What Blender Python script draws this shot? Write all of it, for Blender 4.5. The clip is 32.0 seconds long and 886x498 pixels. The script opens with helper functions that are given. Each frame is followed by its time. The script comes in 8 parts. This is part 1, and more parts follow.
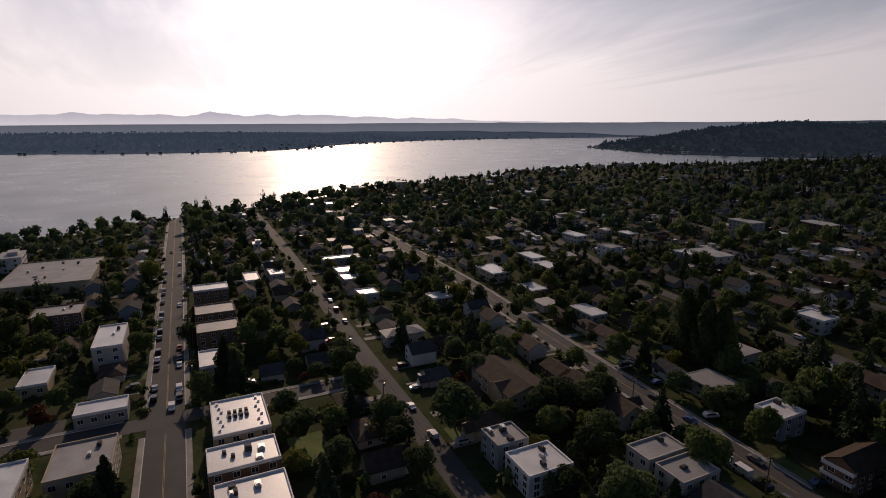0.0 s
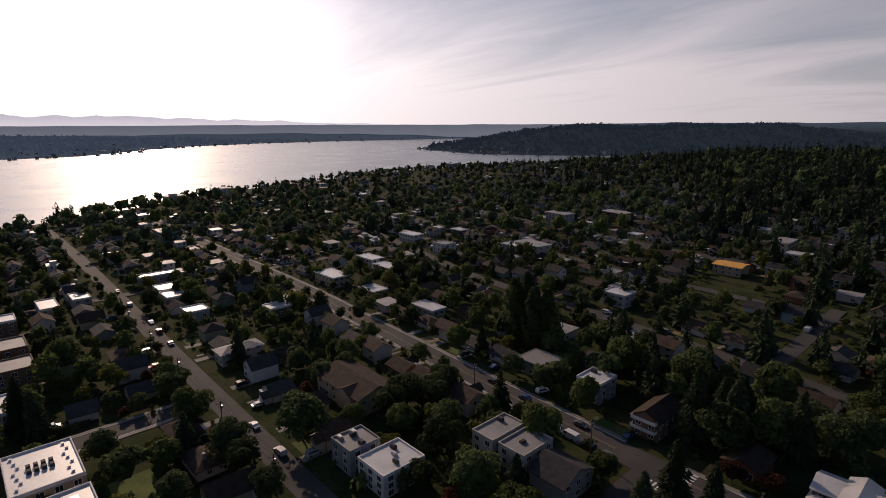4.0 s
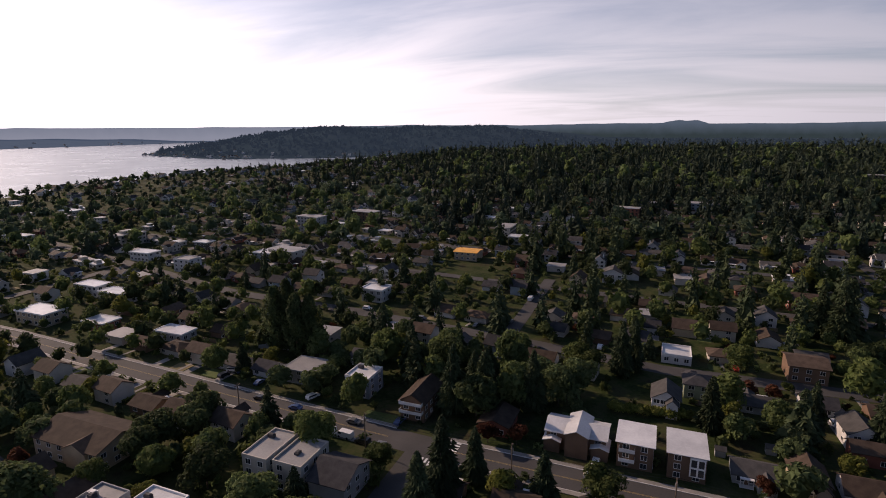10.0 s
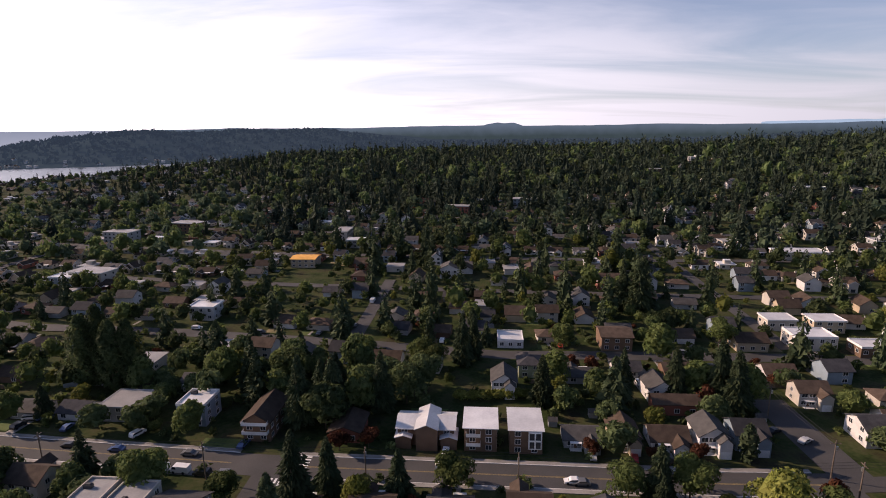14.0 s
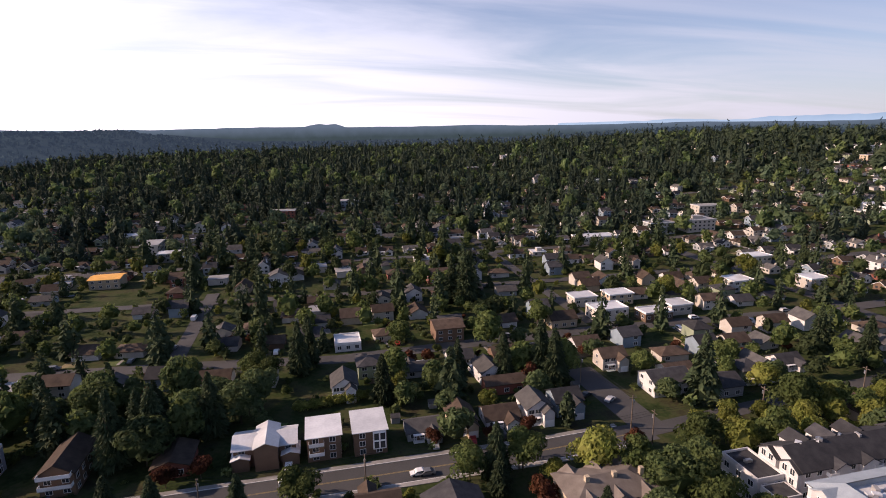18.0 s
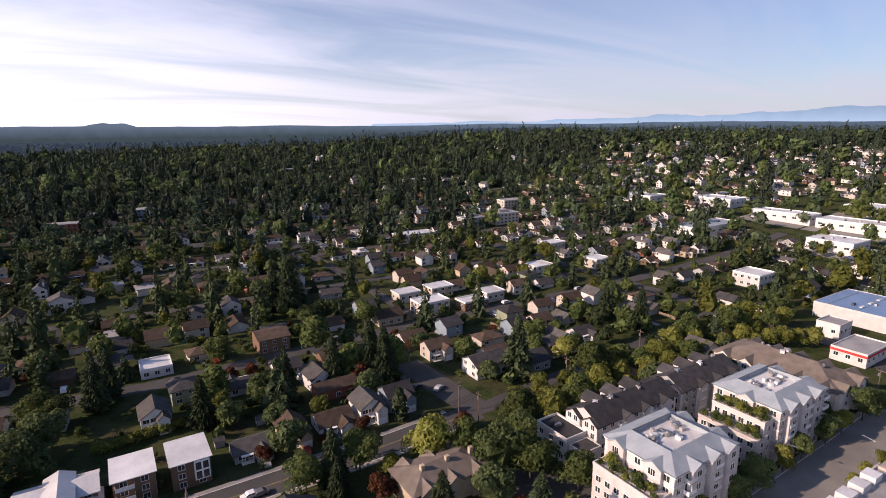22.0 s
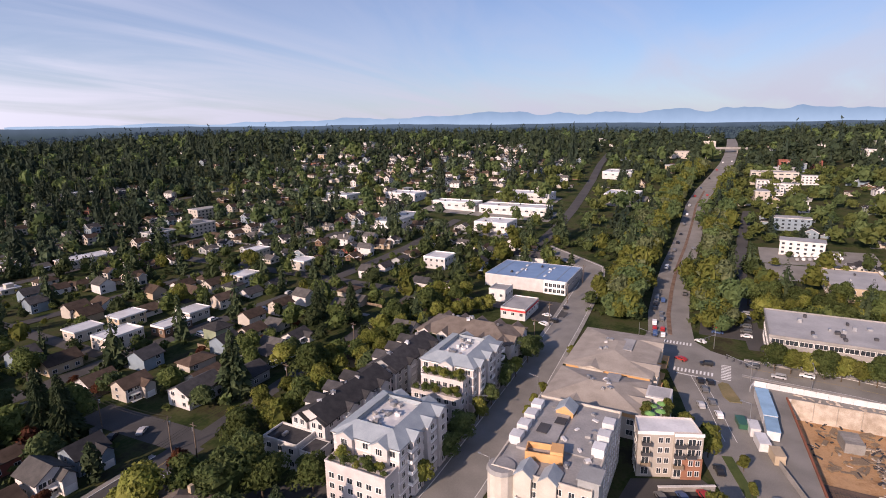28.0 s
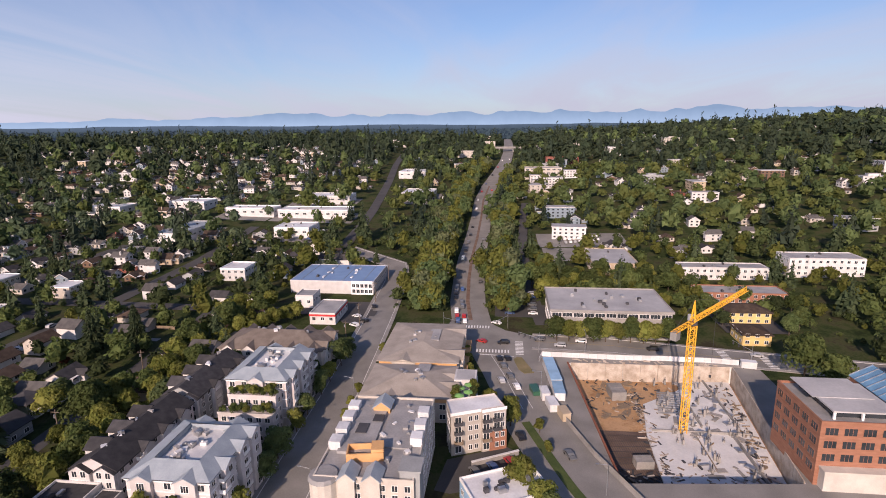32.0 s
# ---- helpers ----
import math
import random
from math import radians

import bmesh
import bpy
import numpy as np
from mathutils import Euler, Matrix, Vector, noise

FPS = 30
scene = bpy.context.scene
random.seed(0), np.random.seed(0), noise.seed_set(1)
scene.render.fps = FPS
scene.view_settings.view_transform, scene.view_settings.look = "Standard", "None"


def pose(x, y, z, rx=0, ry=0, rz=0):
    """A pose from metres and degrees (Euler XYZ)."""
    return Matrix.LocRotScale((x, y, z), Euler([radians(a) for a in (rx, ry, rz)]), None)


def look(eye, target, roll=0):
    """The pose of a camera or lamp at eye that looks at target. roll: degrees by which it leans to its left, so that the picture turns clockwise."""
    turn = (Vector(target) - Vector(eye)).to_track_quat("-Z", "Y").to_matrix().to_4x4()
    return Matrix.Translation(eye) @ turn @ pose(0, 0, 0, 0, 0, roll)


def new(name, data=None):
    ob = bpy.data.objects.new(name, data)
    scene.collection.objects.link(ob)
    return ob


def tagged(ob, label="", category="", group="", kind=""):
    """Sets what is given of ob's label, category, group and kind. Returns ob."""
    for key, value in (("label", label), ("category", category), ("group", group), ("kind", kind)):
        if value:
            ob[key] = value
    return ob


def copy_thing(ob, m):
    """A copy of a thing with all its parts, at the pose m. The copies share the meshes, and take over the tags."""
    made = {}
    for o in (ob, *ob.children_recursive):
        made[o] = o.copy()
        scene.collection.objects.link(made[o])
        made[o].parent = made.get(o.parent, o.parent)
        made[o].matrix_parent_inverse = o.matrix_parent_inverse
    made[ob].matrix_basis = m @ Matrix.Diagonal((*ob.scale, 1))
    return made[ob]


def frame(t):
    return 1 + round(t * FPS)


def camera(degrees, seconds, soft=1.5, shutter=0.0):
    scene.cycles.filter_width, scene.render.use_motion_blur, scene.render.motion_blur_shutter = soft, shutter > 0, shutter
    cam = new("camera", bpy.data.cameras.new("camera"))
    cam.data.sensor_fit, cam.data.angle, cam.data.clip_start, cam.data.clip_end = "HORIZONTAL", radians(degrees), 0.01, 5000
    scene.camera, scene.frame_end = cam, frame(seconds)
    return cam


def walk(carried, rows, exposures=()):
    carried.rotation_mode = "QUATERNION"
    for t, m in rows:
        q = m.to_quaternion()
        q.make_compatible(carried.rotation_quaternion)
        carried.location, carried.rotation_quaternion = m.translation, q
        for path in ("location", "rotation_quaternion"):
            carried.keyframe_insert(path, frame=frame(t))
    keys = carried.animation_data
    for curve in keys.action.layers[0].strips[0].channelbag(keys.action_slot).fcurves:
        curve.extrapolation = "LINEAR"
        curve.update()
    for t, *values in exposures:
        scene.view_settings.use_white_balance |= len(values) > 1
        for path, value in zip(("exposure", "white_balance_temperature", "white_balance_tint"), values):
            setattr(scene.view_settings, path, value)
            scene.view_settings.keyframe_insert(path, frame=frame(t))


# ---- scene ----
cam = camera(78.0, 32.0, soft=0.95)
EYE = 88.0
# seconds, compass heading, pitch, lean of the turning camera
PATH = [
    (0.0, 295.100, -12.854, -0.180),
    (1.0, 299.406, -12.807, -0.196),
    (2.0, 303.659, -12.763, -0.205),
    (3.0, 307.989, -12.717, -0.200),
    (3.5, 310.163, -12.694, -0.195),
    (5.5, 318.674, -12.692, -0.184),
    (6.0, 320.792, -12.669, -0.184),
    (7.0, 325.099, -12.612, -0.195),
    (8.0, 329.511, -12.558, -0.233),
    (9.0, 333.861, -12.535, -0.302),
    (10.0, 338.109, -12.551, -0.384),
    (11.0, 342.375, -12.566, -0.469),
    (12.0, 346.587, -12.545, -0.551),
    (13.0, 350.908, -12.485, -0.620),
    (14.0, 355.287, -12.430, -0.678),
    (14.5, 357.517, -12.418, -0.706),
    (16.5, 366.382, -12.521, -0.768),
    (17.0, 368.655, -12.514, -0.787),
    (18.0, 373.247, -12.515, -0.806),
    (19.0, 377.918, -12.556, -0.774),
    (20.0, 382.589, -12.610, -0.688),
    (21.0, 387.315, -12.639, -0.583),
    (22.0, 392.115, -12.646, -0.492),
    (23.0, 397.139, -12.627, -0.432),
    (24.0, 402.160, -12.601, -0.414),
    (25.0, 407.294, -12.584, -0.436),
    (25.5, 409.881, -12.579, -0.457),
    (27.5, 420.329, -12.635, -0.593),
    (28.0, 422.939, -12.655, -0.601),
    (29.0, 428.145, -12.685, -0.605),
    (30.0, 433.345, -12.689, -0.605),
    (31.0, 438.557, -12.681, -0.610),
    (32.0, 443.684, -12.687, -0.615),
]

walk(cam, [(t, pose(0, 0, EYE, 90 + p, 0, -c) @ pose(0, 0, 0, 0, 0, r)) for t, c, p, r in PATH],
     exposures=[(0, -1.38, 6750, 24), (6, -1.02, 6700, 26), (13, -0.05, 6600, 28), (19, 0.27, 6450, 28), (25, 0.26, 6330, 28.5), (32, 0.12, 6200, 28)])

# ---------------------------------------------------------------- sky and sun
SUN_C, SUN_EL = 283.0, 26.0
world = bpy.data.worlds.new("sky")
scene.world = world
world.use_nodes = True
wt = world.node_tree
wt.nodes.clear()


def wn(kind, **values):
    n = wt.nodes.new(kind)
    for k, v in values.items():
        n.inputs[k.replace("_", " ")].default_value = v
    return n


sky = wt.nodes.new("ShaderNodeTexSky")
sky.sky_type = "NISHITA"
sky.sun_disc = False
sky.sun_elevation = radians(SUN_EL)
sky.sun_rotation = radians(SUN_C)
sky.air_density, sky.dust_density, sky.ozone_density = 1.0, 0.4, 2.0
s_dir = Vector((math.sin(radians(SUN_C)) * math.cos(radians(SUN_EL)), math.cos(radians(SUN_C)) * math.cos(radians(SUN_EL)), math.sin(radians(SUN_EL))))


def wmath(op, a, b=None, c=None):
    n = wt.nodes.new("ShaderNodeMath")
    n.operation = op
    for k, v in enumerate((a, b, c)):
        if v is None:
            continue
        if isinstance(v, (int, float)):
            n.inputs[k].default_value = v
        else:
            wt.links.new(v, n.inputs[k])
    return n.outputs[0]


coord = wt.nodes.new("ShaderNodeTexCoord")
way = coord.outputs["Generated"]
sep = wt.nodes.new("ShaderNodeSeparateXYZ")
wt.links.new(way, sep.inputs[0])
# thin cirrus on a plane high above: streaks that crowd towards the horizon
up = wmath("ADD", wmath("MAXIMUM", sep.outputs["Z"], 0.0), 0.13)
plane = wt.nodes.new("ShaderNodeCombineXYZ")
wt.links.new(wmath("DIVIDE", sep.outputs["X"], up), plane.inputs["X"])
wt.links.new(wmath("DIVIDE", sep.outputs["Y"], up), plane.inputs["Y"])
lay = wt.nodes.new("ShaderNodeMapping")
lay.inputs["Rotation"].default_value = (0, 0, radians(17))
lay.inputs["Scale"].default_value = (0.34, 0.95, 1.0)
wt.links.new(plane.outputs[0], lay.inputs["Vector"])
veil = wn("ShaderNodeTexNoise", Scale=0.9, Detail=8.0, Roughness=0.55, Distortion=0.9)
wt.links.new(lay.outputs["Vector"], veil.inputs["Vector"])
streak = wt.nodes.new("ShaderNodeMapRange")
streak.interpolation_type = "SMOOTHSTEP"
streak.inputs["From Min"].default_value, streak.inputs["From Max"].default_value = 0.29, 0.70
wt.links.new(veil.outputs["Fac"], streak.inputs["Value"])
# the veil glows round the sun and is whitest near the horizon
dot = wt.nodes.new("ShaderNodeVectorMath")
dot.operation = "DOT_PRODUCT"
dot.inputs[1].default_value = s_dir
wt.links.new(way, dot.inputs[0])
d01 = wmath("MULTIPLY_ADD", dot.outputs["Value"], 0.5, 0.5)
glow = wmath("ADD", wmath("MULTIPLY", wmath("POWER", d01, 2.1), 19.0), wmath("MULTIPLY", wmath("POWER", d01, 20.0), 30.0))
bright = wmath("ADD", glow, 6.6)
rest = wmath("SUBTRACT", 1.0, wmath("MAXIMUM", sep.outputs["Z"], 0.0))
low = wmath("POWER", rest, 12.0)
lower = wmath("POWER", rest, 2.6)
cover = wmath("MINIMUM", wmath("ADD", wmath("MULTIPLY", wmath("ADD", wmath("MULTIPLY", streak.outputs["Result"], 0.60), wmath("MULTIPLY_ADD", wmath("POWER", d01, 3.0), 0.60, 0.15)), lower), wmath("MULTIPLY", low, 0.45)), 0.95)
cloud_rgb = wt.nodes.new("ShaderNodeMixRGB")
cloud_rgb.blend_type = "MULTIPLY"
cloud_rgb.inputs["Fac"].default_value = 1.0
tint = wt.nodes.new("ShaderNodeMixRGB")
tint.inputs["Color1"].default_value, tint.inputs["Color2"].default_value = (0.94, 1.005, 1.09, 1), (1.03, 1.0, 0.96, 1)
wt.links.new(wmath("POWER", d01, 1.4), tint.inputs["Fac"])
wt.links.new(tint.outputs["Color"], cloud_rgb.inputs["Color1"])
wt.links.new(bright, cloud_rgb.inputs["Color2"])
cloud = wt.nodes.new("ShaderNodeMixRGB")
wt.links.new(cover, cloud.inputs["Fac"])
clear = wt.nodes.new("ShaderNodeMixRGB")
clear.blend_type = "MULTIPLY"
clear.inputs["Fac"].default_value = 1.0
clear.inputs["Color2"].default_value = (0.81, 1.01, 1.17, 1)
wt.links.new(sky.outputs["Color"], clear.inputs["Color1"])
wt.links.new(clear.outputs["Color"], cloud.inputs["Color1"])
wt.links.new(cloud_rgb.outputs["Color"], cloud.inputs["Color2"])
back = wn("ShaderNodeBackground", Strength=0.08)
wt.links.new(cloud.outputs["Color"], back.inputs["Color"])
wout = wt.nodes.new("ShaderNodeOutputWorld")
wt.links.new(back.outputs[0], wout.inputs["Surface"])

sun = new("sun", bpy.data.lights.new("sun", "SUN"))
sun.data.energy, sun.data.angle, sun.data.color = 5.0, radians(0.6), (1.0, 0.80, 0.57)
sun.matrix_world = look(s_dir * 300, (0, 0, 0))


# ---------------------------------------------------------------- materials
def material(name, colors, rough=0.8, scale=1.0, bump=0.0, by_object=0.0, metal=0.0, spec=0.35, island=0.0, fine=12.0, translucent=0.0, stretch=(1, 1, 1)):
    """Two scales of noise between two colours, with bump, and a shift of value from thing to thing."""
    m = bpy.data.materials.new(name)
    m.use_nodes = True
    nt = m.node_tree
    p = nt.nodes["Principled BSDF"]
    p.inputs["Roughness"].default_value, p.inputs["Metallic"].default_value = rough, metal
    p.inputs["Specular IOR Level"].default_value = spec
    geo = nt.nodes.new("ShaderNodeNewGeometry")
    mp = nt.nodes.new("ShaderNodeMapping")
    mp.inputs["Scale"].default_value = stretch
    nt.links.new(geo.outputs["Position"], mp.inputs["Vector"])
    n1, n2 = nt.nodes.new("ShaderNodeTexNoise"), nt.nodes.new("ShaderNodeTexNoise")
    n1.inputs["Scale"].default_value, n1.inputs["Detail"].default_value = scale, 5
    n2.inputs["Scale"].default_value, n2.inputs["Detail"].default_value = scale * fine, 3
    nt.links.new(mp.outputs["Vector"], n1.inputs["Vector"])
    nt.links.new(mp.outputs["Vector"], n2.inputs["Vector"])
    add = nt.nodes.new("ShaderNodeMath")
    add.operation = "MULTIPLY_ADD"
    add.inputs[1].default_value, add.inputs[2].default_value = 0.4, -0.2
    nt.links.new(n2.outputs["Fac"], add.inputs[0])
    tot = nt.nodes.new("ShaderNodeMath")
    tot.operation = "ADD"
    nt.links.new(n1.outputs["Fac"], tot.inputs[0])
    nt.links.new(add.outputs[0], tot.inputs[1])
    ramp = nt.nodes.new("ShaderNodeValToRGB")
    e = ramp.color_ramp.elements
    e[0].position, e[1].position = 0.3, 0.7
    e[0].color, e[1].color = (*colors[0], 1), (*colors[-1], 1)
    for i, c in enumerate(colors[1:-1]):
        x = e.new(0.3 + 0.4 * (i + 1) / (len(colors) - 1))
        x.color = (*c, 1)
    nt.links.new(tot.outputs[0], ramp.inputs["Fac"])
    col = ramp.outputs["Color"]
    for amount, node, socket in ((by_object, "ShaderNodeObjectInfo", "Random"), (island, "", "Random Per Island")):
        if amount:
            src = nt.nodes.new(node) if node else geo
            mr = nt.nodes.new("ShaderNodeMapRange")
            mr.inputs["To Min"].default_value, mr.inputs["To Max"].default_value = 1 - amount, 1 + amount
            nt.links.new(src.outputs[socket], mr.inputs["Value"])
            hsv = nt.nodes.new("ShaderNodeHueSaturation")
            nt.links.new(mr.outputs["Result"], hsv.inputs["Value"])
            nt.links.new(col, hsv.inputs["Color"])
            col = hsv.outputs["Color"]
    nt.links.new(col, p.inputs["Base Color"])
    if bump:
        b = nt.nodes.new("ShaderNodeBump")
        b.inputs["Strength"].default_value = bump
        b.inputs["Distance"].default_value = 0.06
        nt.links.new(n2.outputs["Fac"], b.inputs["Height"])
        nt.links.new(b.outputs["Normal"], p.inputs["Normal"])
    if translucent:
        tr = nt.nodes.new("ShaderNodeBsdfTranslucent")
        nt.links.new(col, tr.inputs["Color"])
        mix = nt.nodes.new("ShaderNodeMixShader")
        mix.inputs["Fac"].default_value = translucent
        nt.links.new(p.outputs["BSDF"], mix.inputs[1])
        nt.links.new(tr.outputs["BSDF"], mix.inputs[2])
        nt.links.new(mix.outputs[0], nt.nodes["Material Output"].inputs["Surface"])
    return m


GROUND = material("garden_ground", [(0.018, 0.027, 0.010), (0.034, 0.050, 0.016), (0.060, 0.064, 0.028), (0.040, 0.036, 0.022)], 0.95, 0.09, 0.3, fine=9, spec=0.06)
LAWN = material("lawn", [(0.050, 0.085, 0.020), (0.11, 0.14, 0.04)], 0.95, 0.12, 0.2, by_object=0.3)
DRY = material("dry_grass", [(0.13, 0.12, 0.05), (0.24, 0.19, 0.10)], 0.95, 0.15, 0.2)
ASPHALT = material("asphalt", [(0.050, 0.049, 0.049), (0.078, 0.075, 0.073)], 0.85, 0.08, 0.2, fine=30)
ASPHALT_PALE = material("pale_worn_asphalt", [(0.17, 0.163, 0.15), (0.25, 0.24, 0.222)], 0.85, 0.10, 0.2, fine=30)
CONCRETE = material("concrete", [(0.20, 0.195, 0.18), (0.32, 0.30, 0.28)], 0.85, 0.2, 0.2, by_object=0.1)
SLAB = material("new_concrete", [(0.50, 0.50, 0.49), (0.68, 0.67, 0.65)], 0.8, 0.12, 0.1)
PAINT_W = material("white_road_paint", [(0.62, 0.62, 0.60), (0.78, 0.78, 0.76)], 0.7, 1.0)
PAINT_Y = material("yellow_road_paint", [(0.30, 0.22, 0.08), (0.42, 0.31, 0.11)], 0.7, 1.0)
SOIL = material("excavated_soil", [(0.28, 0.155, 0.07), (0.44, 0.28, 0.15), (0.33, 0.20, 0.11)], 0.95, 0.11, 0.5)
SOIL_DARK = material("wet_soil", [(0.09, 0.062, 0.05), (0.17, 0.12, 0.09)], 0.9, 0.15, 0.5)
TRUNK = material("bark", [(0.06, 0.045, 0.03), (0.12, 0.09, 0.06)], 0.95, 2.0, 0.5)


def leaf(name, a, b, tr=0.42, scale=0.25, island=0.26):
    return material(name, [a, b], 0.75, scale, by_object=0.34, island=island, translucent=tr, spec=0.08)


LEAF = leaf("green_leaves", (0.061, 0.089, 0.028), (0.115, 0.141, 0.046))
LEAF_Y = leaf("yellow_green_leaves", (0.134, 0.162, 0.034), (0.208, 0.209, 0.054))
LEAF_D = leaf("deep_green_leaves", (0.050, 0.073, 0.031), (0.087, 0.112, 0.046))
LEAF_R = leaf("dark_red_leaves", (0.061, 0.024, 0.018), (0.121, 0.050, 0.024))
LEAF_O = leaf("olive_leaves", (0.080, 0.117, 0.042), (0.128, 0.160, 0.060))
LEAF_B = leaf("dry_olive_leaves", (0.112, 0.140, 0.064), (0.176, 0.196, 0.098))
NEEDLE = leaf("conifer_needles", (0.029, 0.046, 0.023), (0.054, 0.070, 0.033), 0.10)
# bluer leaf copies with coarser mottling: distance haze tinted into the farther crowns
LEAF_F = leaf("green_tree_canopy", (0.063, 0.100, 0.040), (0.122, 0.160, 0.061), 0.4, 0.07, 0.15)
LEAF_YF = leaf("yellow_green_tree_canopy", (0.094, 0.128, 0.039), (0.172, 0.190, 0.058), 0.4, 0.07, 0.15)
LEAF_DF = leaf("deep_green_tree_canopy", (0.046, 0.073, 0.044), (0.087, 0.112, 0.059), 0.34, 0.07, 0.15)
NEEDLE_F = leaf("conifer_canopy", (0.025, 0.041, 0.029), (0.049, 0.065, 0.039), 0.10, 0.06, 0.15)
# far woods and land: bluish base colours with distance haze painted in
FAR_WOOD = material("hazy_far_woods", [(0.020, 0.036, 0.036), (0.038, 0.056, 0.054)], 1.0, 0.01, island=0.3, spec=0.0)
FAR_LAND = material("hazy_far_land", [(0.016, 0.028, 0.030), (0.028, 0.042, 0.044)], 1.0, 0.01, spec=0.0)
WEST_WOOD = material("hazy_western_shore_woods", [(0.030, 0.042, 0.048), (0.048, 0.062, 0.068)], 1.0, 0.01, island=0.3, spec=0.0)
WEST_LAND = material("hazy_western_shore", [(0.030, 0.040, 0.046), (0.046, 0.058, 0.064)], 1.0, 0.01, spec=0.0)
# blue emission imitates the haze, strongest on the western shore towards the sun
for far_mat, haze_glow in ((FAR_WOOD, 0.05), (FAR_LAND, 0.05), (WEST_WOOD, 0.15), (WEST_LAND, 0.15)):
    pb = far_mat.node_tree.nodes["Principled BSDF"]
    pb.inputs["Emission Color"].default_value, pb.inputs["Emission Strength"].default_value = (0.46, 0.68, 1.0, 1), haze_glow
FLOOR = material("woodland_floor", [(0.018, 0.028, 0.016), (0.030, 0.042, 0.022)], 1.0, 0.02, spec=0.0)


def paint(name, c, k=0.12, rough=0.75, stretch=(1, 1, 1), scale=0.35):
    return material(name, [tuple(v * (1 - k) for v in c), tuple(min(1, v * (1 + k)) for v in c)], rough, scale, 0.1, by_object=0.12, stretch=stretch)


WHITE = paint("white_siding", (0.56, 0.545, 0.53))
CREAM = paint("cream_siding", (0.48, 0.44, 0.385))
TAN = paint("tan_siding", (0.42, 0.34, 0.24))
GREY = paint("grey_siding", (0.30, 0.31, 0.31))
BLUEGREY = paint("blue_grey_siding", (0.20, 0.25, 0.29))
BROWN = paint("brown_siding", (0.16, 0.10, 0.065))
REDBROWN = paint("red_brown_siding", (0.24, 0.085, 0.06))
GREEN = paint("sage_siding", (0.22, 0.25, 0.17))
YELLOW = paint("yellow_stucco", (0.62, 0.45, 0.18))
ORANGE_ROOF = paint("orange_roof_underlay", (0.78, 0.40, 0.09))
ORANGE = paint("orange_building_wrap", (0.52, 0.30, 0.13))
BEIGE = paint("beige_stucco", (0.36, 0.325, 0.28))
DARK = paint("dark_panel", (0.055, 0.055, 0.06))
BRICK = material("red_brick", [(0.25, 0.112, 0.067), (0.33, 0.160, 0.100)], 0.85, 0.5, 0.3, stretch=(1, 1, 4))
R_DARK = material("charcoal_shingles", [(0.038, 0.038, 0.041), (0.066, 0.064, 0.066)], 0.95, 0.5, 0.4, by_object=0.25, spec=0.12)
R_GREY = material("grey_shingles", [(0.060, 0.058, 0.057), (0.10, 0.095, 0.09)], 0.85, 0.5, 0.4, by_object=0.25, spec=0.12)
R_BROWN = material("brown_shingles", [(0.058, 0.042, 0.032), (0.10, 0.073, 0.055)], 0.85, 0.5, 0.4, by_object=0.25, spec=0.12)
R_RED = material("red_tile_roof", [(0.25, 0.09, 0.05), (0.33, 0.14, 0.08)], 0.8, 0.6, 0.4)
R_WHITE = material("white_roof_membrane", [(0.50, 0.50, 0.50), (0.70, 0.70, 0.69)], 0.38, 0.14, 0.1, by_object=0.10, spec=0.8)
R_FLAT = material("grey_roof_membrane", [(0.22, 0.22, 0.22), (0.34, 0.33, 0.32)], 0.6, 0.15, 0.1, by_object=0.12)
R_TAN = material("tan_grey_shingles", [(0.27, 0.24, 0.205), (0.37, 0.33, 0.285)], 0.85, 0.25, 0.3)
R_METAL = material("pale_blue_metal_roof", [(0.24, 0.28, 0.31), (0.33, 0.37, 0.40)], 0.55, 0.3, 0.1, spec=0.5)
R_BLUE = material("blue_metal_roof", [(0.15, 0.24, 0.40), (0.20, 0.30, 0.47)], 0.45, 0.12, 0.1, spec=0.5)
R_PALE = material("pale_roof_membrane", [(0.34, 0.335, 0.33), (0.47, 0.46, 0.45)], 0.6, 0.12, 0.1, by_object=0.1)
MULCH = material("bark_mulch", [(0.12, 0.075, 0.05), (0.22, 0.15, 0.11)], 0.95, 0.3, 0.4)
R_TAUPE = material("taupe_shingles", [(0.135, 0.112, 0.095), (0.20, 0.17, 0.145)], 0.85, 0.4, 0.3, spec=0.12)
PALE = paint("pale_rose_grey_siding", (0.50, 0.465, 0.45))
TRIM = paint("white_trim", (0.76, 0.75, 0.73))
STEEL = material("galvanised_steel", [(0.35, 0.36, 0.37), (0.5, 0.5, 0.5)], 0.4, 0.8, metal=0.8)
WOOD = material("weathered_wood", [(0.16, 0.12, 0.08), (0.26, 0.2, 0.14)], 0.85, 1.2, 0.3, stretch=(4, 4, 0.5))
POLE = material("pole_wood", [(0.10, 0.08, 0.06), (0.17, 0.13, 0.10)], 0.9, 1.0, 0.3)
CRANE_Y = paint("crane_yellow", (0.80, 0.42, 0.03), 0.08, 0.45)
RUBBER = material("black_rubber", [(0.015, 0.015, 0.016), (0.03, 0.03, 0.03)], 0.9, 2.0)
PLASTIC_B = paint("blue_panel", (0.25, 0.40, 0.55), rough=0.5)


def glass(name, c, rough=0.08):
    m = material(name, [c, tuple(v * 1.6 for v in c)], rough, 0.3, spec=0.6)
    return m


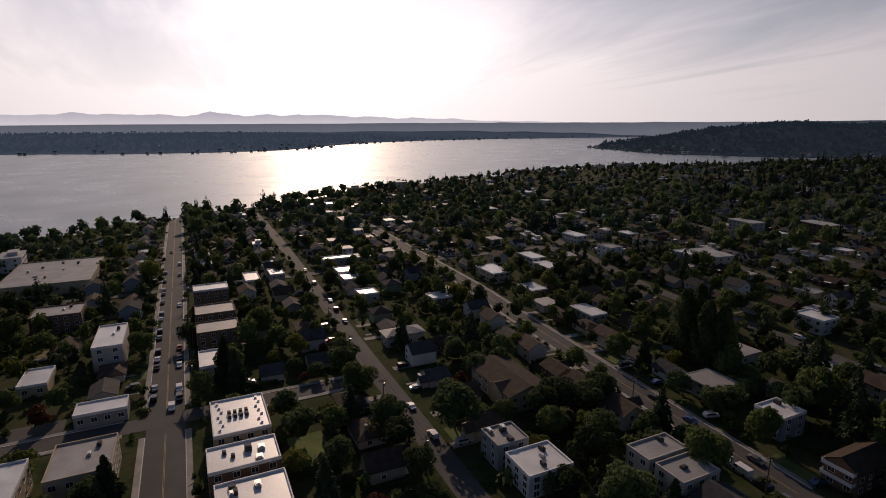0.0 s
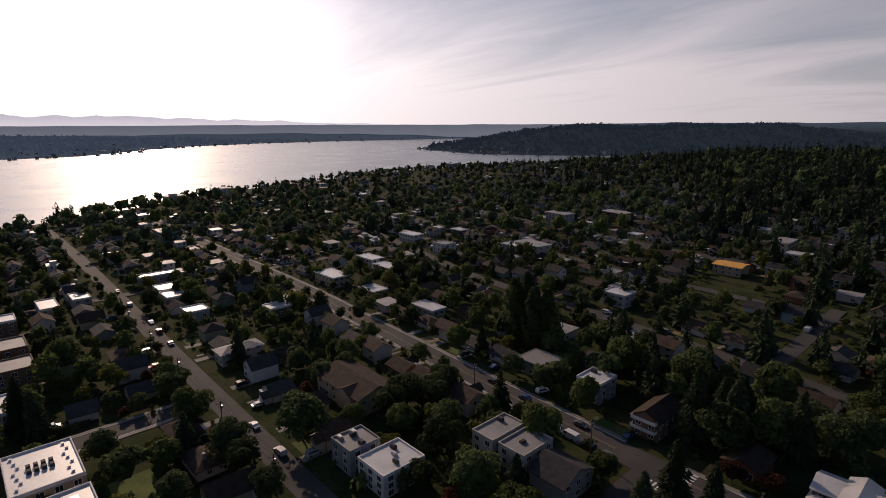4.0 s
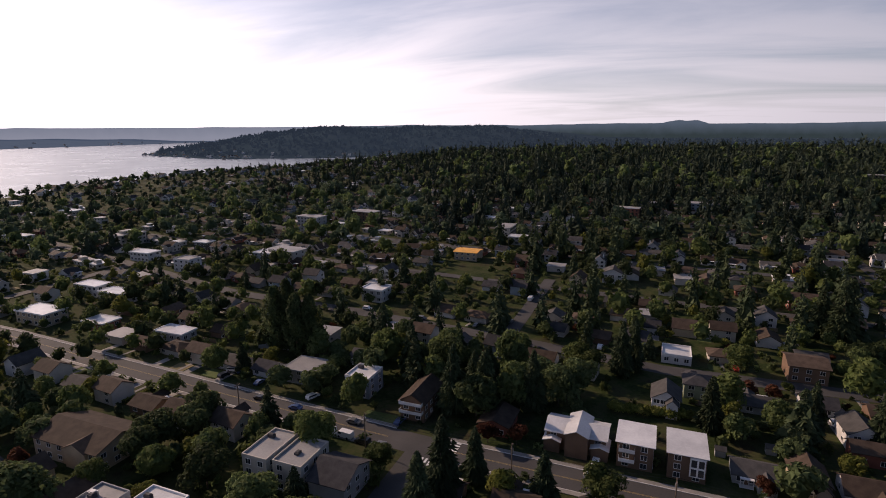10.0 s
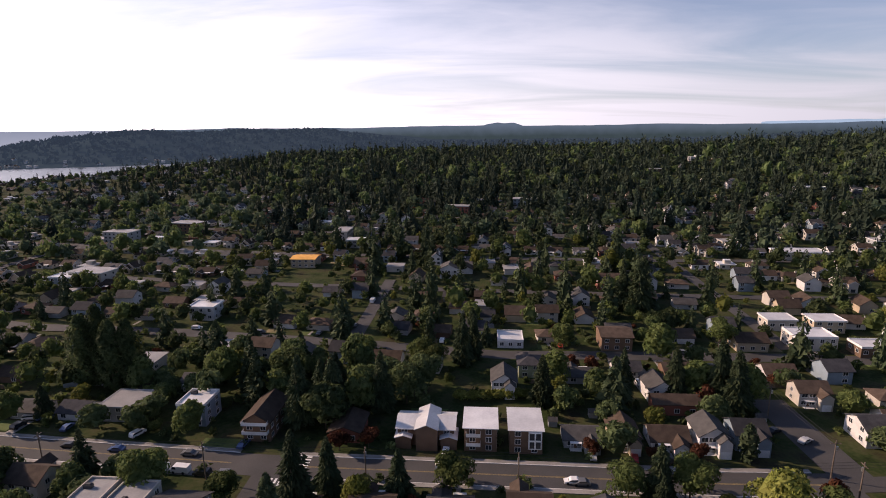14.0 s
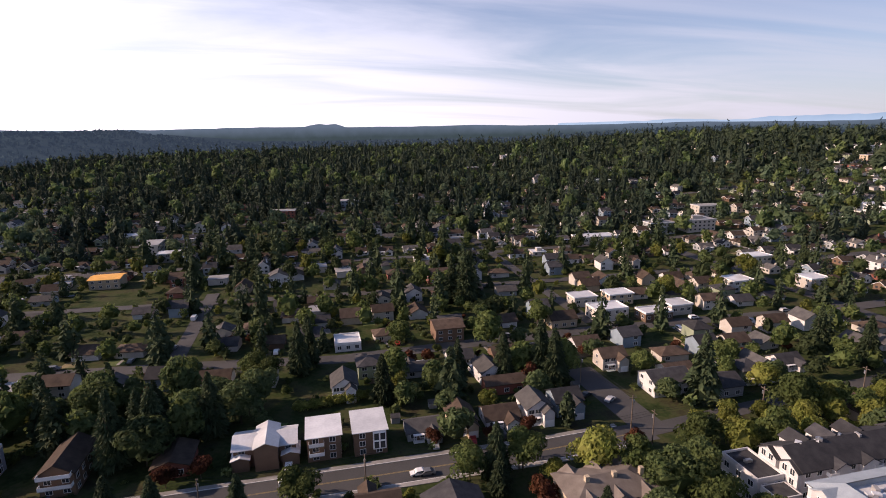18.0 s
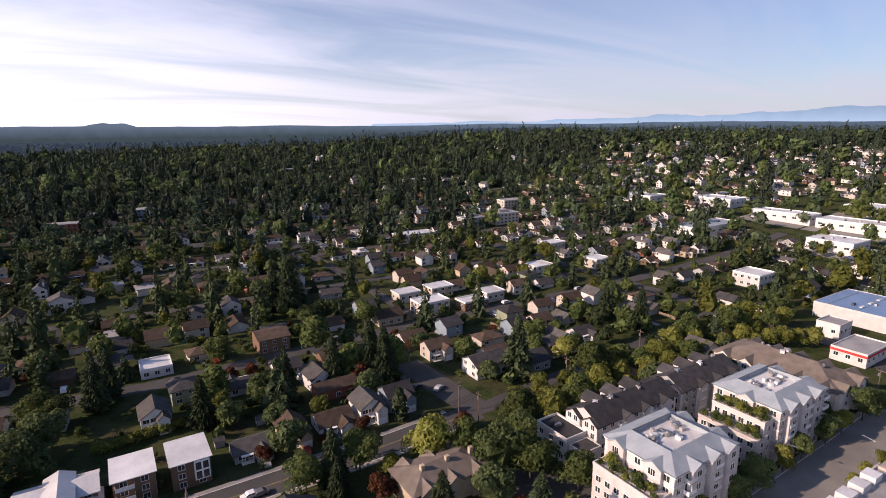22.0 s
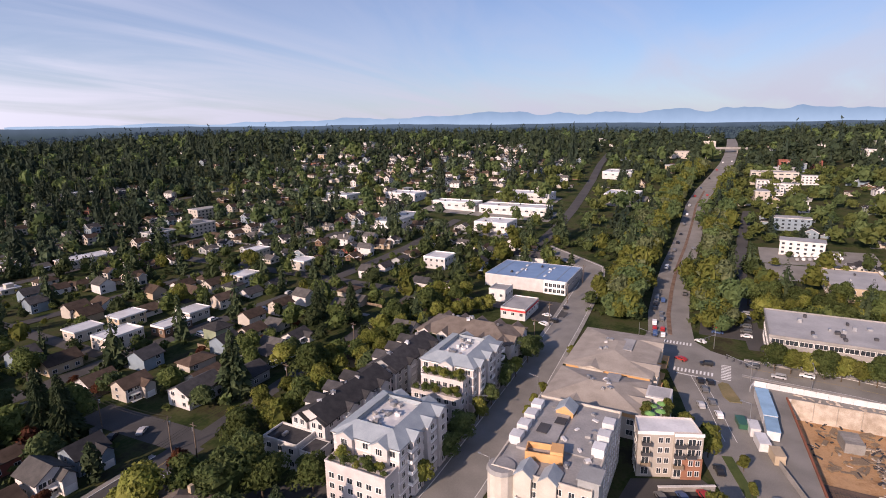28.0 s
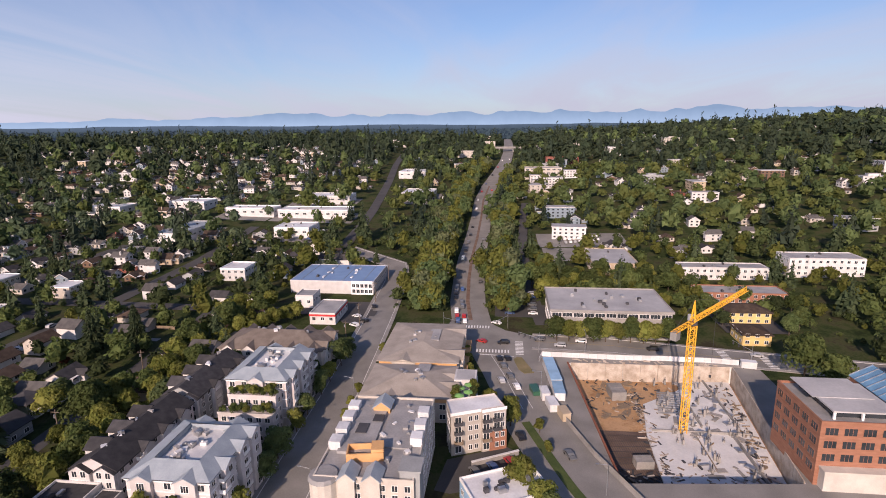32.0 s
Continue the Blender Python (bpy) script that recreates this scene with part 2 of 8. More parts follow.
GLASS = glass("window_glass", (0.025, 0.03, 0.035))
GLASS_B = glass("blue_roof_glass", (0.10, 0.20, 0.30), 0.15)
CAR = {k: material("car_paint_" + k, [c, tuple(v * 1.05 for v in c)], 0.3, 1.0, spec=0.6) for k, c in
       (("white", (0.72, 0.72, 0.71)), ("silver", (0.40, 0.41, 0.42)), ("black", (0.02, 0.02, 0.022)), ("grey", (0.12, 0.125, 0.13)),
        ("red", (0.35, 0.03, 0.025)), ("blue", (0.05, 0.09, 0.20)), ("green", (0.03, 0.10, 0.06)))}

# water: dark body, ripples at two sizes
LAKE = bpy.data.materials.new("lake_water")
LAKE.use_nodes = True
nt = LAKE.node_tree
p = nt.nodes["Principled BSDF"]
p.inputs["Base Color"].default_value = (0.03, 0.045, 0.055, 1)
p.inputs["Roughness"].default_value = 0.18
p.inputs["IOR"].default_value = 1.9
geo = nt.nodes.new("ShaderNodeNewGeometry")
w1, w2 = nt.nodes.new("ShaderNodeTexNoise"), nt.nodes.new("ShaderNodeTexNoise")
w1.inputs["Scale"].default_value, w1.inputs["Detail"].default_value = 0.35, 4
w2.inputs["Scale"].default_value, w2.inputs["Detail"].default_value = 0.012, 3
for w in (w1, w2):
    nt.links.new(geo.outputs["Position"], w.inputs["Vector"])
b1 = nt.nodes.new("ShaderNodeBump")
b1.inputs["Strength"].default_value, b1.inputs["Distance"].default_value = 0.34, 0.6
nt.links.new(w1.outputs["Fac"], b1.inputs["Height"])
nt.links.new(b1.outputs["Normal"], p.inputs["Normal"])
rr = nt.nodes.new("ShaderNodeMapRange")
rr.inputs["To Min"].default_value, rr.inputs["To Max"].default_value = 0.20, 0.38
nt.links.new(w2.outputs["Fac"], rr.inputs["Value"])
nt.links.new(rr.outputs["Result"], p.inputs["Roughness"])


def painted_haze_mat(name, low, high, z0, z1):
    """Plain far backdrop: haze painted as an emission colour that changes with height."""
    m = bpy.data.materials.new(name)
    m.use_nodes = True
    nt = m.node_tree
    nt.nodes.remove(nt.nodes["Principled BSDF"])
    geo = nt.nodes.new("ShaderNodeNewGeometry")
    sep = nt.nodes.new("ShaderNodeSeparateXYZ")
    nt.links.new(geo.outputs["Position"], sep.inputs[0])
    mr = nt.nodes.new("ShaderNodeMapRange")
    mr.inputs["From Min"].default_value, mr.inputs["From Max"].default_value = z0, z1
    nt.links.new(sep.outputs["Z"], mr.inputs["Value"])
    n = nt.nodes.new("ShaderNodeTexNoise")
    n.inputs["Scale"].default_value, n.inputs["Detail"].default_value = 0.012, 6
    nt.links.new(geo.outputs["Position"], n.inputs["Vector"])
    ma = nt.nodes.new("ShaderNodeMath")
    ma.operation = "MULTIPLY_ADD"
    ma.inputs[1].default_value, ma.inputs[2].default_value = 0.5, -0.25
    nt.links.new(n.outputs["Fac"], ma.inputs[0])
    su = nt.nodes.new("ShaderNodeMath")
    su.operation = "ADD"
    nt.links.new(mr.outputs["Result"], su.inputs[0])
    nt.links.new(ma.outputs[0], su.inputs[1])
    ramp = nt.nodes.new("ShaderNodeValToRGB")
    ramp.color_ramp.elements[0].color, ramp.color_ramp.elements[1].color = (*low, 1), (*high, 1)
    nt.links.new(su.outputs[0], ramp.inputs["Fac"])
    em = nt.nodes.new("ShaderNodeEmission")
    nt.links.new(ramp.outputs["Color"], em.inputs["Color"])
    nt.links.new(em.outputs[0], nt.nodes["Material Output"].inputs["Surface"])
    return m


# ---------------------------------------------------------------- mesh helpers
class Shape:
    """Collects faces; one mesh a part."""

    def __init__(self):
        self.v, self.f, self.mi = [], [], []

    def face(self, pts, mi=0):
        n = len(self.v)
        self.v += [tuple(q) for q in pts]
        self.f.append(tuple(range(n, n + len(pts))))
        self.mi.append(mi)
        return self

    def prism(self, poly, z0, z1, mi=0, top=True, bottom=False):
        """poly: counter-clockwise (x, y); z0, z1 numbers."""
        n = len(poly)
        for i in range(n):
            a, b = poly[i], poly[(i + 1) % n]
            self.face([(*a, z0), (*b, z0), (*b, z1), (*a, z1)], mi)
        if top:
            self.face([(*q, z1) for q in poly], mi)
        if bottom:
            self.face([(*q, z0) for q in reversed(poly)], mi)
        return self

    def box(self, x0, x1, y0, y1, z0, z1, mi=0):
        return self.prism([(x0, y0), (x1, y0), (x1, y1), (x0, y1)], z0, z1, mi, True, True)

    def bar(self, a, b, w, mi=0):
        """A square bar between two points."""
        a, b = Vector(a), Vector(b)
        d = (b - a).normalized()
        u = d.orthogonal().normalized() if abs(d.z) < 0.99 else Vector((1, 0, 0))
        if abs(d.z) < 0.99:
            u = d.cross(Vector((0, 0, 1))).normalized()
        s = d.cross(u).normalized()
        h = w / 2
        ring = [u * h + s * h, u * h - s * h, -u * h - s * h, -u * h + s * h]
        for i in range(4):
            p, q = ring[i], ring[(i + 1) % 4]
            self.face([a + p, a + q, b + q, b + p], mi)
        self.face([a + r for r in reversed(ring)], mi)
        self.face([b + r for r in ring], mi)
        return self

    def tube(self, a, b, ra, rb, n=8, mi=0):
        a, b = Vector(a), Vector(b)
        d = (b - a).normalized()
        u = d.orthogonal().normalized()
        s = d.cross(u)
        A = [a + (u * math.cos(k * 2 * math.pi / n) + s * math.sin(k * 2 * math.pi / n)) * ra for k in range(n)]
        B = [b + (u * math.cos(k * 2 * math.pi / n) + s * math.sin(k * 2 * math.pi / n)) * rb for k in range(n)]
        for i in range(n):
            j = (i + 1) % n
            self.face([A[i], A[j], B[j], B[i]], mi)
        self.face(B, mi)
        self.face(list(reversed(A)), mi)
        return self

    def slab(self, pts, t, mi=0):
        """A sloping plate through pts (counter-clockwise from above), thickness t downwards."""
        top = [Vector(q) for q in pts]
        low = [q - Vector((0, 0, t)) for q in top]
        self.face(top, mi)
        self.face(list(reversed(low)), mi)
        n = len(top)
        for i in range(n):
            j = (i + 1) % n
            self.face([low[i], low[j], top[j], top[i]], mi)
        return self

    def mesh(self, name, mats):
        me = bpy.data.meshes.new(name)
        seen, verts, faces, kinds = {}, [], [], []
        for f, mi in zip(self.f, self.mi):
            g = []
            for i in f:
                k = tuple(round(c, 3) for c in self.v[i])
                if k not in seen:
                    seen[k] = len(verts)
                    verts.append(self.v[i])
                if seen[k] not in g:
                    g.append(seen[k])
            if len(g) > 2:
                faces.append(g)
                kinds.append(mi)
        self.mi = kinds
        me.from_pydata(verts, [], faces)
        for m in mats:
            me.materials.append(m)
        if len(mats) > 1:
            me.polygons.foreach_set("material_index", self.mi)
        me.update()
        return me


def part(name, shape, mats, parent=None, label="", m=None):
    """Links a shape or a mesh as one object, under its thing where there is one."""
    mats = mats if isinstance(mats, (list, tuple)) else [mats]
    me = shape.mesh(name, mats) if isinstance(shape, Shape) else shape
    ob = new(name, me)
    if parent is not None:
        ob.parent = parent
    if m is not None:
        ob.matrix_basis = m
    return tagged(ob, label)


def thing(name, label, category, group="", m=None, kind=""):
    ob = new(name)
    ob.empty_display_size = 0.5
    if m is not None:
        ob.matrix_basis = m
    return tagged(ob, label, category, group, kind)


def soup(name, verts, faces_per, mats, kind="", label="", category="", index=None):
    """A mesh of loose polygons with faces_per corners each, from an array of corners."""
    verts = np.asarray(verts, dtype=np.float32).reshape(-1, 3)
    n = len(verts) // faces_per
    me = bpy.data.meshes.new(name)
    me.vertices.add(len(verts))
    me.vertices.foreach_set("co", verts.ravel())
    me.loops.add(len(verts))
    me.loops.foreach_set("vertex_index", np.arange(len(verts), dtype=np.int32))
    me.polygons.add(n)
    me.polygons.foreach_set("loop_start", np.arange(0, len(verts), faces_per, dtype=np.int32))
    for mt in mats:
        me.materials.append(mt)
    me.update(calc_edges=True)
    return me


def smooth(a, b, x):
    q = np.clip((np.asarray(x, float) - a) / (b - a), 0, 1)
    return q * q * (3 - 2 * q)


# ---------------------------------------------------------------- the lie of the land
RISE_C = [240, 275, 300, 325, 345, 360, 380, 390, 400, 435, 450, 482, 520]
RISE_Z = [0, 0, 4, 12, 20, 26, 34, 46, 58, 55, 50, 90, 80]
HOME = [(-600, -5200), (-560, -700), (-545, -300), (-560, -126), (-615, -60), (-640, -10), (-700, 80), (-735, 150), (-830, 290), (-860, 400), (-920, 580), (-935, 750),
        (-900, 900), (-760, 1150), (-700, 1330), (-860, 1700), (-1000, 2600), (-1000, 5200), (5200, 5200), (5200, -5200)]
NORTH = [(-1850, 1480), (-1600, 1400), (-1310, 1345), (-950, 1520), (-620, 2000), (-250, 2700), (200, 5200), (-2400, 5200), (-2900, 3200), (-2350, 2050)]
WEST = [(-2300, -5200), (-2330, -900), (-2200, -521), (-2040, -200), (-2010, 132), (-2110, 420), (-2320, 600), (-2480, 700), (-2800, 1000), (-2980, 1400), (-3060, 1900), (-3000, 2600), (-3200, 5200), (-5200, 5200), (-5200, -5200)]
LAKE_Z = -8.0


def inland(poly, x, y):
    """Signed distance to the shore, positive on land."""
    x, y = np.asarray(x, float), np.asarray(y, float)
    best = np.full(x.shape, 1e9)
    odd = np.zeros(x.shape, bool)
    n = len(poly)
    for i in range(n):
        (ax, ay), (bx, by) = poly[i], poly[(i + 1) % n]
        dx, dy = bx - ax, by - ay
        t = np.clip(((x - ax) * dx + (y - ay) * dy) / (dx * dx + dy * dy), 0, 1)
        best = np.minimum(best, np.hypot(x - ax - t * dx, y - ay - t * dy))
        odd ^= ((ay > y) != (by > y)) & (x < (bx - ax) * (y - ay) / (by - ay + 1e-9) + ax)
    return np.where(odd, best, -best)


def land(x, y):
    x, y = np.asarray(x, float), np.asarray(y, float)
    r = np.hypot(x, y)
    c = np.degrees(np.arctan2(x, y)) % 360
    c = np.where(c < 180, c + 360, c)
    home = np.interp(c, RISE_C, RISE_Z) * smooth(250, 1250, r) - 34 * smooth(1350, 2000, r) * smooth(396, 376, c)
    d0, d1, d2 = inland(HOME, x, y), inland(NORTH, x, y), inland(WEST, x, y)
    h0 = np.minimum(np.maximum(home, -3.0), -9.0 + 0.14 * d0)
    roll = 8 * np.sin(x / 210 + 1.3) * np.cos(y / 260) + 5 * np.sin(x / 90 + y / 130)
    h1 = np.minimum(-9 + 0.25 * d1, -9 + (14 + 70 * smooth(357, 343, c)) * smooth(0, 800, d1) + roll * smooth(100, 600, d1))
    h2 = np.minimum(-9 + 0.25 * d2, -9 + 44 * smooth(0, 1200, d2) + 0.7 * roll * smooth(100, 600, d2))
    return np.maximum(np.maximum(np.maximum(h0, h1), h2), -14.0)


def gz(x, y):
    return float(land(x, y))


PIT = [(129, -76), (197.5, -85), (196.5, -25), (125, -30.5)]      # counter-clockwise from the south-west
PIT_BOX = (118, 210, -94, -20)


def axis(extra):
    near = list(range(-640, 641, 16))
    far, s, q = [], 20.0, 656.0
    while q < 4950:
        far.append(q)
        s = min(s * 1.07, 120)
        q += s
    return sorted(set(near + far + [-q for q in far] + extra))


def build_ground():
    xs, ys = np.array(axis([118, 210]), float), np.array(axis([-94, -20]), float)
    X, Y = np.meshgrid(xs, ys)
    Z = land(X, Y)
    V = np.stack([X, Y, Z], -1).reshape(-1, 3)
    w = len(xs)
    F = []
    for j in range(len(ys) - 1):
        for i in range(w - 1):
            if PIT_BOX[0] <= xs[i] < PIT_BOX[1] and PIT_BOX[2] <= ys[j] < PIT_BOX[3]:
                continue
            a = j * w + i
            F.append((a, a + 1, a + w + 1, a + w))
    me = bpy.data.meshes.new("ground")
    me.from_pydata(V.tolist(), [], F)
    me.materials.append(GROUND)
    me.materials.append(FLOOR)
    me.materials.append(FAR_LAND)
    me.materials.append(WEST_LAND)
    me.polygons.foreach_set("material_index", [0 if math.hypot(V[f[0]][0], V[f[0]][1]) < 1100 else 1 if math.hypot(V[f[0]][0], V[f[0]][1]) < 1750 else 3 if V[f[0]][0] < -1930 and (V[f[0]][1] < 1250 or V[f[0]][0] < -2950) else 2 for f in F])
    me.polygons.foreach_set("use_smooth", [True] * len(F))
    ob = new("ground", me)
    tagged(ob, "gently rising ground with gardens and woodland floor", "ground", kind="structure")
    s = Shape()
    x0, x1, y0, y1 = PIT_BOX
    out = [(x0, y0), (x1, y0), (x1, y1), (x0, y1)]
    for i in range(4):
        j = (i + 1) % 4
        s.face([(*out[i], 0), (*out[j], 0), (*PIT[j], 0), (*PIT[i], 0)])
    tagged(part("ground", s, ASPHALT_PALE), "bare paved apron round the excavation", "ground", kind="structure")
    lake = Shape().face([(-4950, -4950, LAKE_Z), (400, -4950, LAKE_Z), (400, 4950, LAKE_Z), (-4950, 4950, LAKE_Z)])
    tagged(part("water", lake, LAKE), "wide lake with small ripples and sun glitter", "lake", kind="structure")


build_ground()


def ridge(name, r, c0, c1, heights, base, mat, seed, label):
    """A far mountain chain: the outline from a few summits and noise."""
    s = Shape()
    n = 260
    cs = np.linspace(c0, c1, n)
    knots = np.linspace(c0, c1, len(heights))
    pts = []
    for c in cs:
        q = radians(c)
        j = noise.fractal(Vector((c * 0.35, seed, 0)), 1.0, 2.0, 5) * 0.35 + 1
        el = np.interp(c, knots, heights) * max(0.1, j)
        pts.append((r * math.sin(q), r * math.cos(q), EYE + r * math.tan(radians(el))))
    for a, b in zip(pts, pts[1:]):
        s.face([(a[0], a[1], base), (b[0], b[1], base), b, a])
    return tagged(part(name, s, mat), label, "mountains", kind="structure")


# the ridges glow in painted haze colours, since the air itself is clear
ridge("backdrop", 4860, 225, 312, [0.3, 0.5, 0.6, 0.9, 1.0, 0.95, 0.7, 0.3, 0.1], -20, painted_haze_mat("western_haze", (1.52, 1.52, 1.58), (1.12, 1.18, 1.30), 90, 170), 3.1, "pale hazy mountains beyond the lake")
ridge("backdrop", 4880, 385, 500, [0.3, 0.45, 0.8, 1.15, 1.3, 1.25, 1.35, 1.3, 1.0], -20, painted_haze_mat("eastern_haze", (0.38, 0.53, 0.66), (0.24, 0.36, 0.48), 90, 210), 7.7, "pale blue mountain chain on the horizon")
ridge("backdrop", 4690, 325, 500, [0.12, 0.24, 0.14, 0.28, 0.16, 0.2, 0.08, 0.22, 0.12, 0.26, 0.1, 0.2, 0.05, 0.14, 0.0, 0.1, -0.05, 0.06], -20, painted_haze_mat("northern_wooded_haze", (0.040, 0.062, 0.066), (0.105, 0.15, 0.195), 20, 110), 2.2, "blue-green wooded ridges in the far distance")
ridge("backdrop", 4700, 225, 340, [-0.1, -0.1, 0.05, 0.1, 0.14, 0.14, 0.1], -20, painted_haze_mat("far_wooded_haze", (0.32, 0.37, 0.44), (0.23, 0.28, 0.35), 20, 120), 5.2, "blue-grey wooded ridges in the far distance")

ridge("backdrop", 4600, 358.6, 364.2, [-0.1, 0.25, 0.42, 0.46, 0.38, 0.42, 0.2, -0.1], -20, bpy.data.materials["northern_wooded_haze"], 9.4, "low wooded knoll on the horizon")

# ---------------------------------------------------------------- streets
ROADS = []          # for keeping trees and houses off them


def dense(pts, step=8.0):
    out = []
    for (ax, ay), (bx, by) in zip(pts, pts[1:]):
        n = max(1, int(math.hypot(bx - ax, by - ay) / step))
        out += [(ax + (bx - ax) * k / n, ay + (by - ay) * k / n) for k in range(n)]
    return out + [pts[-1]]


def normals(pts):
    res = []
    for i in range(len(pts)):
        a, b = pts[max(0, i - 1)], pts[min(len(pts) - 1, i + 1)]
        d = math.hypot(b[0] - a[0], b[1] - a[1]) or 1
        res.append((-(b[1] - a[1]) / d, (b[0] - a[0]) / d))
    return res


def lift(x, y):
    r = math.hypot(x, y)
    return 0.05 + (0.25 if r > 260 else 0) + (0.6 if r > 700 else 0)


def strip(pts, o0, o1, dz, thick=0.0, gaps=()):
    """A ribbon along pts between the offsets o0 < o1 (left of the way is positive)."""
    s = Shape()
    P, N = pts, normals(pts)
    for i in range(len(P) - 1):
        mx, my = (P[i][0] + P[i + 1][0]) / 2, (P[i][1] + P[i + 1][1]) / 2
        if any(abs(mx - gx) < gw and abs(my - gy) < gw for gx, gy, gw in gaps):
            continue
        q = []
        for k in (i, i + 1):
            for o in (o0, o1):
                x, y = P[k][0] + N[k][0] * o, P[k][1] + N[k][1] * o
                q.append((x, y, gz(x, y) + lift(x, y) + dz))
        a0, a1, b0, b1 = q
        s.face([a0, b0, b1, a1])
        if thick:
            lo = lambda v: (v[0], v[1], v[2] - thick)
            s.face([lo(a0), lo(b0), b0, a0])
            s.face([b1, lo(b1), lo(a1), a1][::-1])
            s.face([lo(a0), a0, a1, lo(a1)])
            s.face([b0, lo(b0), lo(b1), b1])
    return s


def street(pts, width, dz, label, mat=ASPHALT, line=True, walk_side=True, gaps=(), step=8.0):
    P = dense(pts, step)
    ROADS.append((pts, width / 2 + 1.5))
    ob = tagged(part("road", strip(P, -width / 2, width / 2, dz), mat), label, "road", kind="structure")
    if line:
        part("centre_line", strip(P, -0.20, -0.10, dz + 0.012, gaps=gaps), PAINT_Y, ob, "worn yellow centre line")
        part("centre_line", strip(P, 0.10, 0.20, dz + 0.012, gaps=gaps), PAINT_Y, ob, "worn yellow centre line")
    if walk_side:
        for side in (-1, 1):
            o = sorted((side * (width / 2), side * (width / 2 + 1.7)))
            pv = tagged(part("pavement", strip(P, o[0], o[1], 0.13, 0.3, gaps), CONCRETE), "pale concrete pavement with a raised kerb", "pavement", kind="structure")
            k = sorted((side * (width / 2 - 0.02), side * (width / 2 + 0.18)))
            part("kerb", strip(P, k[0], k[1], 0.135, 0.3, gaps), SLAB, pv, "worn concrete kerb")
    return ob


X1, X2, X3, X4 = -172, -57, 93, 246
CROSS = [(X1, -12, 9), (X1, 56, 9), (X2, 128, 8), (X3, 128, 8), (X4, 56, 8), (X4, 128, 8), (X2, 213, 8), (X4, 200, 8), (X1 - 150, -12, 7), (X1 - 150, 56, 7), (X1 - 150, 128, 7)]
AVE_A = [(-600, -12.5), (-60, -12.5)]
AVE_B = [(-640, 60), (-440, 61), (-300, 58.5), (-190, 56.5), (-100, 55.5), (60, 54)]
AVE_C = [(-640, 143), (-390, 140.5), (-262, 138.5), (-190, 134), (-130, 130.5), (-60, 127), (60, 126.5), (92, 128)]
AVE_C2 = [(90, 128), (130, 132), (180, 136), (248, 142)]
AVE_D = [(-480, 285), (-331, 252), (-214, 224), (-133, 221), (-55, 213), (5, 204), (60, 206), (125, 207), (246, 199), (330, 198), (430, 205)]
CENTRAL = [(60, 53), (110, 52.5), (170, 54), (232, 57), (300, 61), (335, 67), (372, 110)]
HIGHWAY = [(60, -49), (95, -33.5), (122, -21.5), (134, -16.4), (149, -11.2), (166, -7.6), (185, -2.8), (205, 3), (231, 12.6), (266, 17), (308, 19), (355, 20), (414, 19), (488, 19), (566, 20), (647, 16), (748, 5.5), (861, -4), (960, -8), (1150, -10), (1500, -10)]
SOUTH = [(228, 13), (217, -5), (214.5, -45), (206, -88), (198, -136), (186, -210), (180, -300)]
street(AVE_A, 10.5, 0.0, "straight two-lane asphalt street with cars parked along it", gaps=CROSS)
street(AVE_B, 7.5, 0.012, "asphalt residential avenue running down to the lake", line=False, walk_side=False, gaps=CROSS)
street(AVE_C, 9.5, 0.012, "wide asphalt avenue with a yellow centre line", gaps=CROSS)
street(AVE_C2, 6.0, 0.03, "narrow asphalt street behind a row of trees", line=False, walk_side=False)
street(AVE_D, 8, 0.012, "quiet asphalt street among gardens", line=False, walk_side=False, gaps=CROSS)
street(CENTRAL, 12, 0.024, "worn pale asphalt street under roadworks", ASPHALT_PALE, line=False)
street(HIGHWAY, 18, 0.02, "busy divided arterial road climbing the hill", ASPHALT_PALE, line=False, walk_side=False, gaps=[(218, 6, 18)])
street(SOUTH, 14, 0.036, "wide cross street with turn lanes beside the excavation", ASPHALT_PALE, gaps=[(219, 4, 14)])
street([(X1, -120), (X1 - 2, 56)], 8, 0.036, "narrow asphalt cross street", line=False, gaps=CROSS)
street([(X2, 60), (X2, 124)], 8, 0.036, "asphalt cross street ending at the avenue", line=False, walk_side=False, gaps=CROSS)
street([(X2, 212), (X2, 310)], 6.5, 0.036, "asphalt side street leading uphill", line=False, walk_side=False, gaps=CROSS)
street([(X3, 130), (X3 - 2, 172)], 11, 0.036, "short asphalt dead-end street used for parking", line=False, walk_side=False, gaps=CROSS)
street([(X4, 60), (X4, 140), (X4, 230), (X4 - 8, 330)], 9, 0.036, "asphalt side street between gardens", line=False, walk_side=False, gaps=CROSS)
street([(X1 - 150, -80), (X1 - 150, 400)], 7, 0.048, "asphalt cross street under trees", line=False, walk_side=False)
FAR_ROWS = [290, 365, 440, 515, 590]
for k, y in enumerate(FAR_ROWS):
    street([(-420 + 25 * k, y + 40), (-180, y + 12), (0, y), (230, y - 12), (360 + 10 * k, y - 20)], 7, 0.012, "residential street half hidden by trees", line=False, walk_side=False, step=12)
street([(120, 215), (118, 420), (125, 640)], 6.5, 0.048, "straight residential street running uphill", line=False, walk_side=False)
street([(372, 114), (443, 118), (509, 123), (679, 141), (795, 156), (1000, 175)], 9, 0.03, "asphalt road climbing past workshops", line=False, walk_side=False)
FRONTAGE = [(236, -19), (262, -16.5), (327, -14), (401, -15), (470, -18), (550, -22)]
street(FRONTAGE, 7, 0.04, "narrow frontage street behind the wooded bank", line=False, walk_side=False)
ROADS.append((HIGHWAY[14:], 16.0))
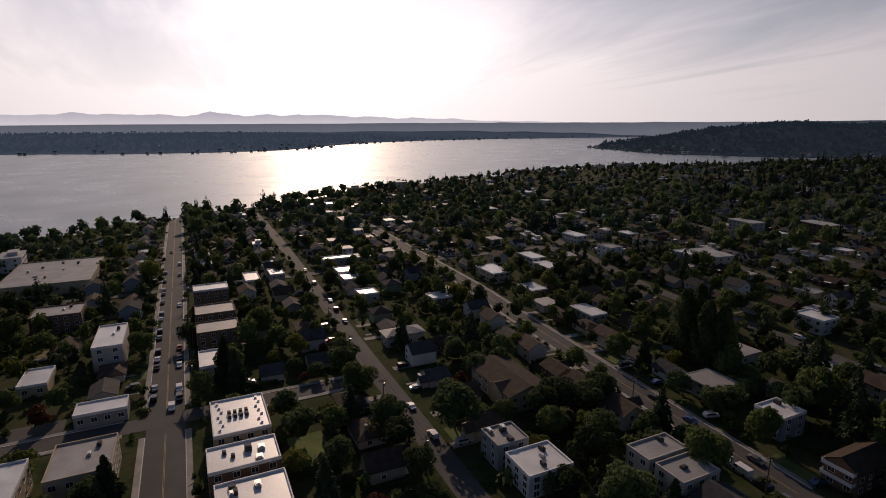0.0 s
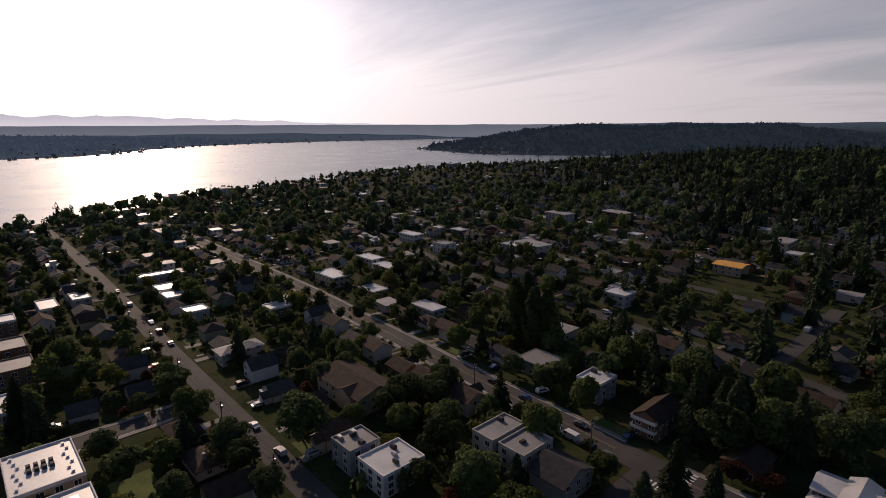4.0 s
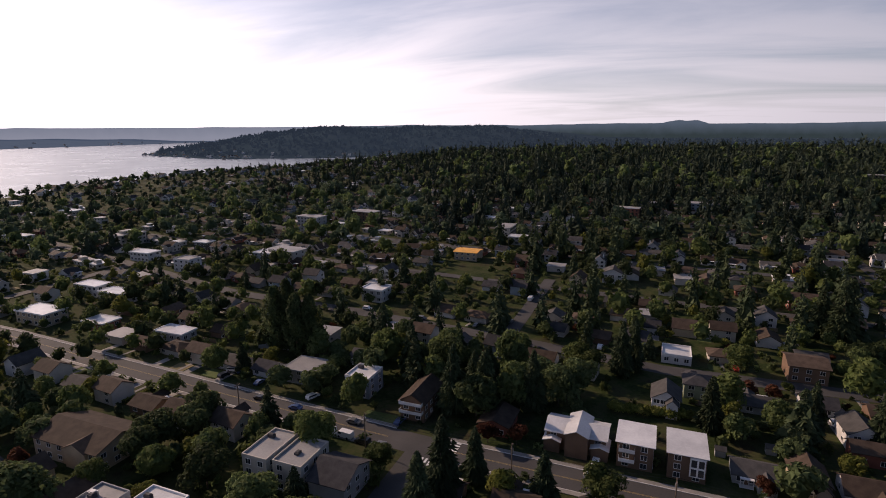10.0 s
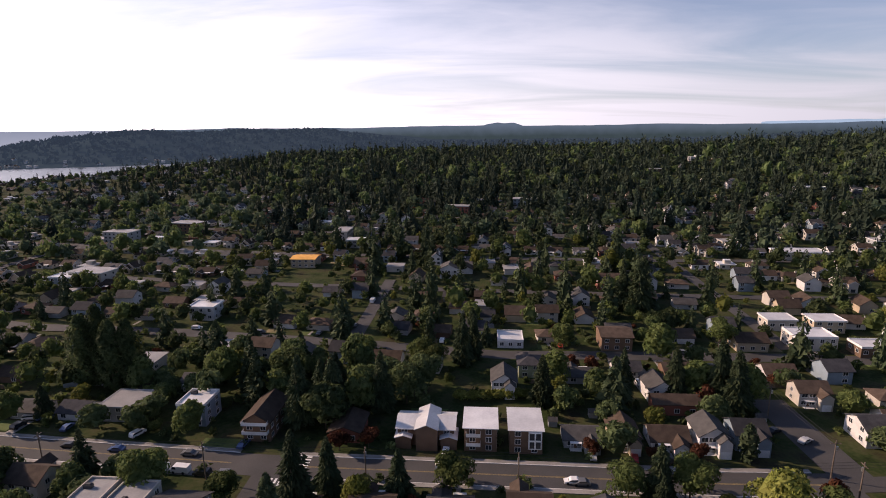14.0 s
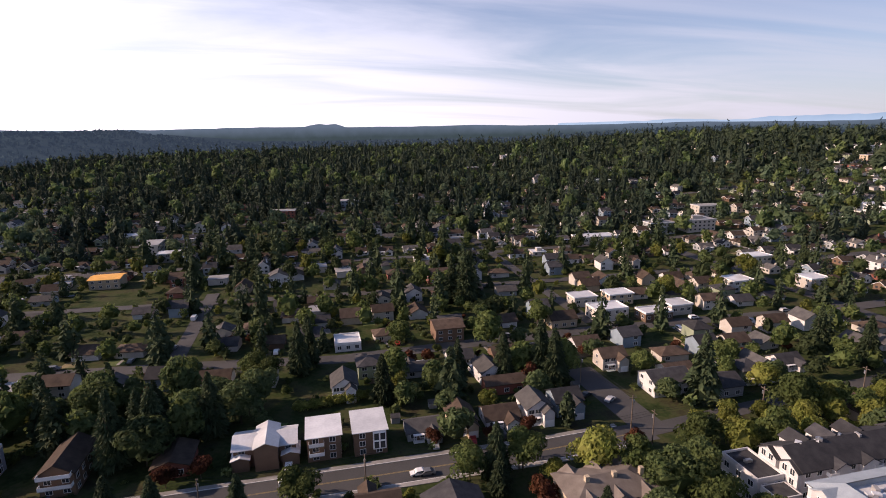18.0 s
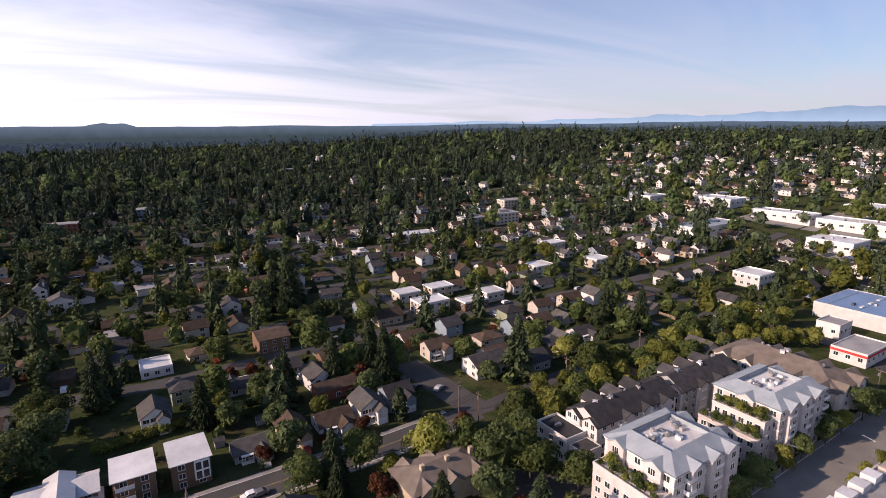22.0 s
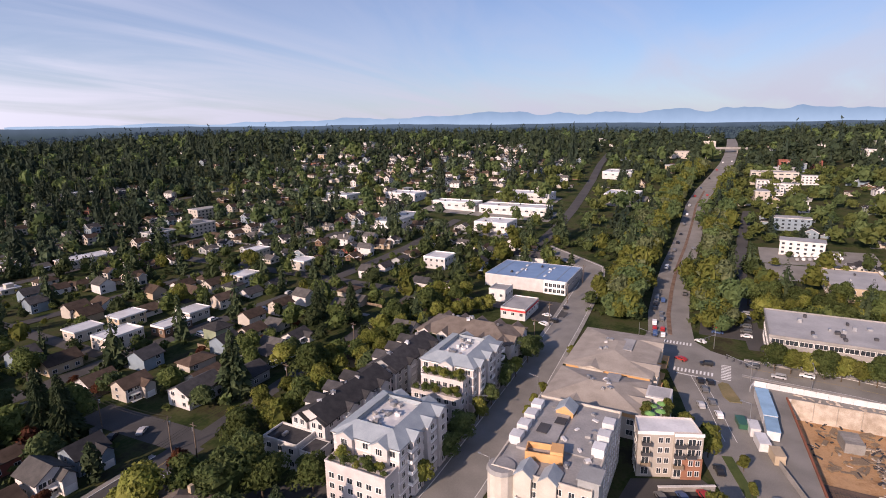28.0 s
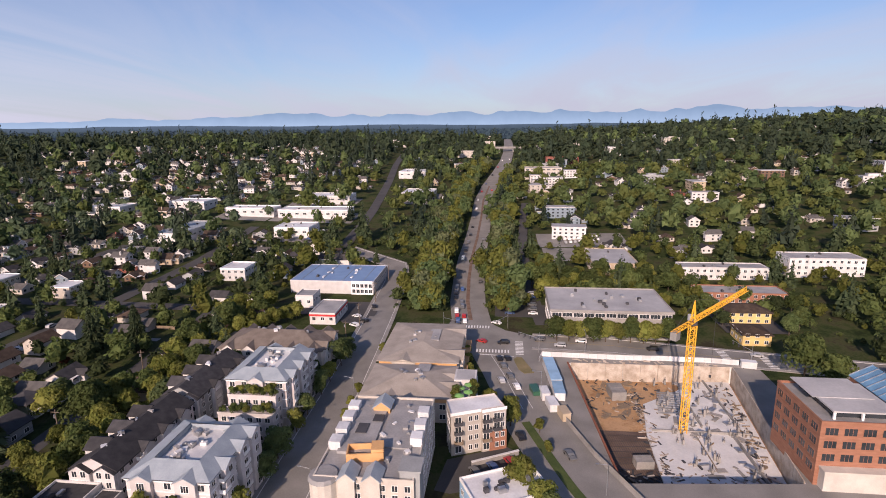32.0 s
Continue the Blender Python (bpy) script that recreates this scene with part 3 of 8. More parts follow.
ROADS.append(([(443, 118), (509, 123), (679, 141), (795, 156), (1000, 175)], 11.0))


def crosswalk(x, y, along, n, length=3.0, gap=1.25, z=0.13):
    """along: 'x' or 'y', the way in which the bars follow one another."""
    ob = thing("crosswalk", "white painted ladder crosswalk bars on asphalt", "crosswalk", "crosswalks", pose(x, y, 0))
    for k in range(n):
        o = (k - (n - 1) / 2) * gap
        b = Shape()
        if along == "y":
            b.box(-length / 2, length / 2, o - 0.3, o + 0.3, z - 0.02, z)
        else:
            b.box(o - 0.3, o + 0.3, -length / 2, length / 2, z - 0.02, z)
        part("bar", b, PAINT_W, ob)


crosswalk(-52, 120, "x", 6)
crosswalk(-49, 127.5, "y", 7)
crosswalk(205, 3.2, "y", 11, 3.0, z=0.14)
crosswalk(231.5, 13, "y", 13, 3.0, z=0.14)
crosswalk(209, -7.5, "x", 10, 3.2, 1.4, z=0.14)
crosswalk(208, -86, "x", 9, 3.2, 1.4, z=0.14)
crosswalk(202, -100, "x", 9, 3.2, 1.4, z=0.14)
tagged(part("road", Shape().prism([(200, -7.5), (208, -14), (222, -14), (228, -2), (237, 5), (240, 23), (228, 24), (203, 12.5)], -0.4, 0.105), ASPHALT_PALE), "broad paved junction of the arterial road", "road", kind="structure")
MEDIAN = dense([(240, 14.0), (266, 17), (308, 19), (355, 20), (414, 19), (488, 19), (566, 20), (647, 16)])
tagged(part("trim", strip(MEDIAN, -0.9, 0.9, 0.15, 0.3), MULCH), "planted median strip of bare reddish soil", "median", kind="structure")
tagged(part("trim", strip(dense([(80, -37), (100, -27.6), (122, -18.1), (132.5, -14.3), (144, -10.4), (152, -7.8)], 4.0), -1.3, 1.3, 0.15, 0.3), LAWN), "grassy median with small trees", "median", kind="structure")
tagged(part("trim", Shape().prism([(186.3, -12.2), (190, -11.2), (199.4, -8.2), (199.8, -6.2), (197.5, -5.0), (189, -6.6), (185.6, -8.6)], 0.0, 0.25), DRY), "dry grass traffic island", "traffic island", kind="structure")

tagged(part("pavement", Shape().prism([(118, -20), (211, -20), (212, -10), (203, -3.5), (186, -5), (166, -9), (149, -14), (134, -19.8)], -0.4, 0.045), ASPHALT_PALE), "pale asphalt apron between the road and the site", "pavement", kind="structure")
for o in (2.2, 5.4):
    tagged(part("lane_line", strip(dense([(160, -8.6), (166, -7.0), (185, -2.4), (201, 2.4)], 4.0), o - 4.2, o - 4.05, 0.045), PAINT_W), "white line between queueing lanes", "road marking", kind="structure")
tagged(part("stop_line", strip([(201.6, 8.6), (200.4, -5.2)], -0.3, 0.3, 0.05), PAINT_W), "white stop line before the crossing", "road marking", kind="structure")


def seg_d(px, py, pts):
    best = 1e9
    for (ax, ay), (bx, by) in zip(pts, pts[1:]):
        dx, dy = bx - ax, by - ay
        t = min(1, max(0, ((px - ax) * dx + (py - ay) * dy) / (dx * dx + dy * dy)))
        best = min(best, math.hypot(px - ax - t * dx, py - ay - t * dy))
    return best


GRID_N, GRID_S = 1080, 3.0
gx_, gy_ = np.meshgrid((np.arange(GRID_N) - GRID_N / 2) * GRID_S, (np.arange(GRID_N) - GRID_N / 2) * GRID_S)
ROAD_D = np.full(gx_.shape, 1e3)
for pts, w in ROADS:
    for (ax, ay), (bx, by) in zip(pts, pts[1:]):
        dx, dy = bx - ax, by - ay
        t = np.clip(((gx_ - ax) * dx + (gy_ - ay) * dy) / (dx * dx + dy * dy), 0, 1)
        ROAD_D = np.minimum(ROAD_D, np.hypot(gx_ - ax - t * dx, gy_ - ay - t * dy) - w)


def on_road(x, y, pad=0.0):
    i, j = int(y / GRID_S + GRID_N / 2), int(x / GRID_S + GRID_N / 2)
    return 0 <= i < GRID_N and 0 <= j < GRID_N and ROAD_D[i, j] < pad


CELLS = {}


def keep(x0, x1, y0, y1):
    a, b, c, d = min(x0, x1), max(x0, x1), min(y0, y1), max(y0, y1)
    for i in range(int(a // 40) - 1, int(b // 40) + 2):
        for j in range(int(c // 40) - 1, int(d // 40) + 2):
            CELLS.setdefault((i, j), []).append((a, b, c, d))


def in_foot(x, y, pad=0.0):
    return any(a - pad < x < b + pad and c - pad < y < d + pad for a, b, c, d in CELLS.get((int(x // 40), int(y // 40)), ()))


# ---------------------------------------------------------------- parts of buildings
_cache = {}


def window_mesh(w, h, bars=1, frame_mat=None):
    key = ("win", w, h, bars, frame_mat)
    if key not in _cache:
        s = Shape()
        t = 0.09
        s.box(-w / 2 - t, w / 2 + t, -0.07, 0.02, h / 2, h / 2 + t)
        s.box(-w / 2 - t, w / 2 + t, -0.10, 0.02, -h / 2 - t, -h / 2)
        s.box(-w / 2 - t, -w / 2, -0.07, 0.02, -h / 2, h / 2)
        s.box(w / 2, w / 2 + t, -0.07, 0.02, -h / 2, h / 2)
        for b in range(bars):
            x = -w / 2 + w * (b + 1) / (bars + 1)
            s.box(x - 0.035, x + 0.035, -0.06, 0.02, -h / 2, h / 2)
        s.face([(-w / 2, -0.025, -h / 2), (w / 2, -0.025, -h / 2), (w / 2, -0.025, h / 2), (-w / 2, -0.025, h / 2)], 1)
        _cache[key] = s.mesh("window", [frame_mat or TRIM, GLASS])
    return _cache[key]


def wall_pose(side, along, out, z):
    """A pose on a wall: side S faces -y, E faces +x, N +y, W -x; out is the wall's coordinate."""
    return {"S": pose(along, out, z), "E": pose(out, along, z, 0, 0, 90), "N": pose(along, out, z, 0, 0, 180), "W": pose(out, along, z, 0, 0, -90)}[side]


def door_mesh(w=0.95, h=2.05, mat=None):
    key = ("door", w, h, mat)
    if key not in _cache:
        s = Shape().box(-w / 2, w / 2, -0.05, 0.0, 0, h)
        s.box(-w / 2 - 0.08, -w / 2, -0.08, 0, 0, h + 0.08, 1).box(w / 2, w / 2 + 0.08, -0.08, 0, 0, h + 0.08, 1).box(-w / 2, w / 2, -0.08, 0, h, h + 0.08, 1)
        if w > 2:
            for k in range(1, 4):
                s.box(-w / 2, w / 2, -0.07, -0.04, h * k / 4 - 0.02, h * k / 4 + 0.02, 1)
        _cache[key] = s.mesh("door", [mat or BROWN, TRIM])
    return _cache[key]


def gable_slabs(s, w, d, z, rise, ov, along="x", t=0.22):
    if along == "x":
        a, b = w / 2 + ov, d / 2 + ov
        zo = z - rise * ov / (d / 2)
        s.slab([(-a, -b, zo + t), (a, -b, zo + t), (a, 0, z + rise + t), (-a, 0, z + rise + t)], t)
        s.slab([(-a, 0, z + rise + t), (a, 0, z + rise + t), (a, b, zo + t), (-a, b, zo + t)], t)
    else:
        a, b = w / 2 + ov, d / 2 + ov
        zo = z - rise * ov / (w / 2)
        s.slab([(-a, -b, zo + t), (0, -b, z + rise + t), (0, b, z + rise + t), (-a, b, zo + t)], t)
        s.slab([(0, -b, z + rise + t), (a, -b, zo + t), (a, b, zo + t), (0, b, z + rise + t)], t)
    return s


def gable_walls(s, w, d, z, rise, along="x", x=0, y=0, z0=-2.0):
    x0, x1, y0, y1 = x - w / 2, x + w / 2, y - d / 2, y + d / 2
    s.prism([(x0, y0), (x1, y0), (x1, y1), (x0, y1)], z0, z, top=False)
    if along == "x":
        s.face([(x1, y0, z), (x1, y1, z), (x1, y, z + rise)])
        s.face([(x0, y1, z), (x0, y0, z), (x0, y, z + rise)])
    else:
        s.face([(x0, y0, z), (x1, y0, z), (x, y0, z + rise)])
        s.face([(x1, y1, z), (x0, y1, z), (x, y1, z + rise)])
    return s


def hip_roof(s, w, d, z, rise, ov, t=0.25, x=0, y=0):
    a, b = w / 2 + ov, d / 2 + ov
    zo = z - 0.05
    if w >= d:
        e = max(0.2, a - b)
        r0, r1 = (x - e, y, z + rise), (x + e, y, z + rise)
    else:
        e = max(0.2, b - a)
        r0, r1 = (x, y - e, z + rise), (x, y + e, z + rise)
    A, B, C, D = (x - a, y - b, zo + t), (x + a, y - b, zo + t), (x + a, y + b, zo + t), (x - a, y + b, zo + t)
    if w >= d:
        for f in ([A, B, r1, r0], [C, D, r0, r1], [B, C, r1], [D, A, r0]):
            s.face(f)
    else:
        for f in ([D, A, r0, r1], [B, C, r1, r0], [A, B, r0], [C, D, r1]):
            s.face(f)
    s.prism([(x - a, y - b), (x + a, y - b), (x + a, y + b), (x - a, y + b)], zo, zo + t, top=False, bottom=True)
    return s


# style: width, depth, wall height, roof, roof rise, wall, roof material, words
STYLES = [
    (9.5, 7.7, 2.7, "gx", 2.2, WHITE, R_DARK, "white bungalow with a charcoal gabled roof"),
    (10.3, 7.7, 2.7, "gx", 1.9, GREY, R_GREY, "grey one-storey house with a grey shingle roof"),
    (11.2, 7.7, 2.7, "hip", 2.0, CREAM, R_BROWN, "cream ranch house with a brown hipped roof"),
    (8.2, 9.5, 5.0, "gy", 2.6, WHITE, R_GREY, "white two-storey house with a steep front gable"),
    (8.6, 8.6, 5.0, "gx", 2.5, BLUEGREY, R_DARK, "blue-grey two-storey house with a dark roof"),
    (10.3, 7.7, 2.7, "gx", 2.0, BROWN, R_BROWN, "brown timber house with a brown shingle roof"),
    (7.7, 9.5, 3.8, "gy", 2.9, TAN, R_BROWN, "tan cottage with a steep brown roof"),
    (9.5, 9.5, 2.9, "hip", 2.4, REDBROWN, R_BROWN, "red-brown bungalow with a hipped roof"),
    (9.5, 8.6, 5.2, "flat", 0, WHITE, R_WHITE, "white modern house with a flat roof"),
    (10.3, 8.6, 2.9, "flat", 0, CREAM, R_FLAT, "low cream house with a flat grey roof"),
    (8.6, 8.6, 4.9, "hip", 2.3, GREEN, R_DARK, "sage two-storey house with a hipped dark roof"),
    (8.6, 7.7, 2.7, "gy", 2.2, CREAM, R_GREY, "cream cottage with a grey front-gabled roof"),
    (9.5, 7.7, 4.9, "gx", 2.3, CREAM, R_BROWN, "cream two-storey house with a brown roof"),
    (10.3, 8.6, 2.8, "gx", 2.3, WHITE, R_BROWN, "white house with a brown gabled roof"),
]
PROTO = {}


def house_parts(root, st, near):
    w, d, h, roof, rise, wall, rmat = st[:7]
    s = Shape()
    if roof in ("gx", "gy"):
        gable_walls(s, w, d, h, rise, "x" if roof == "gx" else "y")
        if near:
            gable_walls(s, w * 0.4, 3.0, h * 0.92, rise * 0.6, "y", w * 0.22, -d / 2 - 1.5)
    else:
        s.prism([(-w / 2, -d / 2), (w / 2, -d / 2), (w / 2, d / 2), (-w / 2, d / 2)], -2, h + (0.5 if roof == "flat" else 0), top=False)
        if near and roof == "hip":
            s.box(w * 0.05, w * 0.4, -d / 2 - 2.0, -d / 2, -2, h)
    part("wall", s, wall, root)
    r = Shape()
    if roof == "flat":
        r.box(-w / 2 - 0.5, w / 2 + 0.5, -d / 2 - 0.6, d / 2 + 0.5, h + 0.5, h + 0.85)
        if near:
            r.box(-w / 2 + 1, -w / 2 + 5, -1, d / 2 - 1, h + 0.85, h + 1.9)
    elif roof == "hip":
        hip_roof(r, w, d, h, rise, 0.6)
        if near:
            hip_roof(r, w * 0.35, 3.2, h, rise * 0.45, 0.45, x=w * 0.225, y=-d / 2 - 0.6)
    else:
        gable_slabs(r, w, d, h, rise, 0.55, "x" if roof == "gx" else "y")
        if near:
            c, a, b = w * 0.22, w * 0.2 + 0.4, -d / 2 - 3.4
            zr, zo, e = h * 0.92 + rise * 0.6 + 0.2, h * 0.92 - 0.1, -d / 2 + (d / 2) * 0.55
            r.slab([(c - a, b, zo), (c, b, zr), (c, e, zr), (c - a, e, zo)], 0.2)
            r.slab([(c, b, zr), (c + a, b, zo), (c + a, e, zo), (c, e, zr)], 0.2)
    part("roof", r, rmat, root)
    if roof != "flat" and near and w > 10.5:
        part("chimney", Shape().box(-0.45, 0.45, -0.35, 0.35, h, h + rise + 0.9).box(-0.52, 0.52, -0.42, 0.42, h + rise + 0.9, h + rise + 1.05), BEIGE, root, m=pose(-w * 0.27, d * 0.12, 0))
    f = -d / 2
    zs = [1.5] if h < 4.2 else [1.4, 3.9]
    for z in zs:
        for x in ((-0.33, -0.08) if near else (-0.28,)):
            part("window", window_mesh(1.7, 1.25), [], root, m=wall_pose("S", w * x, f, z))
        part("window", window_mesh(1.7, 1.25), [], root, m=wall_pose("N", -w * 0.2, d / 2, z))
        if near:
            part("window", window_mesh(1.7, 1.25), [], root, m=wall_pose("N", w * 0.25, d / 2, z))
            part("window", window_mesh(1.2, 1.2), [], root, m=wall_pose("E", d * 0.1, w / 2, z))
            part("window", window_mesh(1.2, 1.2), [], root, m=wall_pose("W", d * 0.1, -w / 2, z))
    if near:
        part("door", door_mesh(), [], root, m=wall_pose("S", -w * 0.2, f, 0.15))
        part("garage_door", door_mesh(2.6, 2.1, TRIM), [], root, m=wall_pose("S", w * 0.22, f - (3.0 if roof[0] == "g" else 2.0 if roof == "hip" else 0), 0.05))
        part("porch", Shape().box(-1.6, 1.6, -1.5, 0, -0.3, 0.12).box(-1.6, 1.6, -1.6, 0, 2.35, 2.5).bar((-1.45, -1.4, 0.1), (-1.45, -1.4, 2.4), 0.14).bar((1.45, -1.4, 0.1), (1.45, -1.4, 2.4), 0.14), TRIM, root, m=pose(-w * 0.2, f, 0))


def house(style, x, y, rz=0.0, near=True, group="houses along the streets", sc=1.0):
    key = (style, near)
    m = pose(x, y, gz(x, y), 0, 0, rz)
    st = STYLES[style]
    keep(x - st[0] * 0.55, x + st[0] * 0.55, y - st[1] * 0.6, y + st[1] * 0.6)
    if key not in PROTO:
        PROTO[key] = thing("house", st[7], "house", group, m)
        house_parts(PROTO[key], st, near)
        return PROTO[key]
    return copy_thing(PROTO[key], m)


# ---------------------------------------------------------------- larger buildings
def flat_block(name, x0, x1, y0, y1, h, label, wall, roof, floors=2, sides="SE", win=(1.5, 1.4), bay=3.4, parapet=0.6, units=0, category="building", overhang=0.0, group="", bars=1, seed=1):
    """A flat-roofed block with parapet, windows floor by floor on the sides named, and roof boxes."""
    keep(x0, x1, y0, y1)
    z = gz((x0 + x1) / 2, (y0 + y1) / 2)
    cx, cy, w, d = (x0 + x1) / 2, (y0 + y1) / 2, x1 - x0, y1 - y0
    root = thing(name, label, category, group, pose(cx, cy, z))
    s = Shape().prism([(-w / 2, -d / 2), (w / 2, -d / 2), (w / 2, d / 2), (-w / 2, d / 2)], -2.5, h, top=False)
    part("wall", s, wall, root)
    part("roof", Shape().box(-w / 2 - overhang, w / 2 + overhang, -d / 2 - overhang, d / 2 + overhang, h - 0.05, h + 0.12), roof, root)
    if parapet:
        p, t, a, b = Shape(), 0.28, w / 2 + overhang + 0.03, d / 2 + overhang + 0.03
        p.box(-a, a, -b, -b + t, h - 0.3, h + parapet).box(-a, a, b - t, b, h - 0.3, h + parapet)
        p.box(-a, -a + t, -b + t, b - t, h - 0.3, h + parapet).box(a - t, a, -b + t, b - t, h - 0.3, h + parapet)
        part("parapet", p, wall if roof is not R_WHITE else TRIM, root)
    fh = h / floors
    for side in sides:
        L = w if side in "SN" else d
        n = max(1, int(L / bay))
        out = {"S": -d / 2, "N": d / 2, "E": w / 2, "W": -w / 2}[side]
        for f in range(floors):
            for k in range(n):
                part("window", window_mesh(win[0], win[1], bars), [], root, m=wall_pose(side, (k + 0.5 - n / 2) * L / n, out, fh * (f + 0.55)))
    rng = random.Random(seed)
    for k in range(units):
        ux, uy = rng.uniform(-w * 0.36, w * 0.36), rng.uniform(-d * 0.32, d * 0.32)
        a, b, c = rng.uniform(0.5, 1.1), rng.uniform(0.4, 0.9), rng.uniform(0.6, 1.3)
        part("roof_unit", Shape().box(-a, a, -b, b, 0, c).box(-a * 0.7, a * 0.7, -b * 0.7, b * 0.7, c, c + 0.15), STEEL if k % 2 else DARK, root, m=pose(ux, uy, h + 0.12))
    return root


roof_a = flat_block("apartment_building", -160, -140, 0, 14.5, 9, "three-storey flat-roofed apartment building with roof vents", TAN, R_WHITE, 3, "SE", units=0, category="apartments", group="flat apartment blocks")
for k in range(8):
    part("roof_unit", Shape().box(-0.55, 0.55, -0.45, 0.45, 0, 0.9), DARK, roof_a, m=pose(-1.2 + 2.3 * (k % 2), -2.6 + 1.5 * (k // 2), 9.12))
for k in range(14):
    part("roof_vent", Shape().box(-0.3, 0.3, -0.3, 0.3, 0, 0.4).box(-0.4, 0.4, -0.4, 0.4, 0.4, 0.48), R_WHITE, roof_a, m=pose(-8 + 2.5 * (k % 7), -5.5 + 10.2 * (k // 7) + 0.5 * (k % 3), 9.12))
flat_block("apartment_building", -135, -124, -2, 14.5, 9, "three-storey flat-roofed apartment building with a white roof", BROWN, R_WHITE, 3, "SE", units=5, category="apartments", group="flat apartment blocks", seed=4)
flat_block("apartment_building", -119, -107, -1, 14.5, 9, "three-storey flat-roofed apartment building with white parapets", BROWN, R_WHITE, 3, "SE", units=4, category="apartments", group="flat apartment blocks", seed=7)
flat_block("apartment_building", -157, -140, -37, -23, 7, "two-storey apartment building with a pale flat roof", TAN, R_FLAT, 2, "EN", units=2, category="apartments")
flat_block("apartment_building", -153, -133, -60, -42, 7, "two-storey building with a white vented roof", TAN, R_WHITE, 2, "EN", units=6, category="apartments", seed=5)
flat_block("apartment_building", -246, -221, -37, -27, 9, "tall narrow apartment block with a bright white roof", CREAM, R_WHITE, 3, "E", units=2, category="apartments")
flat_block("house", -223, -208, -57, -48.5, 4, "low house with a white flat roof", TAN, R_WHITE, 1, "E", category="house")
flat_block("row_building", -187, -178.5, -37, -23, 4, "long low garage row with a white roof", GREY, R_WHITE, 1, "E", category="garages")
flat_block("school_building", -400, -340, -95, -52, 6, "large low school building with a flat patchy roof", TAN, R_FLAT, 1, "EN", units=8, bay=6, category="school")
flat_block("apartment_building", -288, -272, -66, -47, 8, "three-storey apartment block with a grey flat roof", BROWN, R_FLAT, 3, "EN", units=2, category="apartments")
for xa, xb, hh, rm in ((-292, -281, 9, R_WHITE), (-257, -243, 9, R_FLAT), (-236, -223, 8, R_FLAT)):
    flat_block("apartment_building", xa, xb, -2, 14, hh, "brown apartment block with a white roof edge" if rm is R_WHITE else "brown three-storey apartment block with a grey roof", BROWN, rm, 3, "SE", category="apartments", group="flat apartment blocks")
flat_block("house", -209, -194, -2, 5, 6, "two-storey house with a white flat roof", GREY, R_WHITE, 2, "SE", category="house")
flat_block("house", -322, -304, 24, 32, 5, "house with a bright flat white roof", GREY, R_WHITE, 2, "SE", category="house")
flat_block("house", -325, -311, 38, 46, 5, "house with a bright flat roof", GREY, R_WHITE, 2, "E", category="house")
flat_block("house", -312, -299, 74, 90, 5, "low house with a white roof", GREY, R_WHITE, 1, "SE", category="house")
flat_block("house", -296, -283, 73, 83, 5, "low house with a pale flat roof", TAN, R_WHITE, 1, "SE", category="house")
flat_block("house", -263, -253, 73, 83, 5, "small house with a white flat roof", GREY, R_WHITE, 1, "SE", category="house")
flat_block("house", -241, -232, 103, 114, 5, "house with a pale flat roof and dark walls", BROWN, R_WHITE, 2, "SE", category="house")
flat_block("house", -341, -333, 72, 93, 5, "long low building with a white roof edge", GREY, R_WHITE, 1, "SE", category="house")
flat_block("barn", -590, -574, 96, 147, 5, "long lakeside building with a white roof", WHITE, R_WHITE, 1, "E", category="building")
flat_block("house", -106, -95, 67, 80, 5.9, "bright white modern house with a roof terrace", WHITE, R_WHITE, 3, "SE", units=3, category="house")
flat_block("house", -117, -108, 66, 75.5, 6.8, "modern house with a grey roof deck and parapet", GREY, R_FLAT, 3, "SE", units=4, category="house", seed=3)
flat_block("house", -93, -85.5, 95, 108, 8, "pale beige three-storey house with a flat roof", CREAM, R_FLAT, 3, "SE", units=1, category="house")
flat_block("house", -84.5, -76, 96, 108, 7.6, "pale beige three-storey house with a roof terrace", CREAM, R_FLAT, 3, "SE", units=1, category="house", seed=9)
flat_block("house", -119, -108, 146, 156, 5.4, "modern two-storey house with a wide flat roof", GREY, R_FLAT, 2, "SE", category="house", overhang=0.9, parapet=0.25)
flat_block("house", -94, -85, 145, 155, 6.9, "three-storey blue-grey cube house with a white flat roof", BLUEGREY, R_WHITE, 3, "SE", units=1, category="house")
flat_block("house", -6, 3, 137, 148, 7.2, "modern house with a white sloping roof and dark walls", BROWN, R_WHITE, 3, "SE", category="house", overhang=0.5, parapet=0.0, group="pair of modern houses")
flat_block("house", 6.5, 15.5, 136.5, 148.5, 7.2, "modern house with a white roof and a bright window bay", BROWN, R_WHITE, 3, "SE", category="house", overhang=0.5, parapet=0.0, group="pair of modern houses")
flat_block("house", -141, -129, 237, 247, 6.5, "white modern house with a flat white roof", WHITE, R_WHITE, 2, "SE", category="house", overhang=0.5)
flat_block("house", 4.5, 15, 211, 222, 3.2, "low house with a bright white flat roof", WHITE, R_WHITE, 1, "S", category="house")
flat_block("house", -282, -269, 247, 257, 8, "tall white cube house", WHITE, R_FLAT, 3, "SE", category="house")
flat_block("office_building", 222, 254, -70, -21, 12, "long three-storey concrete office building with ribbon windows", CONCRETE, R_PALE, 3, "WN", win=(3.9, 1.7), bay=4.4, bars=2, units=16, category="office", overhang=0.7)
flat_block("warehouse", 275, 310, 68, 114, 6.6, "large white building with a blue metal roof", WHITE, R_BLUE, 1, "S", bay=8, units=4, category="warehouse", parapet=0.3)
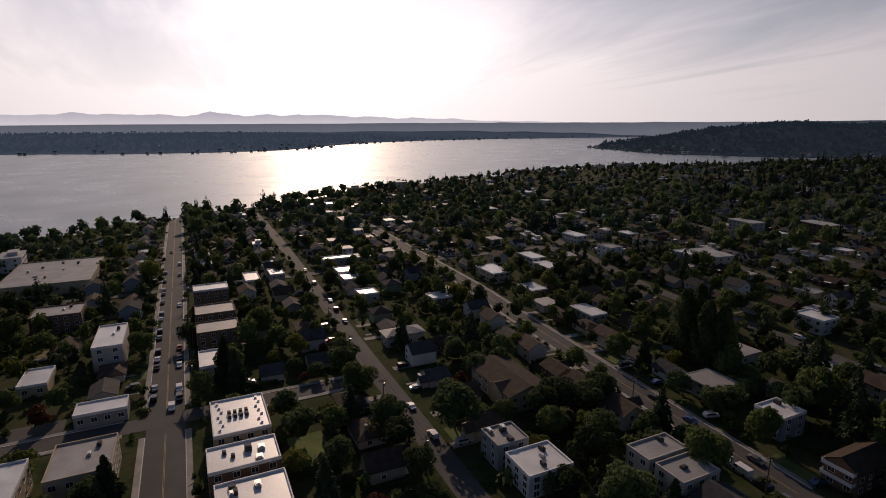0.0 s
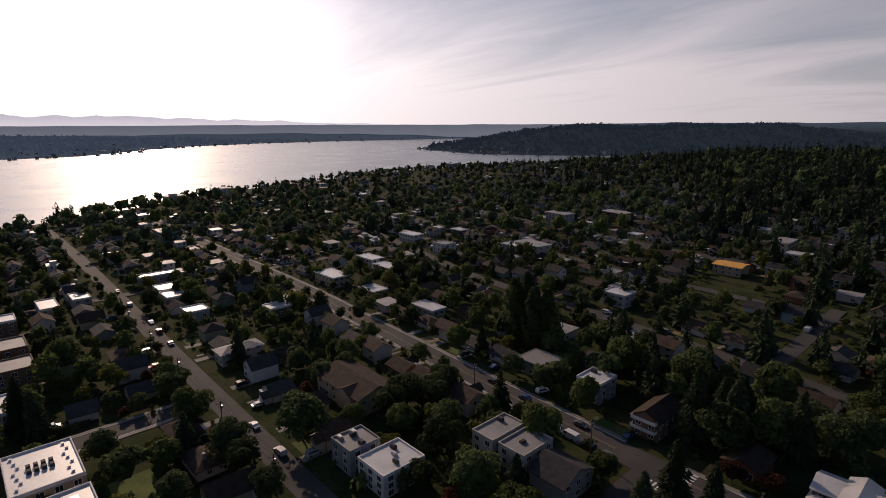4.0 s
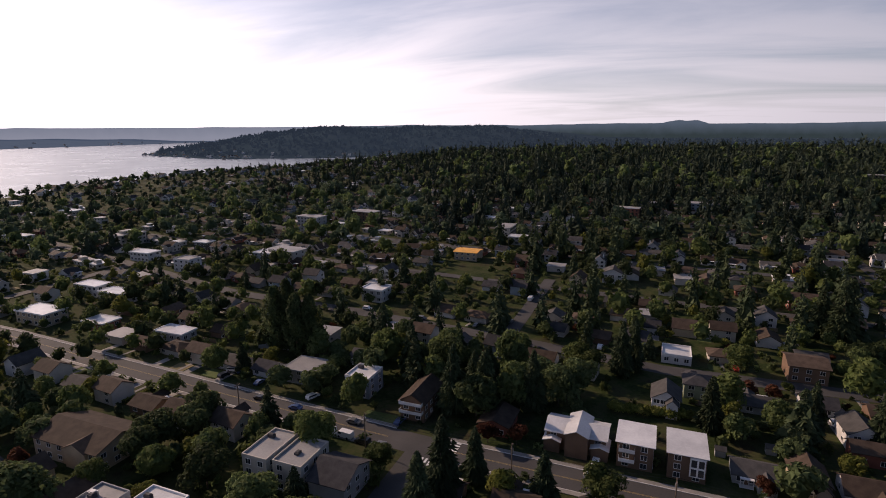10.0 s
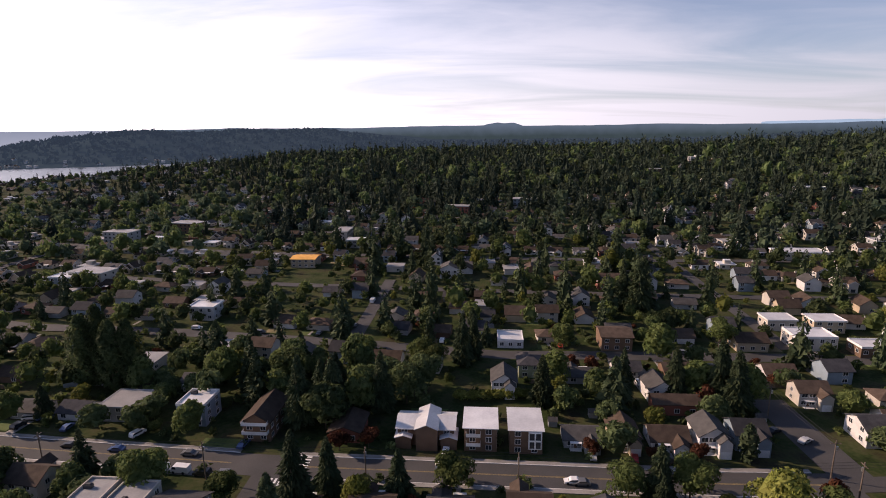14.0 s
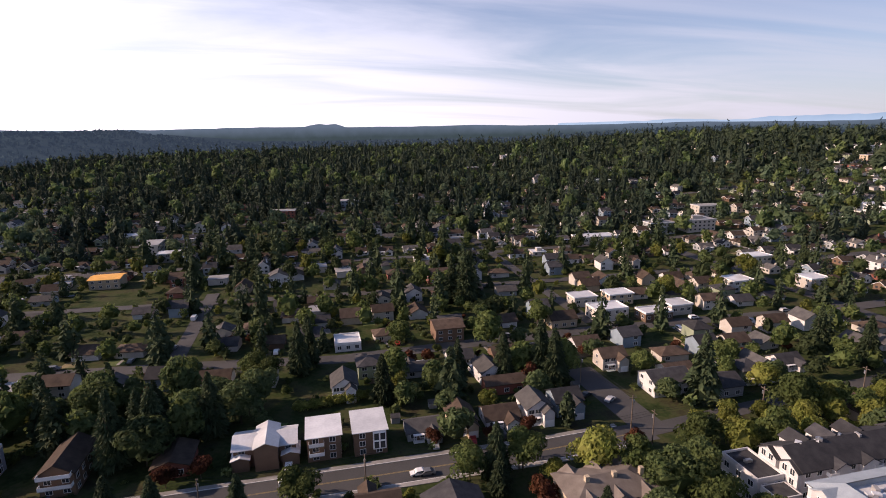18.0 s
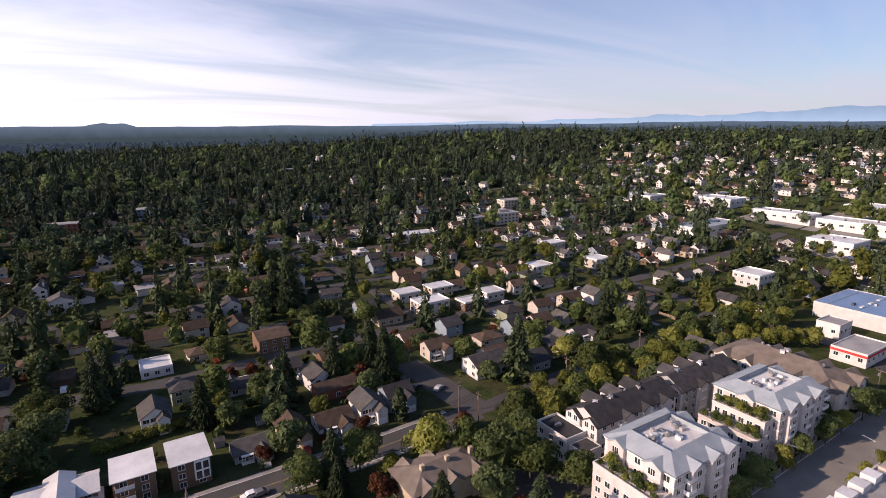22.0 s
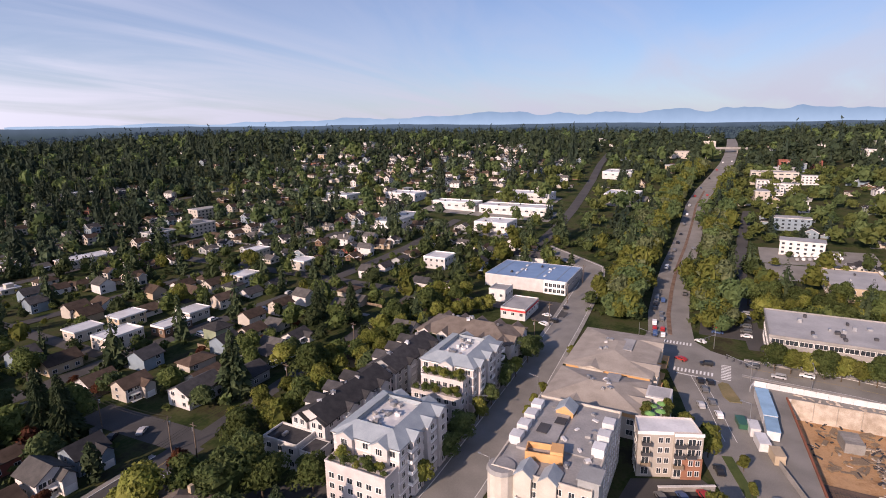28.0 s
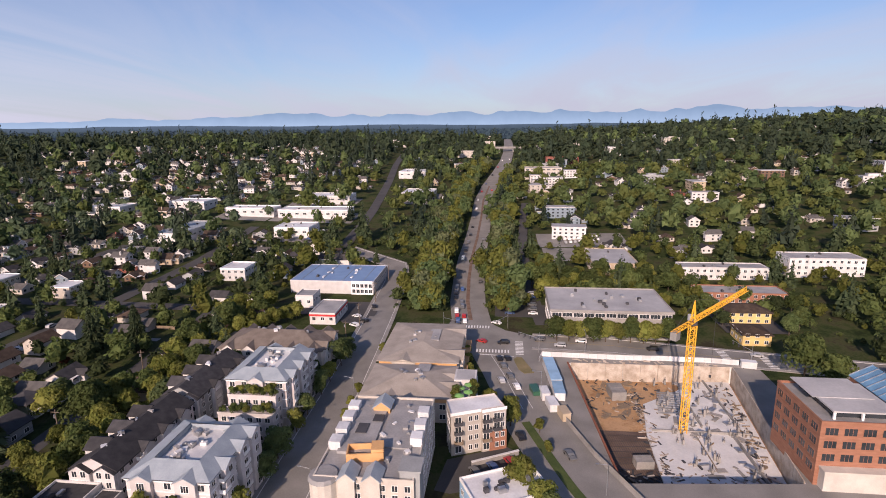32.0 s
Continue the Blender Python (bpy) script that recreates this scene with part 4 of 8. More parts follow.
flat_block("shop", 251, 262, 93, 102, 6, "small white shop building with a flat roof", WHITE, R_FLAT, 1, "WS", category="shop")
flat_block("filling_station", 229, 249, 75, 87, 5, "white filling station with a red band", WHITE, R_FLAT, 1, "WS", category="shop")
for a in ((272, 286, -140, -98, 5, "red-brown brick office with a flat pale roof", BRICK, R_FLAT), 
          (312, 324, -148, -101, 6.5, "long white apartment building", WHITE, R_FLAT), (316, 332, -200, -160, 10, "white four-storey apartment building with balconies", WHITE, R_FLAT), (320, 362, -80, -53, 6, "low school building with a pale standing-seam roof", TAN, R_PALE)):
    flat_block("building", *a[:5], a[5], a[6], a[7], 2 if a[4] < 9 else 3, "WN", category="building", units=3)
flat_block("house", 292, 308, 148, 163, 7, "white two-storey cube house with a flat roof", WHITE, R_WHITE, 2, "WS", category="house")
for a in ((466, 488, 136, 200, "WS"), (466, 484, 204, 250, "WS"), (530, 556, 152, 208, "WS"), (400, 425, 148, 176, "WS"), (365, 420, 232, 253, "WS"), (443, 468, 334, 366, "WS"), (480, 505, 277, 312, "WS"), (556, 594, 72, 104, "WS"), (690, 735, 98, 132, "WS")):
    flat_block("workshop", *a[:4], 7, "long white workshop hall with a flat pale roof", WHITE, R_WHITE if a[0] != 365 else R_METAL, 1, a[4], bay=7, win=(3, 1.4), category="workshop", group="workshop halls", units=3)
flat_block("office_building", 690, 712, -72, -27, 12, "long pale office building on the hillside", CREAM, R_FLAT, 3, "W", bay=6, win=(4, 1.4), category="office")
flat_block("school_building", 792, 812, -105, -60, 9, "red-roofed building on the hillside", REDBROWN, R_RED, 2, "W", bay=6, category="building")
flat_block("house", 122, 138, 214, 225, 5.6, "two-storey cream house with a flat white roof", CREAM, R_WHITE, 2, "SW", category="house")
flat_block("house", 143, 157, 208, 217, 4.2, "flat-roofed dark house with a wide pale roof", BROWN, R_WHITE, 1, "SW", category="house")

# ---------------------------------------------------------------- larger near buildings
def gable_dormer(root, wall, roof, x, y, face, w, depth, z0, z1, rise, t=0.2, ov=0.35):
    """A gabled bay: its front at (x, y) faces the side named; walls from z0 to z1."""
    ux, uy = {"S": (1, 0), "N": (-1, 0), "E": (0, 1), "W": (0, -1)}[face]
    nx, ny = uy, -ux                                  # outwards

    def at(u, n, z):
        return (x + ux * u + nx * n, y + uy * u + ny * n, z)
    h = w / 2
    s_wall, s_roof = Shape(), Shape()
    s_wall.face([at(-h, 0, z0), at(h, 0, z0), at(h, 0, z1), at(0, 0, z1 + rise), at(-h, 0, z1)])
    s_wall.face([at(h, 0, z0), at(h, -depth, z0), at(h, -depth, z1), at(h, 0, z1)])
    s_wall.face([at(-h, -depth, z0), at(-h, 0, z0), at(-h, 0, z1), at(-h, -depth, z1)])
    o = h + ov
    zl = z1 - rise * ov / h
    s_roof.slab([at(-o, ov, zl + t), at(0, ov, z1 + rise + t), at(0, -depth, z1 + rise + t), at(-o, -depth, zl + t)], t)
    s_roof.slab([at(0, ov, z1 + rise + t), at(o, ov, zl + t), at(o, -depth, zl + t), at(0, -depth, z1 + rise + t)], t)
    part("gable_wall", s_wall, wall, root)
    part("gable_roof", s_roof, roof, root)


def balcony_mesh(w=2.8, d=1.4, rail=None):
    """A slab with a railing folded round its three open sides."""
    key = ("balcony", w, d, rail)
    if key not in _cache:
        a, t = w / 2, 0.06
        s = Shape().box(-a, a, -d, 0, -0.12, 0.06)
        s.prism([(-a, 0), (-a, -d), (a, -d), (a, 0), (a - t, 0), (a - t, -d + t), (-a + t, -d + t), (-a + t, 0)], 0.06, 1.05, 1)
        _cache[key] = s.mesh("balcony", [CONCRETE, rail or TRIM])
    return _cache[key]


def windows_on(root, side, out, a0, a1, n, zs, w=1.4, h=1.5, bars=1, skip=()):
    for k in range(n):
        if k in skip:
            continue
        for z in zs:
            part("window", window_mesh(w, h, bars), [], root, m=wall_pose(side, a0 + (a1 - a0) * (k + 0.5) / n, out, z))


def roof_clutter(root, x0, x1, y0, y1, z, n, seed):
    rng = random.Random(seed)
    for k in range(n):
        a, b, c = rng.uniform(0.3, 0.9), rng.uniform(0.3, 0.8), rng.uniform(0.4, 1.1)
        s = Shape().box(-a, a, -b, b, 0, c)
        if k % 3 == 0:
            s.tube((0, 0, c), (0, 0, c + 0.25), min(a, b) * 0.8, min(a, b) * 0.8, 10)
        part("roof_unit", s, [STEEL, R_WHITE, R_FLAT][k % 3], root, m=pose(rng.uniform(x0, x1), rng.uniform(y0, y1), z, 0, 0, rng.uniform(0, 90)))


def mansard(s, x0, x1, y0, y1, z0, z1, inset, t=0.2):
    """A ring of sloping roof round a flat top."""
    o = 0.5
    O = [(x0 - o, y0 - o), (x1 + o, y0 - o), (x1 + o, y1 + o), (x0 - o, y1 + o)]
    I = [(x0 + inset, y0 + inset), (x1 - inset, y0 + inset), (x1 - inset, y1 - inset), (x0 + inset, y1 - inset)]
    for k in range(4):
        j = (k + 1) % 4
        s.slab([(*O[k], z0), (*O[j], z0), (*I[j], z1), (*I[k], z1)], t)
        s.face([(*I[j], z1), (*I[j], z1 - 1.4), (*I[k], z1 - 1.4), (*I[k], z1)])


BEDS = []


def terrace_apartment(x0, x1, y0, y1, label, podium_steps, gables_s, gables_w, seed):
    keep(podium_steps[0][0], x1, y0, y1)
    root = thing("apartment_building", label, "apartments", "white apartment buildings")
    w, r = Shape(), Shape()
    w.prism([(x0, y0), (x1, y0), (x1, y1), (x0, y1)], -1, 15.0, top=False)
    mansard(r, x0, x1, y0, y1, 15.1, 17.2, 4.2)
    for gx in gables_s:
        gable_dormer(root, PALE, R_METAL, gx, y0 - 1.2, "S", 4.6, 6.5, 0, 15.0, 1.2)
    for gy in gables_w:
        gable_dormer(root, PALE, R_METAL, x0 - 1.0, gy, "W", 4.6, 6.5, 8.0, 15.0, 1.3)
    for gy in (y0 + 5, y1 - 5):
        gable_dormer(root, PALE, R_METAL, x1 + 0.8, gy, "E", 4.6, 6.0, 0, 15.0, 1.2)
    part("wall", w, PALE, root)
    part("roof", r, R_METAL, root, "pale blue standing-seam metal roof")
    part("flat_roof", Shape().box(x0 + 4, x1 - 4, y0 + 4, y1 - 4, 15.4, 15.8), R_WHITE, root, "white membrane roof with scattered equipment")
    roof_clutter(root, x0 + 6, x1 - 6, y0 + 6, y1 - 6, 15.8, 16, seed)
    for step, (xa, xb, top) in enumerate(podium_steps):
        pod = Shape()
        ya, yb = y0 + 0.5 + step, y1 - 1.5 - step
        pod.box(xa, xb - 0.01, ya, yb, -1, top).box(xa - 0.1, xa + 0.2, ya - 0.1, yb + 0.1, top, top + 0.6)
        pod.box(xa + 0.2, xb, ya - 0.1, ya + 0.2, top, top + 0.6).box(xa + 0.2, xb, yb - 0.2, yb + 0.1, top, top + 0.6)
        part("podium", pod, PALE, root, "white lower storeys with a planted terrace")
        windows_on(root, "W", xa, ya + 0.5, yb - 0.5, 6, [z for z in (1.6, 4.4, 7.2, 10.2) if z < top - 1], 1.4, 1.4)
        windows_on(root, "S", ya, xa, xb, 1, [z for z in (1.6, 4.4, 7.2, 10.2) if z < top - 1], 1.4, 1.4)
        for k in range(9):
            BEDS.append((xa + 1.2 + (k % 2) * 1.3, ya + 1.2 + (yb - ya - 2.4) * k / 8, top))
    zs = [1.7, 4.7, 7.7, 10.7]
    L = x1 - x0
    n = int(L / 3.0)
    windows_on(root, "S", y0, x0, x1, n, zs + [13.6], 1.3, 1.4, skip=range(1, n, 3))
    for gx in gables_s:
        for z in zs + [13.8]:
            part("window", window_mesh(1.6, 1.5), [], root, m=wall_pose("S", gx, y0 - 1.2, z))
    for z in (3.1, 6.1, 9.1, 12.0):
        part("floor_band", Shape().box(x0 - 0.08, x1 + 0.08, y0 - 0.08, y0, z - 0.14, z + 0.14).box(x0 - 0.08, x0, y0, y1, z - 0.14, z + 0.14), TRIM, root, "white trim band")
    part("eaves_band", Shape().box(x0 - 0.5, x1 + 0.5, y0 - 0.5, y0, 14.6, 15.1).box(x0 - 0.5, x0, y0, y1, 14.6, 15.1), TRIM, root, "white eaves trim")
    for k in range(1, n, 3):
        for z in (1.7, 4.6, 7.6, 10.6, 13.5):
            part("balcony_door", window_mesh(2.0, 2.0), [], root, m=wall_pose("S", x0 + L * (k + 0.5) / n, y0, z - 0.1))
        for z in (3.4, 6.4, 9.4, 12.3):
            part("balcony", balcony_mesh(), [], root, m=wall_pose("S", x0 + L * (k + 0.5) / n, y0, z))
    windows_on(root, "W", x0, y0, y1, 5, [10.4, 13.4], 1.5, 1.5)
    windows_on(root, "N", y1, x0, x1, n, zs, 1.3, 1.4)
    for gy in gables_w:
        for z in (10.4, 13.6):
            part("window", window_mesh(1.7, 1.6, 2), [], root, m=wall_pose("W", gy, x0 - 1.0, z))
    return root


terrace_apartment(96, 119, 61, 80, "white five-storey apartment building with a pale metal roof", [(90.5, 96, 10.2)], [103, 110, 116], [66, 76], 2)
terrace_apartment(143, 167, 63, 81.5, "white apartment building with stepped planted terraces", [(134, 138.6, 8.6), (138.6, 143, 11.8)], [148, 154.5, 161], [72], 3)


def dark_row(x0, x1, y0, y1, label, dormers, seed):
    keep(x0, x1, y0, y1)
    root = thing("apartment_building", label, "apartments", "grey gabled apartment rows")
    w, r = Shape(), Shape()
    cx, cy, L, d = (x0 + x1) / 2, (y0 + y1) / 2, x1 - x0, y1 - y0
    gable_walls(w, L, d, 10.6, 3.0, "x", cx, cy, -1)
    rr = gable_slabs(Shape(), L, d, 10.6, 3.0, 0.5, "x")
    r.v, r.f, r.mi = [(a + cx, b + cy, c) for a, b, c in rr.v], rr.f, rr.mi
    for gx in dormers:
        gable_dormer(root, WHITE, R_DARK, gx, y1 + 0.5, "N", 5.6, 5.6, 0, 12.0, 1.6)
        for o in (-1.2, 1.2):
            part("window", window_mesh(1.2, 1.4), [], root, m=wall_pose("N", gx + o, y1 + 0.5, 11.0))
        gable_dormer(root, WHITE, R_DARK, gx + 2.5, y0 - 1.0, "S", 4.5, 6.0, 0, 10.4, 1.2)
    for gy in (cy - 3, cy + 3.2):
        gable_dormer(root, WHITE, R_DARK, x0 - 1.0, gy, "W", 5.2, 5.0, 0, 10.2, 1.7)
    part("wall", w, PALE if seed == 1 else GREY, root, "pale siding with white trim")
    part("roof", r, R_DARK, root, "charcoal shingle roof")
    zs = [1.6, 4.4, 7.2, 9.6]
    n = int(L / 3.2)
    windows_on(root, "S", y0, x0, x1, n, zs, 1.3, 1.4, skip=range(2, n, 4))
    for k in range(2, n, 4):
        for z in (2.9, 5.7, 8.5):
            part("balcony", balcony_mesh(2.4, 1.2), [], root, m=wall_pose("S", x0 + L * (k + 0.5) / n, y0, z))
    windows_on(root, "N", y1, x0, x1, n, [4.4, 7.2, 9.6], 1.3, 1.4)
    for gy in (cy - 3, cy + 3.2):
        for z in zs:
            for o in (-1.1, 1.1):
                part("window", window_mesh(1.2, 1.5), [], root, m=wall_pose("W", gy + o, x0 - 1.0, z))
    roof_clutter(root, x0 + 4, x1 - 4, cy - 0.8, cy + 0.8, 13.3, 5, seed)
    return root


dark_row(104, 136, 88.5, 100, "pale grey four-storey apartment row with a charcoal gabled roof", [112, 120, 128], 1)
dark_row(139.5, 168, 88.5, 100, "grey apartment row with a charcoal roof and white gables", [146, 154, 162], 2)
flat_block("apartment_annex", 95.5, 103, 92, 103.5, 7.2, "low white annex with a dark roof terrace", WHITE, R_DARK, 2, "WS", category="apartments", units=2, parapet=0.7)
flat_block("apartment_annex", 96, 102.5, 86.5, 91.5, 6.2, "low white bay-windowed annex with a dark roof", WHITE, R_DARK, 2, "WS", category="apartments", parapet=0.3)


def town_row(x0, x1, y0, y1):
    keep(x0, x1, y0, y1)
    root = thing("townhouse_row", "tan townhouse row with cross gables and a brown-grey roof", "townhouses")
    w, r = Shape(), Shape()
    cx, cy, L, d = (x0 + x1) / 2, (y0 + y1) / 2, x1 - x0, y1 - y0
    w.prism([(x0, y0), (x1, y0), (x1, y1), (x0, y1)], -1, 8.4, top=False)
    hip_roof(r, L, d, 8.4, 4.2, 0.6, x=cx, y=cy)
    for k in range(5):
        gy = y0 + d * (k + 0.5) / 5
        gable_dormer(root, WHITE, R_TAUPE, x0 - 1.2, gy, "W", 5.0, 7.0, 0, 8.4, 1.9)
        gable_dormer(root, CREAM, R_TAUPE, x1 + 1.0, gy, "E", 5.0, 7.0, 0, 8.4, 1.9)
        for z in (1.6, 4.4, 7.2):
            part("window", window_mesh(1.6, 1.4), [], root, m=wall_pose("W", gy, x0 - 1.2, z))
    for gx in (cx - 5, cx + 5):
        gable_dormer(root, WHITE, R_TAUPE, gx, y0 - 1.0, "S", 5.4, 7.0, 0, 8.4, 1.9)
        for z in (1.6, 4.4, 7.2):
            part("window", window_mesh(1.6, 1.4), [], root, m=wall_pose("S", gx, y0 - 1.0, z))
    part("wall", w, CREAM, root)
    part("roof", r, R_TAUPE, root, "brown-grey shingle roof")
    roof_clutter(root, cx - 2, cx + 2, y0 + 6, y1 - 6, 12.2, 7, 4)


town_row(180, 200, 65, 104)


def site_hall(x0, x1, y0, y1, h, rise, label, seed):
    """A broad low building under a shallow hipped roof, its walls still in orange wrap."""
    keep(x0, x1, y0, y1)
    root = thing("building", label, "building", "broad roofs under construction")
    cx, cy = (x0 + x1) / 2, (y0 + y1) / 2
    part("wall", Shape().prism([(x0, y0), (x1, y0), (x1, y1), (x0, y1)], -1, h, top=False), CREAM, root)
    part("wrap", Shape().box(x0 - 0.12, x1 + 0.12, y0 - 0.12, y1 + 0.12, h - 1.5, h - 0.2), ORANGE, root, "orange weather wrap under the eaves")
    part("roof", hip_roof(Shape(), x1 - x0, y1 - y0, h, rise, 0.9, x=cx, y=cy), R_TAN, root, "broad tan-grey roof")
    windows_on(root, "W", x0, y0, y1, 6, [2.0, 5.2], 1.8, 1.6)
    windows_on(root, "S", y0, x0, x1, 6, [2.0, 5.2], 1.8, 1.6)
    gable_dormer(root, CREAM, R_TAN, x0 + 8, y0 - 2.0, "S", 9.0, 14.0, 0, h - 0.4, 1.5)
    gable_dormer(root, CREAM, R_TAN, x1 - 7, y0 - 1.2, "S", 8.0, 14.0, 0, h - 0.4, 1.4)
    gable_dormer(root, CREAM, R_TAN, x0 - 0.8, cy + 5, "W", 8.0, 10.0, 0, h - 0.3, 1.2)
    part("awning", Shape().box(x0 + 2, x1 - 3, y0 - 3.4, y0 - 0.2, 3.4, 3.7), ORANGE, root, "orange timber canopy over the shops")
    part("roof_well", Shape().box(cx - 2, cx + 9, cy - 5.5, cy - 1.5, h + rise * 0.45, h + rise * 0.45 + 0.8), R_FLAT, root, "flat equipment well in the roof")
    roof_clutter(root, cx - 5, cx + 6, cy - 4, cy + 5, h + rise - 0.9, 10, seed)
    return root


site_hall(174, 210, 15, 42, 8.6, 2.0, "low commercial building with a broad tan roof", 5)
site_hall(149.5, 171, 15, 42, 8.2, 2.6, "low commercial building with a shallow hipped tan roof", 6)


def courtyard_apartments():
    x0, x1, y0, y1, h = 101, 137, 18, 40, 14.0
    keep(x0, x1, y0, y1)
    root = thing("apartment_building", "cream apartment building with roof boxes and west gables", "apartments")
    w, r = Shape(), Shape()
    w.prism([(x0, y0), (x1, y0), (x1, y1), (x0, y1)], -1, h, top=False)
    p, t = Shape(), 0.3
    p.box(x0 - 0.05, x1 + 0.05, y0 - 0.05, y0 + t, h - 0.3, h + 0.7).box(x0 - 0.05, x1 + 0.05, y1 - t, y1 + 0.05, h - 0.3, h + 0.7)
    p.box(x0 - 0.05, x0 + t, y0 + t, y1 - t, h - 0.3, h + 0.7).box(x1 - t, x1 + 0.05, y0 + t, y1 - t, h - 0.3, h + 0.7)
    part("parapet", p, CREAM, root)
    part("flat_roof", Shape().box(x0, x1, y0, y1, h - 0.1, h + 0.1), R_FLAT, root, "grey membrane roof in several levels")
    part("roof_step", Shape().box(x0 + 9, x1 - 3, y0 + 11.5, y1 - 2.5, h + 0.1, h + 0.75), R_FLAT, root, "raised grey roof bed")
    part("roof_step", Shape().box(x0 + 12, x1 - 4, y0 + 2.5, y0 + 10.5, h + 0.1, h + 0.5), R_FLAT, root, "raised grey roof bed")
    for k in range(4):
        part("roof_box", Shape().box(-1.7, 1.7, -1.4, 1.4, 0, 2.3), R_WHITE, root, "white stair hatch box", pose(x0 + 12 + 5.6 * k, y1 - 1.6, h))
    for k in range(3):
        part("roof_box", Shape().box(-1.7, 1.7, -1.4, 1.4, 0, 2.3), R_WHITE, root, "white stair hatch box", pose(x0 + 15 + 6 * k, y0 + 1.6, h))
    for k in range(2):
        part("solar_panel", Shape().box(-2.2 + 1.2 * k, 2.2, -1.5, 1.2, 0, 0.18), DARK, root, "dark roof panel", pose(x0 + 19 + 4.5 * k, y0 + 16 - 3 * k, h + 0.85))
    wr = Shape()
    wr.box(-4.2, 4.2, -2.2, -1.9, 0, 2.2).box(-4.2, 4.2, 1.9, 2.2, 0, 2.2).box(-4.2, -3.9, -1.9, 1.9, 0, 2.2).box(1.4, 4.2, -1.9, 1.9, 0, 2.9)
    part("roof_enclosure", wr, ORANGE, root, "orange-wrapped roof enclosure", pose(x0 + 8.5, y0 + 12.5, h, 0, 0, -80))
    for gy in (y0 + 9.0, y0 + 14.5):
        gable_dormer(root, CREAM, R_METAL, x0 - 0.9, gy, "W", 3.6, 5.0, h - 2.8, h + 0.6, 1.5)
        w.box(x0 - 0.9, x0, gy - 1.8, gy + 1.8, -1, h - 2.8)
        for z in (2.9, 5.7, 8.5):
            part("balcony", balcony_mesh(2.6, 0.9), [], root, m=wall_pose("W", gy, x0 - 0.9, z))
    gable_dormer(root, ORANGE, R_METAL, x1 - 8, y0 + 13.0, "W", 4.4, 5.0, h, h + 1.6, 1.6)
    part("turret", Shape().tube((x0 + 1.0, y1 - 2.0, -1), (x0 + 1.0, y1 - 2.0, h - 0.4), 3.2, 3.2, 14), CREAM, root)
    part("turret_roof", Shape().tube((x0 + 1.0, y1 - 2.0, h - 0.4), (x0 + 1.0, y1 - 2.0, h + 0.5), 3.5, 3.1, 14), R_FLAT, root)
    part("wall", w, CREAM, root)
    part("stair_tower", Shape().box(x0 + 1, x0 + 6, y0 - 1.2, y0 + 3.2, -1, h + 2.0).box(x0 + 0.7, x0 + 6.3, y0 - 1.5, y0 + 3.5, h + 2.0, h + 2.3), GREY, root, "grey corner tower with a thin flat roof")
    windows_on(root, "W", x0, y0, y1, 8, [1.7, 4.5, 7.3, 10.1, 12.4], 1.2, 1.4, skip=(3, 5, 7))
    windows_on(root, "S", y0, x0, x1, 11, [1.7, 4.5, 7.3, 10.1, 12.4], 1.3, 1.4, skip=(0, 1))
    windows_on(root, "N", y1, x0, x1, 10, [4.5, 7.3, 10.1, 12.4], 1.3, 1.4)
    roof_clutter(root, x0 + 4, x1 - 4, y0 + 3, y1 - 3, h + 0.1, 14, 8)


courtyard_apartments()


